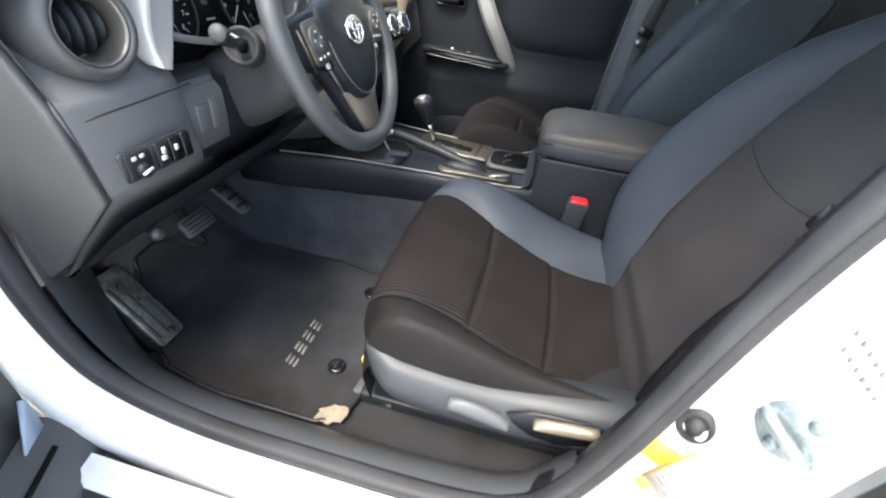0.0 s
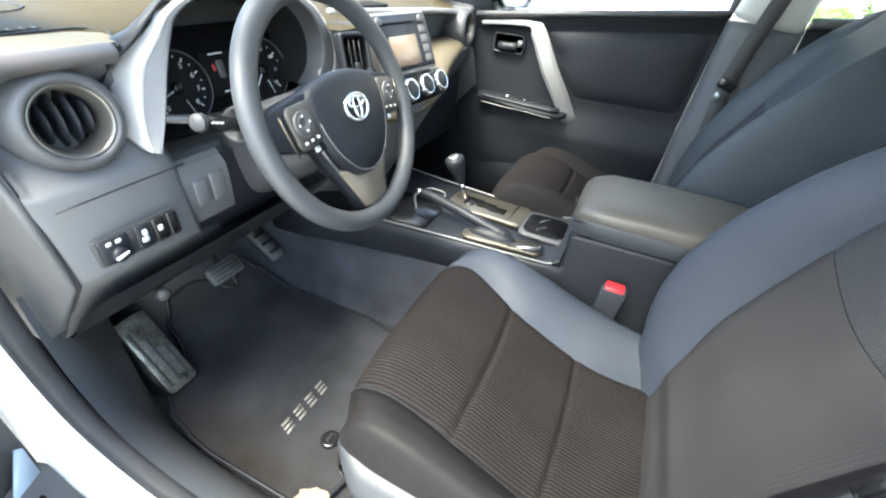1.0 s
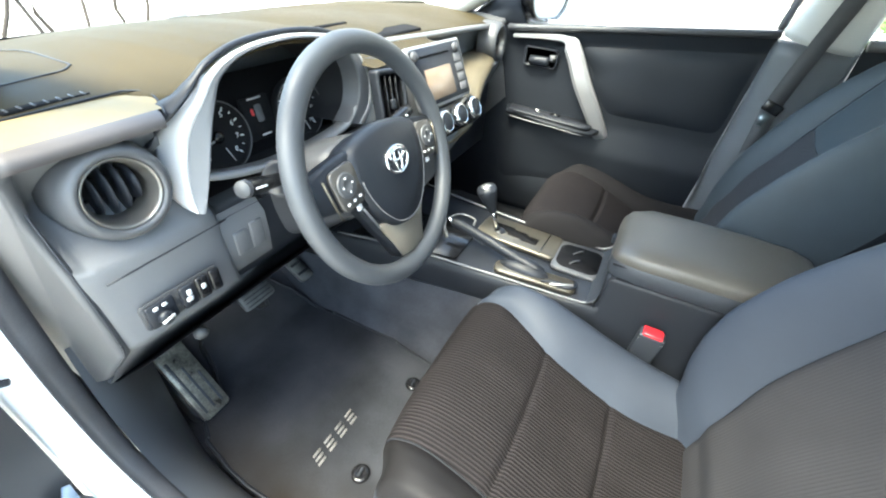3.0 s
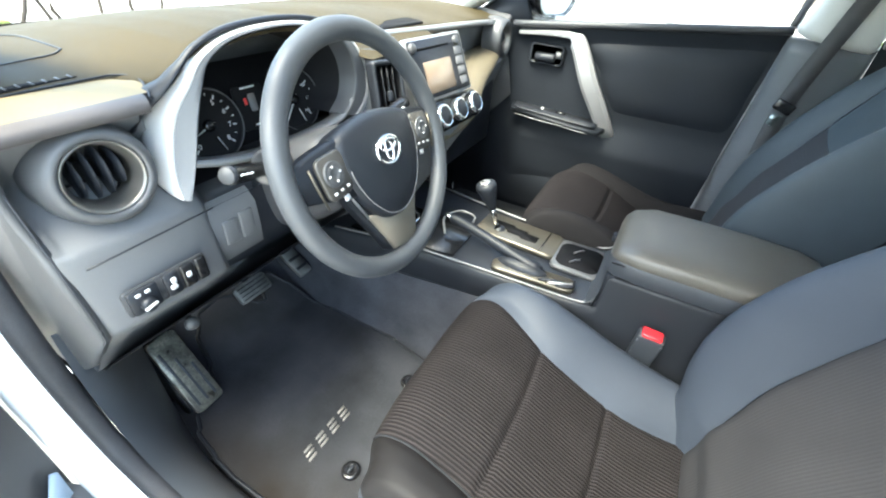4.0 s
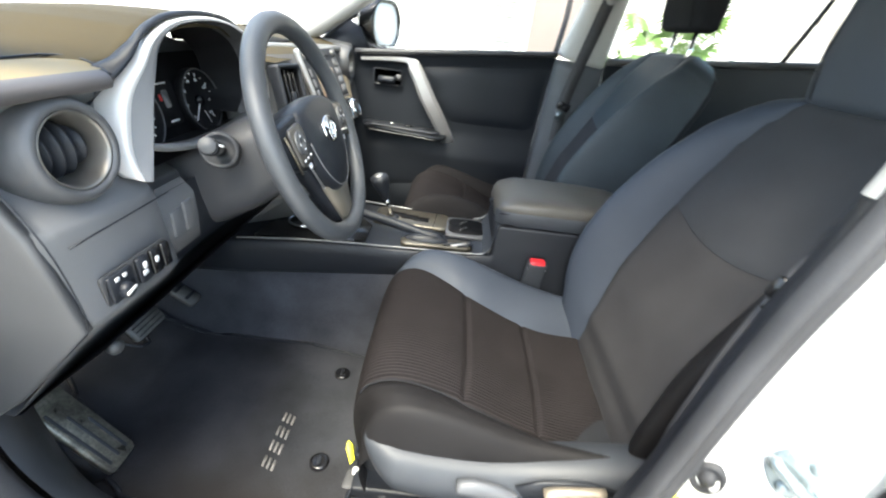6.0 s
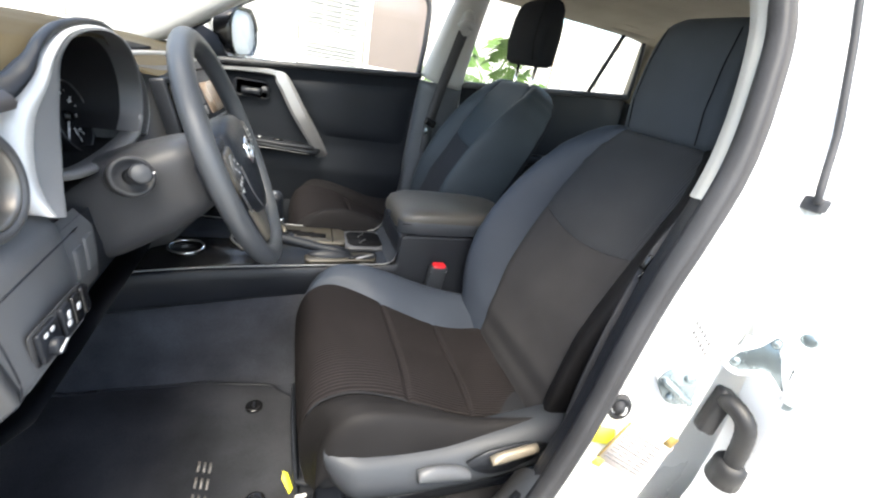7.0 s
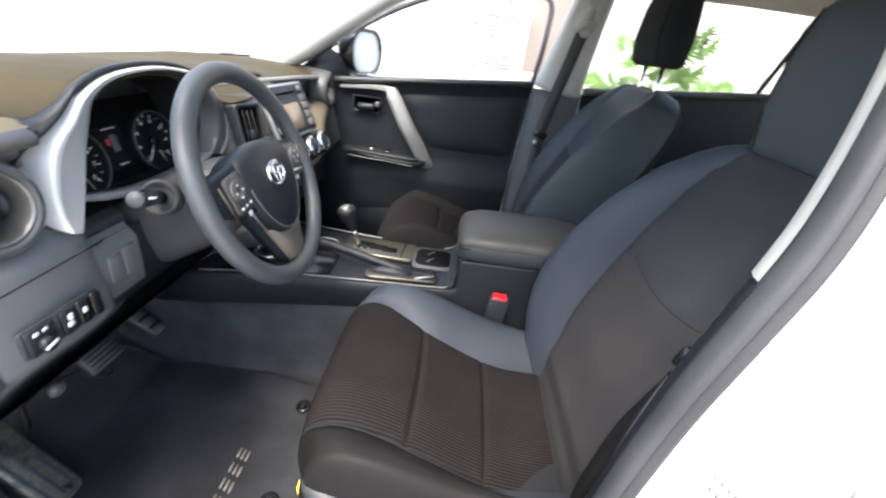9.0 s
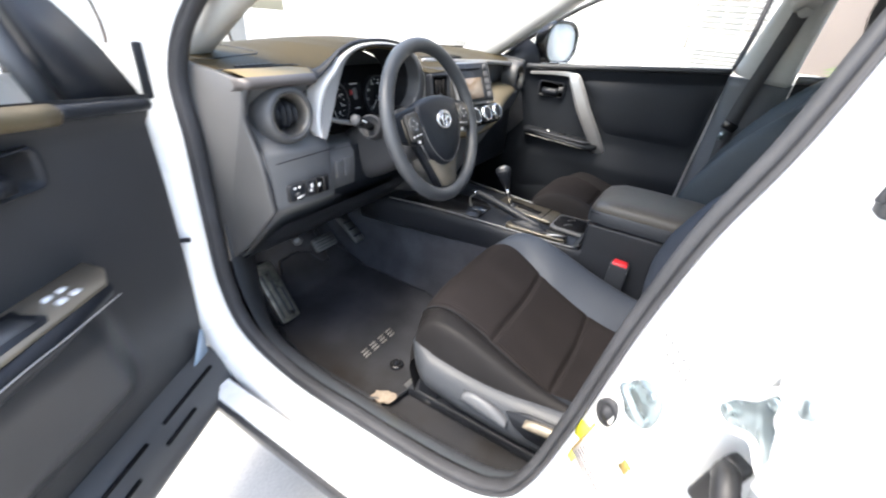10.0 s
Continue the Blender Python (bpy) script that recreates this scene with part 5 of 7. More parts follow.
for s in (-1, 1):
    spoke = [(0.072, 0.064, 0.004), (0.074, -0.030, 0.004), (0.10, -0.026, 0.000), (0.135, -0.014, -0.004), (0.172, -0.004, -0.004), (0.172, 0.046, -0.004), (0.135, 0.056, -0.002), (0.10, 0.062, 0.002)]
    sp = part("spoke", rings([[WM @ Vector((s * x, y, z - 0.022)) for x, y, z in spoke], [WM @ Vector((s * x, y, z)) for x, y, z in spoke], [WM @ Vector((s * (0.112 + (x - 0.112) * 0.94), 0.018 + (y - 0.018) * 0.9, z + 0.004)) for x, y, z in spoke]]), PLASTIC, wheel, "dark grey wheel spoke")
    PM = WM @ Matrix.Translation((s * 0.114, 0.018, 0.006)) @ Matrix.Rotation(radians(-s * 6), 4, "Z")
    part("switch_pad", plate(oblong(0.054, 0.064, 0.012), PM, 0.006, 0.002), PAD_GREY, sp)
    part("switch_disc", lathe([(0.019, 0.004), (0.019, 0.008), (0.017, 0.0095), (0.0145, 0.008), (0.013, 0.0095), (0.007, 0.0095), (0.006, 0.008), (0.0001, 0.0085)], PM @ Matrix.Translation((0.003 * s, 0.004, 0)), 24), PLASTIC_MID, sp)
    for k in range(3):
        part("mark", plate(oblong(0.006, 0.004, 0.001), PM @ Matrix.Translation(((-0.014 + 0.014 * k), -0.022, 0.0062)), 0.0006), WHITE_PRINT, sp)
    part("mark", plate(oblong(0.010, 0.008, 0.001), PM @ Matrix.Translation((-0.006 * s, -0.038, 0.001)), 0.002), WHITE_PRINT, sp)
    for k in range(4):
        ang = radians(90 * k)
        part("mark", plate(oblong(0.003, 0.003, 0.0005), PM @ Matrix.Translation((0.003 * s + 0.0105 * math.cos(ang), 0.004 + 0.0105 * math.sin(ang), 0.0094)), 0.0006), WHITE_PRINT, sp)
    part("spoke_strip", tube([PM @ Vector((s * 0.036, 0.026, 0.001)), PM @ Vector((s * 0.037, -0.004, 0.003)), PM @ Vector((s * 0.033, -0.036, 0.001))], 0.0020, 8), GATE_TRIM, sp, "thin satin spoke strip")
# warm silver V below the cover, down to the rim
vee = [(0.099, 0.000), (0.086, -0.030), (0.066, -0.075), (0.046, -0.115), (0.034, -0.146), (0.0, -0.152)]
vee = vee + [(-x, y) for x, y in reversed(vee[:-1])] + [(-0.06, -0.01), (0.06, -0.01)]
blade = [(0.070, -0.066), (0.066, -0.075), (0.046, -0.115), (0.034, -0.146), (0.0, -0.152), (-0.034, -0.146), (-0.046, -0.115), (-0.066, -0.075), (-0.070, -0.066), (-0.03, -0.08), (0.03, -0.08)]
part("spoke_blade", plate(blade, WM @ Matrix.Translation((0, 0, -0.010)), 0.010, 0.003), WARM_SILVER, wheel, "satin warm-silver V spoke trim")
part("blade_core", plate([(x * 1.06, y * 1.01) for x, y in vee], WM @ Matrix.Translation((0, 0, -0.030)), 0.0245, 0.004), PLASTIC, wheel)
for q in (-1, 1):
    part("blade_line", tube([WM @ Vector((q * x, y, 0.0005)) for x, y in ((0.101, 0.002), (0.089, -0.030), (0.071, -0.070))], 0.0020, 8), SILVER, wheel, "thin silver spoke edge")
WM = facing(HUB, (math.cos(radians(20.5)), 0, math.sin(radians(20.5))))
column = thing("steering_column", "grey plastic steering column shroud with two stalks", "steering column")
axis = WM.to_3x3() @ Vector((0, 0, 1))
loops = []
for d, w, up_, dn in ((-0.30, 0.070, 0.030, 0.115), (-0.22, 0.078, 0.045, 0.112), (-0.14, 0.078, 0.052, 0.098), (-0.08, 0.072, 0.052, 0.080), (-0.05, 0.062, 0.046, 0.066), (-0.045, 0.04, 0.03, 0.04)):
    loops.append([WM @ Vector((w * math.copysign(abs(math.cos(a)) ** 0.6, math.cos(a)), (up_ if math.sin(a) > 0 else dn) * math.copysign(abs(math.sin(a)) ** 0.7, math.sin(a)), d)) for a in span(0, 2 * math.pi, 29)[:-1]])
part("shroud", rings(loops), SHROUD_GREY, column, "grey moulded column shroud")
for s, tip in ((-1, (-0.106, -0.577, 1.099)), (1, (-0.110, -0.150, 1.094))):
    root = WM @ Vector((s * 0.06, 0.015, -0.085)) if s > 0 else Vector((-0.146, -0.478, 1.062))
    tv = Vector(tip)
    st_ = part("stalk", tube([root, root.lerp(tv, 0.4), root.lerp(tv, 0.65), root.lerp(tv, 0.9), tv], [0.010, 0.0115, 0.0130, 0.0132, 0.0120], 12), GLOSS_BLACK, column, "dark stalk")
    part("stalk_collar", lathe([(0.030, -0.05), (0.030, 0.0), (0.028, 0.006), (0.024, 0.007), (0.021, 0.001), (0.012, 0.000)], facing(root, tv - root), 24), COLUMN, st_)
    if s < 0:
        part("stalk_tip", lathe([(0.0122, -0.010), (0.0128, -0.006), (0.0122, -0.001), (0.0105, 0.0010), (0.0001, 0.0014)], facing(tv, tv - root), 20), STALK_END, st_, "pale grey stalk end")
    for k in range(3):
        part("mark", block(-0.003, 0.003, -0.003, 0.003, -0.001, 0.0, 0, 1, Matrix.Translation(root.lerp(tv, 0.62 + 0.1 * k) + Vector((0.0136, 0, 0.004)))), WHITE_PRINT, st_)

# ---- centre console ----
console = thing("centre_console", "dark grey centre console with silver edges, cup holder and armrest", "centre console")
CON = [(-0.42, 0.215, 0.735, 0.735), (-0.30, 0.200, 0.735, 0.735), (-0.16, 0.172, 0.735, 0.735), (-0.04, 0.155, 0.733, 0.733), (0.12, 0.140, 0.730, 0.730), (0.30, 0.130, 0.730, 0.730), (0.365, 0.128, 0.735, 0.735), (0.40, 0.127, 0.80, 0.80), (0.72, 0.120, 0.80, 0.80)]
side = []
for x, w, z, _ in CON:
    side.append([(x, -w + 0.03, 0.630), (x, -w + 0.010, 0.636), (x, -w + 0.003, 0.650), (x, -w, z - 0.03), (x, -w + 0.002, z - 0.006), (x, -w + 0.010, z), (x, w - 0.010, z), (x, w - 0.002, z - 0.006), (x, w, z - 0.03), (x, w - 0.003, 0.650), (x, w - 0.010, 0.636), (x, w - 0.03, 0.630)])
part("console_body", rings(side, True, True), PLASTIC, console)
edge = spline([(-0.30, -0.193, 0.742), (-0.16, -0.166, 0.741), (-0.04, -0.150, 0.739), (0.12, -0.135, 0.736), (0.30, -0.124, 0.735), (0.352, -0.120, 0.742), (0.385, -0.118, 0.785)], 30)
part("console_edge", tube(edge, 0.0028, 8, squash=0.8), LEDGE_GREY, console, "thin satin console edge")
part("console_edge", tube([Vector((p.x, -p.y, p.z)) for p in edge], 0.0028, 8, squash=0.8), LEDGE_GREY, console)
part("tray_lining", plate([(-0.27, -0.165), (-0.05, -0.136), (0.02, -0.128), (0.02, -0.02), (-0.02, 0.02), (-0.24, 0.02)], Matrix.Translation((0, 0, 0.7345)), 0.004, 0.001), GLOSS_BLACK, console)
# phone tray and socket rim before the lever
part("tray_rim", tube(spline([(-0.04, -0.06, 0.742), (-0.075, 0.0, 0.748), (-0.055, 0.05, 0.752), (-0.01, 0.055, 0.748), (0.0, 0.03, 0.744)], 20), 0.0032, 8), LEDGE_GREY, console, "satin tray rim")
part("socket_ring", tube([(-0.175 + 0.040 * math.cos(a), -0.050 + 0.040 * math.sin(a), 0.742) for a in span(0, 2 * math.pi, 33)[:-1]], 0.004, 8, closed=True), CHROME, console, "chrome cup holder ring")
part("socket_well", lathe([(0.040, 0.0), (0.037, -0.012), (0.034, -0.05), (0.0001, -0.05)], Matrix.Translation((-0.175, -0.050, 0.7425)), 28), CAVITY, console)
# shift gate
GM = Matrix.Translation((0.128, 0.052, 0.733)) @ Matrix.Rotation(radians(-3), 4, "Z")
gate = part("shift_gate", plate(oblong(0.225, 0.108, 0.014), GM, 0.012, 0.004), GATE_TRIM, console, "dark satin shift gate plate")
part("gate_slot", plate([(-0.075, -0.006), (-0.03, -0.008), (-0.03, -0.018), (0.01, -0.018), (0.01, -0.024), (0.055, -0.024), (0.055, 0.006), (0.02, 0.006), (0.02, 0.014), (-0.02, 0.014), (-0.02, 0.022), (-0.075, 0.022)], GM @ Matrix.Translation((0, 0, 0.010)), 0.0032), CAVITY, gate)
part("gate_line", block(0.072, 0.075, -0.050, 0.050, 0.010, 0.0128, 0, 1, GM), GLOSS_BLACK, gate)
shifter = thing("gear_lever", "dark gear lever with a chrome shaft on the console", "gear lever")
base, top = Vector((0.072, 0.040, 0.738)), Vector((0.046, 0.026, 0.818))
part("shaft", tube([base, base.lerp(top, 0.6), top], [0.0075, 0.007, 0.008], 14), CHROME, shifter, "chrome lever shaft")
axis_k = (top - base).normalized()
part("knob", lathe([(0.0095, -0.014), (0.0135, 0.002), (0.019, 0.022), (0.0245, 0.042), (0.0265, 0.054), (0.0245, 0.062), (0.016, 0.067), (0.0001, 0.068)], facing(top, axis_k, (1, 0, 0)), 28), PLASTIC, shifter, "dark moulded lever knob")
part("knob_cap", lathe([(0.0145, 0.064), (0.013, 0.0675), (0.0001, 0.0685)], facing(top, axis_k, (1, 0, 0)), 24), SILVER, shifter)
part("lever_boot", lathe([(0.022, -0.004), (0.018, 0.006), (0.010, 0.012), (0.008, 0.013)], facing(base, axis_k, (1, 0, 0)), 20), PLASTIC, shifter)
# parking brake beside the gate
brake = thing("parking_brake", "grey plastic parking brake lever with a silver boot frame", "parking brake")
grip = spline([(-0.030, -0.052, 0.792), (0.00, -0.054, 0.789), (0.07, -0.060, 0.776), (0.14, -0.068, 0.762), (0.20, -0.075, 0.750), (0.23, -0.078, 0.745)], 22)
part("grip", tube(grip, [0.008] + [0.0125] * 8 + [0.0135] * 7 + [0.016] * 4 + [0.012] * 2, 12), PLASTIC, brake, "grey brake lever grip")
part("button", tube([(-0.046, -0.051, 0.795), (-0.028, -0.052, 0.792)], 0.0055, 10), CHROME, brake)
bm = plate(oblong(0.20, 0.048, 0.018), Matrix.Translation((0.215, -0.092, 0.731)) @ Matrix.Rotation(radians(4), 4, "Z"), 0.012, 0.003)
part("boot_frame", bm, GATE_TRIM, brake, "satin silver boot frame")
part("boot", lathe([(0.040, 0.0), (0.036, 0.008), (0.026, 0.014), (0.012, 0.018)], Matrix.Translation((0.185, -0.084, 0.742)) @ Matrix.Diagonal((1.6, 0.55, 1, 1)), 24), PLASTIC, brake)
for k in range(3):
    part("boot_fold", tube(spline([(0.235 + 0.02 * k, -0.108, 0.744), (0.27 + 0.02 * k, -0.100, 0.750), (0.31, -0.094 + 0.012 * k, 0.744)], 10), 0.0035, 8), SILVER if k == 1 else PLASTIC, brake)
# cup holder
part("cup_frame", plate(oblong(0.125, 0.130, 0.02), Matrix.Translation((0.298, 0.032, 0.731)), 0.012, 0.004), PLASTIC_MID, console)
part("cup_well", plate(oblong(0.108, 0.104, 0.025), Matrix.Translation((0.298, 0.030, 0.7305)), 0.0135), CAVITY, console)
for y in (0.008, 0.052):
    part("cup_finger", tube(spline([(0.280, y - 0.012, 0.746), (0.290, y, 0.748), (0.300, y + 0.012, 0.746)], 8), 0.0022, 6), PLASTIC_MID, console)
# armrest box
part("armrest_box", rings([[(0.360 + 0.030 * f, -0.127 + 0.004 * f, 0.735 + 0.095 * f), (0.375 + 0.02 * f, -0.1275, 0.835 - 0.0 * f), (0.73, -0.124, 0.838), (0.74, 0.0, 0.838), (0.73, 0.098, 0.838), (0.375 + 0.02 * f, 0.098, 0.835), (0.360 + 0.03 * f, 0.098, 0.735 + 0.095 * f)] for f in (0.0, 1.0)], True, False), SHIELD, console)
part("armrest_box", block(0.366, 0.74, -0.1275, 0.098, 0.46, 0.832, 0.012, 3), PLASTIC, console)
part("box_slope", rings([[(0.345, y, 0.738), (0.362, y, 0.760), (0.378, y, 0.800), (0.386, y, 0.834)] for y in span(-0.126, 0.098, 6)], False, False), SHIELD, console)
loops = []
for x, top_z, in_ in ((0.362, 0.862, 0.034), (0.366, 0.878, 0.022), (0.380, 0.894, 0.010), (0.42, 0.906, 0.0), (0.50, 0.908, 0.0), (0.62, 0.906, 0.0), (0.70, 0.900, 0.001), (0.735, 0.890, 0.006), (0.745, 0.87, 0.016)):
    y0, y1 = -0.131 + in_, 0.103 - in_
    zb = 0.842
    cy, hy = (y0 + y1) / 2, (y1 - y0) / 2
    ring = []
    for a in span(0, 2 * math.pi, 33)[:-1]:
        ca, sa = math.cos(a), math.sin(a)
        zz = (zb + top_z) / 2 + (top_z - zb) / 2 * math.copysign(abs(sa) ** 0.62, sa)
        ring.append((x, cy + hy * math.copysign(abs(ca) ** 0.48, ca), zz))
    loops.append(ring)
lid = part("armrest_lid", rings(loops), ARM_VINYL, console, "padded armrest lid, the lit tan of its top in the colour")
# darker band added along the near side to draw its shade
part("lid_shade_band", rings([[(x, -0.1325 + in_, 0.836), (x, -0.1345 + in_, 0.842), (x, -0.1345 + in_, 0.866), (x, -0.1315 + in_, 0.872)] for x, in_ in ((0.362, 0.030), (0.368, 0.016), (0.382, 0.006), (0.42, 0.0), (0.60, 0.0), (0.735, 0.003))], False, False), SHIELD, lid, "dark band added for the lid's shaded near side")
part("lid_seam", tube(spline([(0.385, -0.1305, 0.836), (0.55, -0.1305, 0.838), (0.74, -0.128, 0.838)], 10), 0.002, 6), CAVITY, console)
part("lid_seam", tube(spline([(0.370, -0.128, 0.866), (0.50, -0.1315, 0.868), (0.74, -0.128, 0.866)], 10), 0.0018, 6), CAVITY, console)
part("lid_latch", block(0.354, 0.364, -0.012, 0.012, 0.842, 0.858, 0.003), PLASTIC, console)

# driver's belt buckle
buckle = thing("belt_buckle", "seat belt buckle with a red release button", "seat belt buckle")
BM = facing((0.488, -0.150, 0.703), (0.03, -0.18, 1.0), (0, 1, 0))
part("housing", block(-0.026, 0.026, -0.014, 0.012, -0.045, 0.050, 0.005, 3, BM), SHIELD, buckle)
part("release_button", block(-0.020, 0.020, -0.0125, 0.0125, 0.040, 0.055, 0.004, 2, BM), RED, buckle, "red release button")
part("stalk", block(-0.012, 0.012, -0.004, 0.004, -0.16, -0.04, 0.002, 1, BM), PLASTIC, buckle)
part("slot_edge", block(-0.024, 0.024, -0.0135, -0.0125, 0.034, 0.038, 0, 1, BM), WHITE_PRINT, buckle)
pb = thing("belt_buckle", "passenger's seat belt buckle beside the armrest", "seat belt buckle")
PBM = facing((0.500, 0.150, 0.705), (0.2, 0.1, 1.0), (0, 1, 0))
part("housing", block(-0.024, 0.024, -0.012, 0.012, -0.045, 0.045, 0.005, 3, PBM), PLASTIC, pb)
part("release_button", block(-0.018, 0.018, -0.0125, 0.0125, 0.036, 0.050, 0.004, 2, PBM), RED, pb, "red release button")

# ---- driver's foot well ----
mat_ = thing("floor_mat", "dark grey carpet floor mat with a stitched edge", "floor mat")
MAT_FAR = [(-0.694, -0.19), (-0.686, -0.26), (-0.665, -0.345), (-0.630, -0.392), (-0.570, -0.412), (-0.535, -0.47), (-0.505, -0.545), (-0.46, -0.588), (-0.40, -0.592), (-0.350, -0.575), (-0.322, -0.525), (-0.300, -0.520), (-0.275, -0.575), (-0.235, -0.575), (-0.205, -0.52), (-0.190, -0.36)]
MAT_NEAR = [(-0.694, 0.035), (-0.672, 0.085), (-0.60, 0.098), (-0.45, 0.100), (-0.28, 0.095), (-0.225, 0.05), (-0.190, -0.12)]


def pan_z(x):
    return 0.396 + 0.55 * max(0.0, -0.46 - x) + 0.25 * max(0.0, -0.40 - x) * 0.4


def mat_point(y, v, lift=0.0088):
    x = lerp(MAT_NEAR, y) + (lerp(MAT_FAR, y) - lerp(MAT_NEAR, y)) * v
    return Vector((x, y, pan_z(x) + lift + 0.0025 * noise.noise((x * 9, y * 9, 0.3))))


ys_ = sorted(set(span(-0.694, -0.190, 84) + [q[0] for q in MAT_FAR]))
part("carpet_pad", surface(mat_point, ys_, span(0, 1, 60)), MAT_PILE, mat_, "worn charcoal carpet pile")
rim_ = [mat_point(y, 1.0) for y in ys_] + [mat_point(-0.190, v) for v in span(0.95, 0.05, 14)] + [mat_point(y, 0.0) for y in reversed(ys_)] + [mat_point(-0.694, v) for v in span(0.05, 0.95, 14)]
part("stitched_edge", tube([p + Vector((0, 0, -0.001)) for p in rim_], 0.0050, 6, closed=True), PLASTIC, mat_, "dark stitched edge")
# four pale woven marks, in a slanted row
for k in range(4):
    c = -0.512 + (k - 1.5) * 0.0385
    bm = bmesh.new()
    for dx0, dx1, sh in ((-0.014, -0.009, 0.0), (-0.0025, 0.0025, 0.0), (0.009, 0.014, 0.0)):
        rings([[(-0.088 + dx0, c - 0.013 + dx0 * -0.35, 0.4050), (-0.088 + dx1, c - 0.013 + dx1 * -0.35, 0.4050), (-0.088 + dx1, c + 0.011 + dx1 * -0.35, 0.4050), (-0.088 + dx0, c + 0.011 + dx0 * -0.35, 0.4050)],
               [(-0.088 + dx0, c - 0.013 + dx0 * -0.35, 0.4078), (-0.088 + dx1, c - 0.013 + dx1 * -0.35, 0.4078), (-0.088 + dx1, c + 0.011 + dx1 * -0.35, 0.4078), (-0.088 + dx0, c + 0.011 + dx0 * -0.35, 0.4078)]], True, True, bm)
    part("woven_mark", bm, WOVEN, mat_, "pale grey woven bar mark")
for x, y in ((0.017, -0.556), (0.0, -0.296)):
    clip = part("mat_clip", lathe([(0.021, 0.0), (0.021, 0.007), (0.017, 0.011), (0.012, 0.010), (0.0001, 0.009)], Matrix.Translation((x, y, 0.403)), 28), GLOSS_BLACK, mat_, "round black mat clip")
    part("clip_tab", block(x - 0.003, x + 0.003, y - 0.010, y + 0.010, 0.411, 0.4175, 0.002, 2), PLASTIC, clip)
foot = thing("foot_rest", "worn metallic foot rest plate beside the kick panel", "foot rest")
FM = facing((-0.440, -0.606, 0.496), (0.80, 0.10, 0.60), (-0.6, 0, 0.8))
part("plate", plate(oblong(0.072, 0.205, 0.012), FM, 0.012, 0.003), material("worn_foot_plate", (0.185, 0.175, 0.145), 0.34, metal=0.4, vary=0.65, scale=30, bump=0.5, grain=200), foot)
for k in range(3):
    part("ridge", block(-0.026 + 0.022 * k, -0.020 + 0.022 * k, -0.085, 0.070 - 0.03 * k, 0.011, 0.0145, 0.0015, 2, FM), SHIELD, foot)
part("foot_base", plate(oblong(0.074, 0.215, 0.02), FM @ Matrix.Translation((0.0, 0, -0.05)), 0.052, 0.01), PLASTIC, foot)
for name, lab, at, w, h, tilt in (("brake_pedal", "rubber brake pedal on a steel arm", (-0.462, -0.368, 0.574), 0.098, 0.050, 40), ("accelerator_pedal", "narrow black rubber accelerator pedal", (-0.505, -0.195, 0.555), 0.048, 0.150, 55)):
    p = thing(name, lab, "pedal")
    m = facing(at, (math.cos(radians(tilt)), 0, math.sin(radians(tilt))), (-1, 0, 0.5))
    pad_ = part("pad", plate(oblong(w, h, 0.010), m, 0.014, 0.004), material("pedal_rubber", (0.10, 0.10, 0.10), 0.6, vary=0.3, scale=40, bump=0.4), p, "worn grey rubber pad")
    for k in range(4):
        part("rib", block(-w * 0.42, w * 0.42, h * (-0.36 + 0.22 * k), h * (-0.30 + 0.22 * k), 0.013, 0.0165, 0.001, 1, m), PLASTIC, pad_)
    part("arm", tube([Vector(at) + Vector((-0.008, 0, 0)), Vector(at) + Vector((-0.07, 0.0, 0.10)), Vector(at) + Vector((-0.09, 0.0, 0.24))], 0.009, 8), PLASTIC, p)
scrap = thing("paper_scrap", "torn tan paper scrap by the sill", "paper scrap")
rnd = random.Random(5)
out_ = [(0.034 * math.cos(a) * (1 + 0.22 * rnd.uniform(-1, 1)), 0.020 * math.sin(a) * (1 + 0.22 * rnd.uniform(-1, 1))) for a in span(0, 2 * math.pi, 19)[:-1]]
part("scrap", plate(out_, pose(0.060, -0.672, 0.408, 4, -3, 20), 0.0025), TAN_SCRAP, scrap, smooth=False)
tag = thing("yellow_tag", "yellow plastic tag hanging under the seat front", "tag")
part("tag", plate([(-0.007, -0.024), (0.005, -0.018), (0.008, 0.014), (0.001, 0.024), (-0.008, 0.010)], facing((0.080, -0.532, 0.420), (0.3, -0.5, 0.8)), 0.002, 0.0005), YELLOW, tag)
track = thing("runner_cover", "grey plastic seat runner end cover", "runner cover")
part("cover", block(-0.045, 0.055, -0.022, 0.022, 0.0, 0.022, 0.006, 2, pose(0.125, -0.590, 0.390, 0, -6, -8)), PLASTIC_MID, track)
part("white_clip", block(0.095, 0.119, -0.583, -0.567, 0.414, 0.424, 0.003, 2), WHITE_PRINT, track)

# ---- doors ----
def belt_z(x):
    return 1.156 + 0.0905 * (x + 0.208)


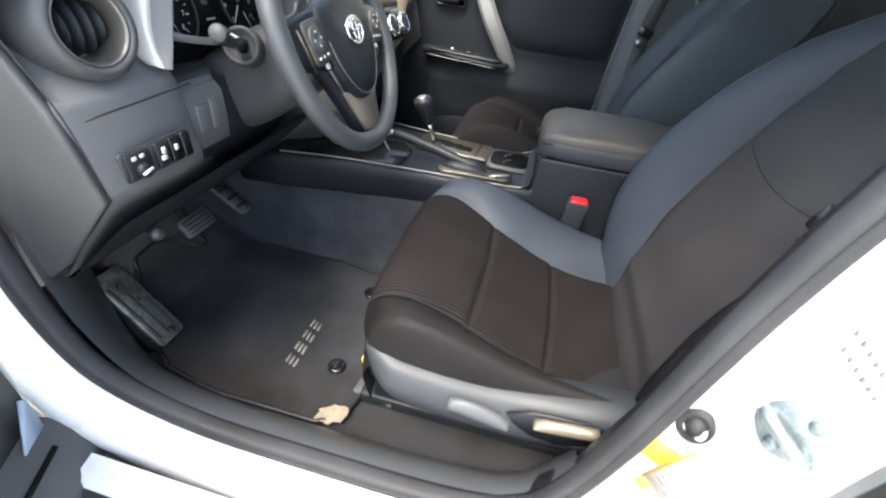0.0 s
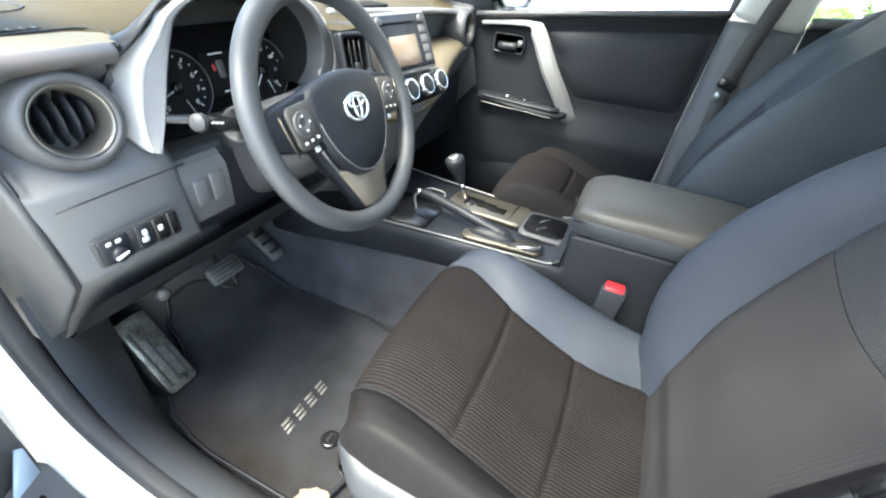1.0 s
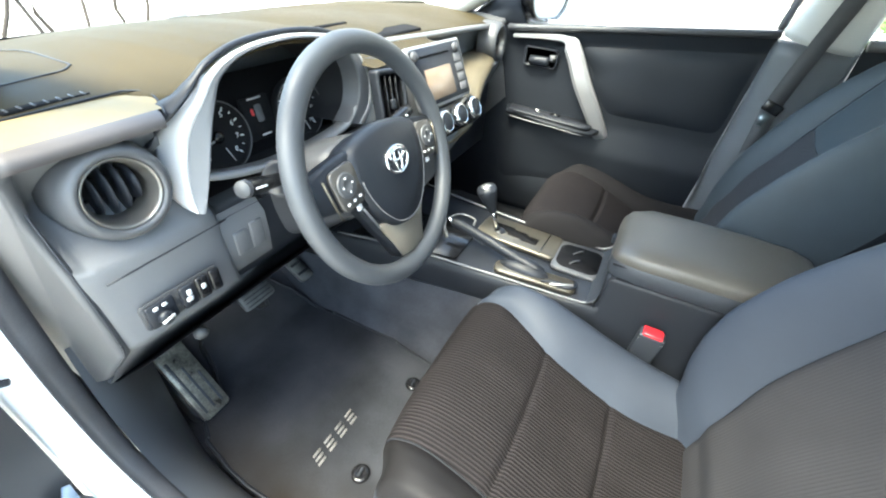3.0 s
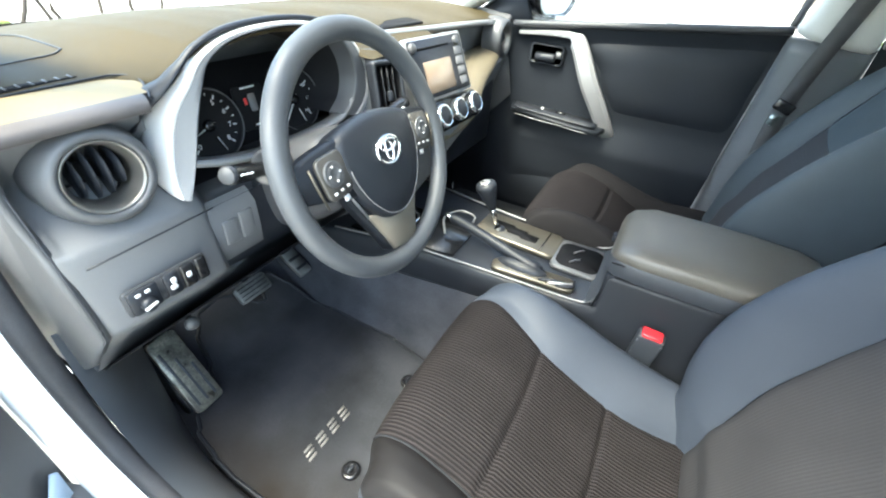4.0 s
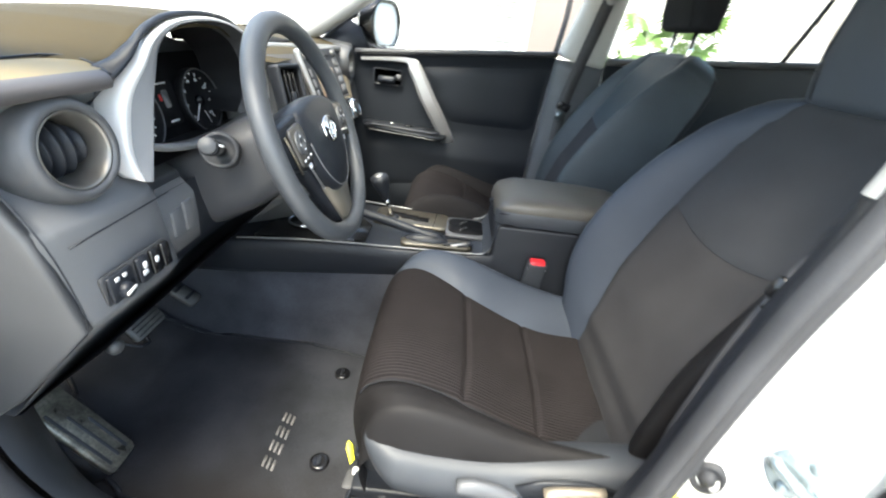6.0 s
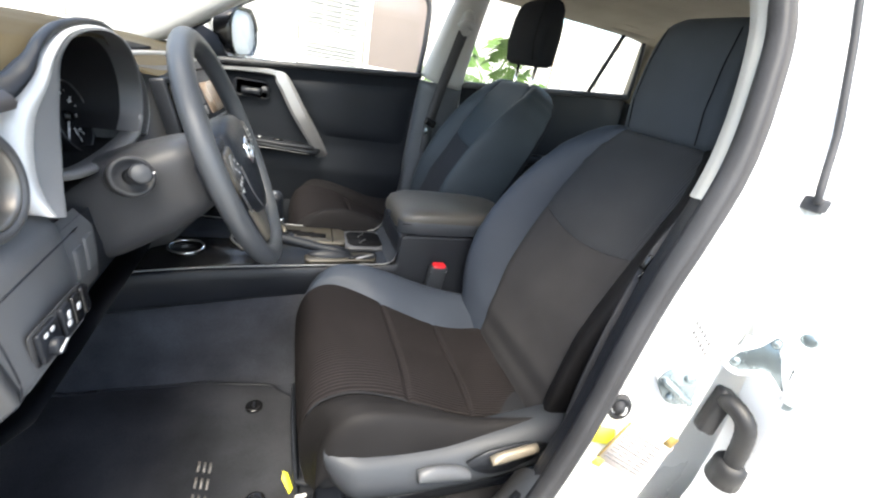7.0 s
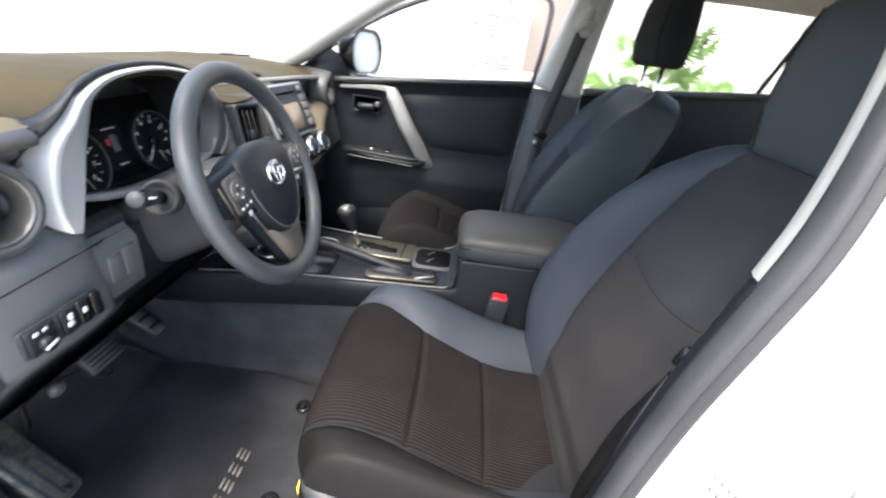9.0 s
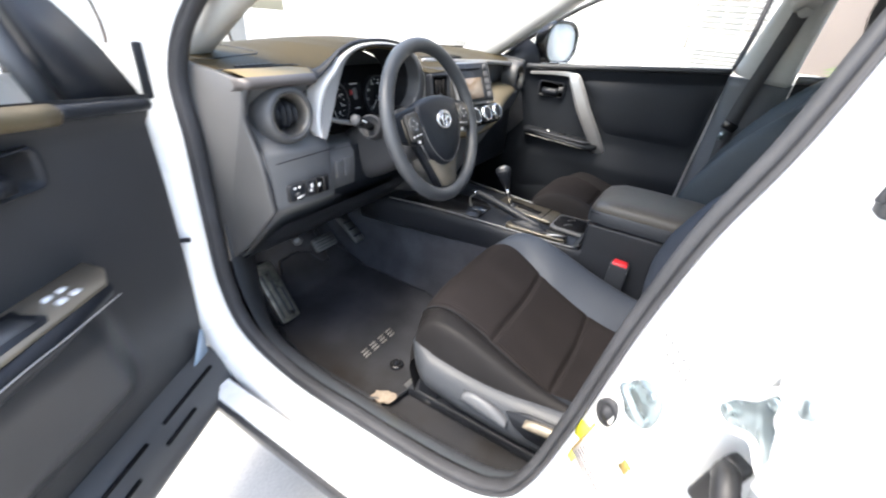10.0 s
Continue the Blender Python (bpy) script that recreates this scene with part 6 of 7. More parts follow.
def door_panel(door, sg, place):
    """Inner side of a front door. place(x, n, z): x along the car, n inward from the door's inner skin."""
    def skin_n(x, z):
        n = 0.012 * math.sin(max(0, min(1, (z - 0.45) / 0.7)) * math.pi)
        k = max(0.0, min(1.0, (x + 0.20 - 0.10 * (z - 0.70)) / 0.09))
        n += (0.030 if sg > 0 else 0.050) * max(0.0, min(1.0, (0.875 - z) / 0.10)) * k * k * (3 - 2 * k) * max(0.0, min(1.0, (z - 0.45) / 0.2 if sg > 0 else (z - 0.56) / 0.07))
        if z > belt_z(x) - 0.05:
            n += 0.022 * (1 - ((belt_z(x) - z) / 0.05)) ** 0.5 if z <= belt_z(x) else 0.02
        return n
    def zt(x, v):
        lo = lerp([(-0.40, 0.46), (-0.30, 0.44), (0.45, 0.44), (0.60, 0.60), (0.62, 0.64)], x)
        return lo + (belt_z(x) - lo) * v
    def xr(v):
        return 0.545 + 0.055 * v
    pan = surface(lambda u, v: place(-0.405 + (xr(v) + 0.405) * u, skin_n(-0.405 + (xr(v) + 0.405) * u, zt(-0.405 + (xr(v) + 0.405) * u, v)), zt(-0.405 + (xr(v) + 0.405) * u, v)), span(0, 1, 50), span(0, 1, 50))
    # shut door drawn darker for shade, open door lighter for daylight
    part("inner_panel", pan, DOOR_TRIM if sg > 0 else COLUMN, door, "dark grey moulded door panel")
    part("belt_roll", tube([place(x, 0.022, belt_z(x) - (0.004 if sg > 0 else 0.020)) for x in span(-0.20, 0.60, 24)], 0.014 if sg > 0 else 0.022, 10, squash=0.8), COLUMN if sg > 0 else SHELF_WARM_REFLECT, door, "soft belt line padding")
    if sg < 0:
        part("belt_cap", tube([place(x, 0.016, belt_z(x) - 0.018) for x in span(-0.398, -0.205, 10)], 0.017, 10, squash=0.8), PLASTIC, door, "dark end of the belt line")
    # padded insert behind the pull
    def insert_at(u, v):
        z0, z1 = 0.915, belt_z(0.3) - 0.055
        x0 = lerp([(0, 0.190), (0.5, 0.125), (1, 0.050)], v)
        x1 = lerp([(0, 0.565), (0.4, 0.575), (1, 0.590)], v)
        x = x0 + (x1 - x0) * u
        z = z0 + (z1 + 0.0905 * (x - 0.3) - z0) * v
        k = (1 - abs(2 * u - 1) ** 5) * (1 - abs(2 * v - 1) ** 5)
        return place(x, skin_n(x, z) - 0.002 + 0.016 * k, z)
    part("padded_insert", surface(insert_at, span(0, 1, 40), span(0, 1, 30)), DOOR_TRIM if sg > 0 else COLUMN, door, "padded door insert, shade in its colour on the shut door")
    # armrest ledge and pocket
    arm = []
    ledge_rows = ((-0.165, 0.012, 0.020, 0.884), (-0.150, 0.015, 0.070, 0.884), (0.0, 0.017, 0.094, 0.876), (0.12, 0.018, 0.094, 0.868), (0.180, 0.017, 0.088, 0.864), (0.196, 0.016, 0.050, 0.864), (0.205, 0.012, 0.010, 0.866)) if sg > 0 else ((-0.160, 0.020, 0.040, 0.880), (-0.135, 0.036, 0.078, 0.884), (0.0, 0.046, 0.094, 0.876), (0.12, 0.050, 0.092, 0.866), (0.165, 0.048, 0.080, 0.866), (0.185, 0.040, 0.050, 0.868), (0.20, 0.020, 0.024, 0.872), (0.24, 0.014, 0.014, 0.884), (0.40, 0.010, 0.014, 0.896), (0.55, 0.008, 0.012, 0.900))
    for x, h, d, zt_ in ledge_rows:
        d *= 1.10 if sg < 0 else 1.0
        arm.append([place(x, 0.0, zt_ + 0.004), place(x, d * 0.6, zt_ + 0.004), place(x, d * 1.0, zt_), place(x, d * 1.08, zt_ - h * 0.35), place(x, d * 1.0, zt_ - h * 0.8), place(x, d * 0.6, zt_ - h * 1.3), place(x, 0.0, zt_ - h * 1.6)])
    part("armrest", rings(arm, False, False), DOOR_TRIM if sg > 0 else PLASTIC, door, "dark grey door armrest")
    sp = [(-0.150, 0.012), (-0.142, 0.066), (-0.115, 0.086), (0.14, 0.090), (0.170, 0.080), (0.170, 0.010)]
    if sg < 0:
        sp = [(-0.172, 0.0), (-0.160, 0.060), (-0.125, 0.094), (0.14, 0.102), (0.170, 0.092), (0.170, 0.0)]
    plate_lo = [place(x, n, lerp([(-0.15, 0.884), (0.0, 0.881), (0.17, 0.872)], x)) for x, n in sp]
    plate_hi = [place(x, n * 0.97, lerp([(-0.15, 0.891), (0.0, 0.887), (0.17, 0.878)], x)) for x, n in sp]
    sw = part("switch_plate", rings([plate_lo, plate_hi]), WARM_SILVER if sg < 0 else PLASTIC, door, "satin warm switch plate" if sg < 0 else "")
    part("arm_edge", tube([place(x, 0.098 if sg > 0 else 0.112, lerp([(-0.15, 0.870), (0.0, 0.862), (0.17, 0.852)], x)) for x in span(-0.125, 0.150, 12)], 0.0014, 8), LEDGE_GREY if sg > 0 else SILVER, door, "thin silver armrest line")
    keys = ((-0.092, 0.070, 0.014, 0.010), (-0.068, 0.070, 0.014, 0.010), (-0.092, 0.046, 0.014, 0.009), (-0.068, 0.046, 0.014, 0.009)) if sg < 0 else ((-0.04, 0.034, 0.008, 0.008),)
    for x, n, w, d in keys:
        part("window_switch", rings([[place(x + a * w, n + b * d, 0.886 + h) for a, b in ((-0.5, -0.5), (0.5, -0.5), (0.5, 0.5), (-0.5, 0.5))] for h in (-0.002, 0.006)]), WHITE_PRINT, sw)
    if sg < 0:
        part("window_switch", rings([[place(0.01 + a, 0.054 + b, 0.880 + h) for a, b in ((-0.05, -0.034), (0.05, -0.034), (0.05, 0.034), (-0.05, 0.034))] for h in (0.0, 0.006)]), PLASTIC, sw)
        part("window_switch", rings([[place(0.01 + a, 0.054 + b, 0.883 + h) for a, b in ((-0.030, -0.020), (0.030, -0.020), (0.030, 0.020), (-0.030, 0.020))] for h in (0.0, 0.006)]), PLASTIC_MID, sw)
    else:
        part("window_switch", rings([[place(0.03 + a, 0.034 + b, 0.882 + h) for a, b in ((-0.018, -0.007), (0.018, -0.007), (0.018, 0.007), (-0.018, 0.007))] for h in (0.0, 0.006)]), GLOSS_BLACK, sw)
    # silver strip along the belt that turns down into the pull
    path = spline(([(-0.175, 0.030, 1.128), (-0.10, 0.034, 1.135), (-0.03, 0.040, 1.140)] if sg > 0 else [(0.000, 0.046, 1.142)]) + [(0.018, 0.050, 1.138), (0.050, 0.058, 1.108), (0.105, 0.064, 1.010), (0.158, 0.052, 0.925), (0.198, 0.032, 0.852), (0.212, 0.014, 0.820)], 46)
    loops = []
    for i, p in enumerate(path):
        d = path[min(i + 1, 45)] - path[max(i - 1, 0)]
        s = Vector((-d.z, 0, d.x)).normalized()
        w = lerp([(0, 0.006), (0.35, 0.010), (0.46, 0.026), (0.60, 0.029), (1, 0.026)], i / 45)
        loops.append([place(p.x + s.x * a * w, p.y + b, p.z + s.z * a * w) for a, b in ((-1, -0.016), (-1, -0.002), (-0.6, 0.006), (0.6, 0.006), (1, -0.002), (1, -0.016))])
    sharp(part("pull_handle", rings(loops), SILVER, door, "satin silver door pull"), 25)
    # latch handle in its recess
    ro = oblong(0.112, 0.058, 0.012)
    rx_ = -0.068 if sg > 0 else -0.100
    rec = [[place(rx_ + x * s, h, 1.068 + z * s + 0.02 * (x * s) * -0.8) for x, z in ro] for s, h in ((1.12, 0.012), (1.10, 0.022), (1.0, 0.024), (0.97, 0.012), (0.1, 0.012))]
    lr = part("handle_recess", rings(rec), PLASTIC, door)
    lev = [[place(x, n, z) for x, n, z in ((a, 0.018, 1.062 - 0.018), (a, 0.034, 1.062 - 0.014), (a, 0.034, 1.062 + 0.006 + (a + 0.10) * 0.06), (a, 0.018, 1.062 + 0.012))] for a in (-0.105, -0.08, -0.05, -0.035)]
    part("latch_handle", rings(lev), PLASTIC, lr, "grey latch handle")
    part("lock_tab", rings([[place(-0.025 + a, 0.022, 1.072 + b) for a, b in ((-0.008, -0.012), (0.014, -0.012), (0.014, 0.012), (-0.008, 0.012))], [place(-0.025 + a * 0.8, 0.034, 1.072 + b * 0.8) for a, b in ((-0.008, -0.012), (0.014, -0.012), (0.014, 0.012), (-0.008, 0.012))]]), PLASTIC_MID, lr)
    # map pocket
    if sg > 0:
        part("map_pocket", surface(lambda u, v: place(-0.26 + 0.62 * u, 0.012 + 0.050 * math.sin(math.pi * min(1, u * 1.05) * 0.5) * math.sin(math.pi * (0.15 + 0.8 * v)), 0.47 + 0.20 * v), span(0, 1, 20), span(0, 1, 12)), DOOR_TRIM, door)
    # sail corner, window frame and glass
    sail = [(-0.385, 1.135), (-0.150, 1.162), (-0.190, 1.235), (-0.235, 1.258)] if sg > 0 else [(-0.399, 1.128), (-0.262, 1.146), (-0.238, 1.330), (-0.256, 1.338), (-0.310, 1.290), (-0.368, 1.215)]
    part("sail_trim", rings([[place(x, -0.020 + h - 0.30 * (z - 1.15), z) for x, z in sail] for h in (0.0, 0.030)]), PLASTIC, door, "black triangular window corner")
    frame_path = spline(([(-0.400, 1.13), (-0.24, 1.27),] if sg > 0 else [(-0.412, 1.13), (-0.380, 1.220), (-0.305, 1.312), (-0.16, 1.39)]) + [ (-0.02, 1.415), (0.20, 1.505), (0.45, 1.535), (0.62, 1.535), (0.630, 1.40), (0.605, 1.23)], 50)
    fp = [place(p.x, -0.035 - 0.31 * (p.y - 1.15), p.y) for p in frame_path]
    part("window_frame", tube(fp, 0.010 if sg > 0 else 0.018, 8, squash=1.0), PLASTIC if sg > 0 else PLASTIC_MID, door)
    if sg < 0:
        part("window_channel", rings([[place(x + a, -0.012 + b - 0.30 * (z - 1.15), z) for a, b in ((-0.014, -0.01), (-0.014, 0.004), (0.016, 0.006), (0.020, -0.01))] for x, z in ((-0.240, 1.146), (-0.228, 1.22), (-0.214, 1.36))]), PILLAR_LOW, door, "pale grey window channel")
    part("frame_seal", tube([place(p.x, -0.018 - 0.31 * (p.y - 1.15), p.y - 0.004) for p in frame_path], 0.009, 8), RUBBER, door)
    g = surface(lambda u, v: place(lerp([(0, -0.20), (1, 0.60)], u), -0.040 - 0.31 * (belt_z(0) + (lerp([(0, 1.27), (0.3, 1.43), (0.6, 1.52), (1, 1.53)], u) - belt_z(0)) * v - 1.15), belt_z(0) - 0.01 + (lerp([(0, 1.27), (0.3, 1.43), (0.6, 1.52), (1, 1.53)], u) - belt_z(0)) * v), span(0, 1, 12), span(0, 1, 6))
    part("window_glass", g, GLASS, door, "clear side window").visible_shadow = False
    # outer skin, edges and lower cladding
    sk = surface(lambda u, v: place(-0.42 + 1.04 * u, -0.125 - 0.05 * math.sin(math.pi * v), 0.40 + (belt_z(0) - 0.40) * v), span(0, 1, 12), span(0, 1, 14))
    part("outer_skin", sk, PAINT, door, "white painted outer skin")
    part("front_edge", surface(lambda u, v: place(-0.405 - 0.015 * u, 0.0 - 0.125 * u, 0.42 + 0.72 * v), span(0, 1, 4), span(0, 1, 8)), PAINT, door)
    part("rear_edge", surface(lambda u, v: place(0.555 + 0.06 * v + 0.01 * u, 0.0 - 0.14 * u, 0.48 + 0.72 * v), span(0, 1, 4), span(0, 1, 8)), PAINT, door)
    low_n = 0.0 if sg < 0 else -0.10
    part("lower_cladding", rings([[place(x, low_n + 0.004, 0.492), place(x, low_n + 0.034, 0.480), place(x, low_n + 0.060, 0.460), place(x, low_n + 0.086, 0.425), place(x, low_n + 0.092, 0.395), place(x, low_n + 0.070, 0.352), place(x, low_n - 0.130, 0.340), place(x, low_n - 0.150, 0.38)] for x in span(-0.400, 0.57, 16)], False, False), PLASTIC_MID, door, "grey plastic sill cladding on the door")
    for k, (x0, x1) in enumerate(((-0.35, -0.17), (-0.24, -0.14), (-0.12, 0.04), (-0.06, 0.06), (0.08, 0.22), (0.12, 0.26))):
        n, z = ((0.049, 0.4690), (0.073, 0.4430))[k % 2]
        part("cladding_slot", rings([[place(x, low_n + n - 0.003, z + 0.003), place(x, low_n + n + 0.003, z - 0.003), place(x, low_n + n + 0.0055, z - 0.0008), place(x, low_n + n - 0.0005, z + 0.0052)] for x in (x0, x1)]), CAVITY, door)


passenger_door = thing("front_door", "shut passenger door, dark panel with a silver pull", "car door", group="front doors")
door_panel(passenger_door, 1, lambda x, n, z: Vector((x, 0.715 - n, z)))
OPEN = 64.0
PIVOT = Vector((-0.405, -0.870, 0))


def swung(x, n, z):
    s, a = x + 0.405, radians(OPEN)
    return PIVOT + Vector((s * math.cos(a) + n * math.sin(a), -s * math.sin(a) + n * math.cos(a), z))


driver_door = thing("front_door", "driver's door swung wide open, dark inner panel", "car door", group="front doors")
door_panel(driver_door, -1, swung)
part("check_strap", tube([swung(0.00 - 0.40, -0.05, 0.80), Vector((-0.40, -0.84, 0.80))], 0.006, 8), PLASTIC, driver_door, "steel door check strap")
part("reflector", plate([(-0.045, -0.048), (0.018, 0.052), (0.028, 0.042), (0.022, -0.046)], facing(swung(-0.362, 0.020, 0.512), swung(0, 1, 0) - swung(0, 0, 0)), 0.004, 0.001), material("blue_grey_reflector", (0.30, 0.38, 0.48), 0.2, vary=0.1), driver_door, "blue-grey door edge reflector")


# wing mirrors
def wing_mirror(at, turn, label):
    w = thing("wing_mirror", label, "wing mirror", pose(*at, 0, 0, turn))
    loops = []
    for d, s in ((-0.10, 0.35), (-0.08, 0.70), (-0.05, 0.92), (-0.01, 1.0), (0.012, 1.0), (0.016, 0.96)):
        loops.append([Vector((d, x * s, z * s)) for x, z in oblong(0.235, 0.180, 0.082, 10)])
    part("housing", rings(loops), PAINT, w, "white mirror housing")
    part("bezel", rings([[Vector((d, x * s, z * s)) for x, z in oblong(0.235, 0.180, 0.082, 10)] for d, s in ((-0.040, 1.01), (0.012, 1.035), (0.024, 1.02), (0.026, 0.93), (0.013, 0.84))], True, False), GLOSS_BLACK, w, "black mirror bezel")
    part("mirror_glass", plate([(y, z) for y, z in oblong(0.206, 0.152, 0.070, 10)], Matrix(((0, 0, 1, 0.012), (1, 0, 0, 0), (0, 1, 0, 0), (0, 0, 0, 1))), 0.003), MIRROR, w, "mirror glass")
    return w


wm = wing_mirror((-0.125, 0.850, 1.255), -20, "white passenger wing mirror with a black bezel")
part("mount", tube([Vector((-0.02, -0.07, -0.045)), Vector((-0.04, -0.135, -0.07))], 0.022, 10), PLASTIC, wm)
dm_at = swung(-0.355, -0.32, 1.18)
wm2 = wing_mirror(tuple(dm_at), -OPEN + 10, "white driver's wing mirror on the open door")
part("mount", tube([Vector((-0.02, 0.05, -0.045)), Vector((-0.04, 0.155, -0.07))], 0.022, 10), PLASTIC, wm2)

# rear doors
rear_p = thing("rear_door", "shut rear passenger door with a dark inner panel", "car door", group="rear doors")
def rbelt(x):
    return 1.225 + 0.092 * (x - 0.80)
part("inner_panel", surface(lambda u, v: Vector((0.80 + 0.98 * u, 0.715 - 0.014 * math.sin(math.pi * v), 0.45 + (rbelt(0.80 + 0.98 * u) - 0.45) * v)), span(0, 1, 16), span(0, 1, 14)), DOOR_TRIM, rear_p)
part("belt_roll", tube([(x, 0.690, rbelt(x) - 0.004) for x in span(0.80, 1.76, 16)], 0.014, 10), PLASTIC_MID, rear_p)
part("armrest", block(0.95, 1.50, 0.635, 0.70, 0.90, 0.955, 0.015, 3), DOOR_TRIM, rear_p)
part("outer_skin", surface(lambda u, v: Vector((0.80 + 1.2 * u, 0.86 + 0.04 * math.sin(math.pi * v), 0.40 + 0.80 * v)), span(0, 1, 8), span(0, 1, 8)), PAINT, rear_p)
part("window_glass", surface(lambda u, v: Vector((0.80 + 0.90 * u, far_y(1.23 + 0.36 * v) + 0.02, rbelt(0.80 + 0.9 * u) - 0.01 + (1.60 - rbelt(0.80 + 0.9 * u)) * v)), span(0, 1, 4), span(0, 1, 4)), GLASS, rear_p, "clear rear side window").visible_shadow = False
part("window_bar", tube([(1.463, far_y(1.29) + 0.01, 1.285), (1.515, far_y(1.59) + 0.01, 1.60)], 0.011, 8), PLASTIC, rear_p, "dark upright window bar")
part("window_frame", tube(spline([(0.80, far_y(1.23), 1.225), (1.25, far_y(1.27), 1.264), (1.66, far_y(1.30), 1.302), (1.70, far_y(1.33), 1.33), (1.62, far_y(1.56), 1.565), (1.56, far_y(1.59), 1.590), (1.10, far_y(1.62), 1.620), (0.80, far_y(1.61), 1.612)], 50), 0.010, 8), RUBBER, rear_p)

rear_d = thing("rear_door", "shut white rear driver-side door", "car door", group="rear doors")
def rd_y(z):
    return line([(0.42, -0.905), (0.70, -0.930), (0.95, -0.928), (1.12, -0.892), (1.20, -0.855), (1.45, -0.745), (1.62, -0.67)], z)
def rd_x(z):
    return line([(0.42, 0.735), (0.80, 0.730), (0.92, 0.712), (1.02, 0.692), (1.12, 0.690), (1.22, 0.702), (1.30, 0.736), (1.41, 0.758), (1.62, 0.785)], z)
part("outer_skin", surface(lambda u, v: Vector((rd_x(0.42 + 0.70 * v) + 1.2 * u, rd_y(0.42 + 0.70 * v), 0.42 + 0.70 * v)), span(0, 1, 14), span(0, 1, 30)), PAINT, rear_d, "white painted outer skin")
part("front_return", surface(lambda u, v: Vector((rd_x(0.42 + 1.18 * v) + 0.004 * u, rd_y(0.42 + 1.18 * v) + 0.055 * u, 0.42 + 1.18 * v)), span(0, 1, 4), span(0, 1, 30)), PAINT, rear_d)
part("window_frame", rings([[Vector((rd_x(z), rd_y(z), z)), Vector((rd_x(z) + 0.150, rd_y(z) - 0.002, z)), Vector((rd_x(z) + 0.153, rd_y(z) + 0.02, z))] for z in span(1.12, 1.60, 16)], False, False), PAINT, rear_d)
part("frame_seal", tube([(rd_x(z) - 0.016, rd_y(z) - 0.002, z) for z in span(1.215, 1.60, 20)], [0.004] + [0.0050] * 19, 8), RUBBER, rear_d, "grey rubber window frame seal")
part("seal_stop", block(rd_x(1.21) - 0.012, rd_x(1.21) + 0.008, rd_y(1.21) - 0.004, rd_y(1.21) + 0.02, 1.203, 1.221, 0.003), RUBBER, rear_d)
part("window_glass", surface(lambda u, v: Vector((rd_x(1.12 + 0.45 * v) + 0.150 + 0.80 * u, rd_y(1.12 + 0.45 * v) + 0.01, 1.12 + 0.45 * v)), span(0, 1, 4), span(0, 1, 4)), GLASS, rear_d, "clear rear side window").visible_shadow = False
part("inner_panel", surface(lambda u, v: Vector((0.84 + 0.95 * u, -0.72, 0.45 + 0.75 * v)), span(0, 1, 6), span(0, 1, 8)), PLASTIC, rear_d)

# fittings on the driver's middle pillar
def pillar_at(dx, z, lift=0.0):
    """A place on the pillar's outer face, dx behind the doorway's edge."""
    edge_x = lerp([(0.55, 0.455), (0.62, 0.485), (0.78, 0.520), (0.958, 0.554), (1.06, 0.578), (1.15, 0.600)], z)
    return Vector((edge_x + dx, -side_y(z) - 0.060 - lift, z))


OUT = (0.10, -1.0, 0.0)
striker = thing("door_striker", "zinc-plated door striker on the white pillar", "striker")
SM = facing((0.595, -0.855, 0.932), (-0.55, -0.80, 0.20)) @ Matrix.Scale(0.74, 4)
part("mounting_pad", plate([(p.x * 0.9, p.y * 0.9) for p in spline([(-0.034, 0.004, 0), (-0.014, 0.034, 0), (0.018, 0.036, 0), (0.034, 0.010, 0), (0.030, -0.030, 0), (-0.004, -0.040, 0), (-0.026, -0.020, 0)], 30, closed=True)], SM @ Matrix.Translation((0, 0, -0.034)), 0.033, 0.002), PAINT, striker)
part("base_plate", plate([(p.x, p.y) for p in spline([(-0.034, 0.004, 0), (-0.014, 0.034, 0), (0.018, 0.036, 0), (0.034, 0.010, 0), (0.030, -0.030, 0), (-0.004, -0.040, 0), (-0.026, -0.020, 0)], 30, closed=True)], SM, 0.006, 0.002), ZINC, striker)
part("loop", tube(spline([SM @ Vector(q) for q in ((-0.026, 0.006, 0.004), (-0.025, 0.006, 0.018), (0.0, -0.006, 0.023), (0.023, -0.020, 0.018), (0.024, -0.020, 0.004))], 22), 0.0060, 10), ZINC, striker, "steel striker loop")
for q in ((0.014, 0.022), (-0.006, -0.026)):
    part("bolt", lathe([(0.008, 0.004), (0.008, 0.010), (0.005, 0.012), (0.0001, 0.012)], SM @ Matrix.Translation((*q, 0)), 16), ZINC, striker)
courtesy = thing("courtesy_switch", "grey rubber courtesy light switch on the pillar", "door switch")
CSM = facing((0.566, -0.812, 0.846), (-0.5, -0.85, 0.0))
part("boot", lathe([(0.021, -0.010), (0.021, -0.001), (0.018, 0.002), (0.013, -0.003), (0.010, -0.003), (0.009, 0.003), (0.0001, 0.004)], CSM @ Matrix.Diagonal((0.85, 1.15, 1, 1)), 24), RUBBER, courtesy)
sticker = thing("yellow_sticker", "plain yellow sticker on the white pillar", "sticker")
part("sheet", plate(oblong(0.040, 0.034, 0.002), facing((0.550, -0.814, 0.793), (-0.62, -0.78, 0.0)) @ Matrix.Rotation(radians(14), 4, "Z"), 0.0012), YELLOW, sticker)
plac = thing("tyre_placard", "pale printed placard with unreadable rows", "placard")
LM = facing((0.5755, -0.857, 0.800), (-0.62, -0.78, 0.0)) @ Matrix.Rotation(radians(-14), 4, "Z")
part("sheet", plate(oblong(0.072, 0.092, 0.003), LM, 0.001), PAPER, plac)
part("brown_edge", plate(oblong(0.0035, 0.090, 0.001), LM @ Matrix.Translation((-0.034, 0, 0.0008)), 0.0008), AMBER, plac)
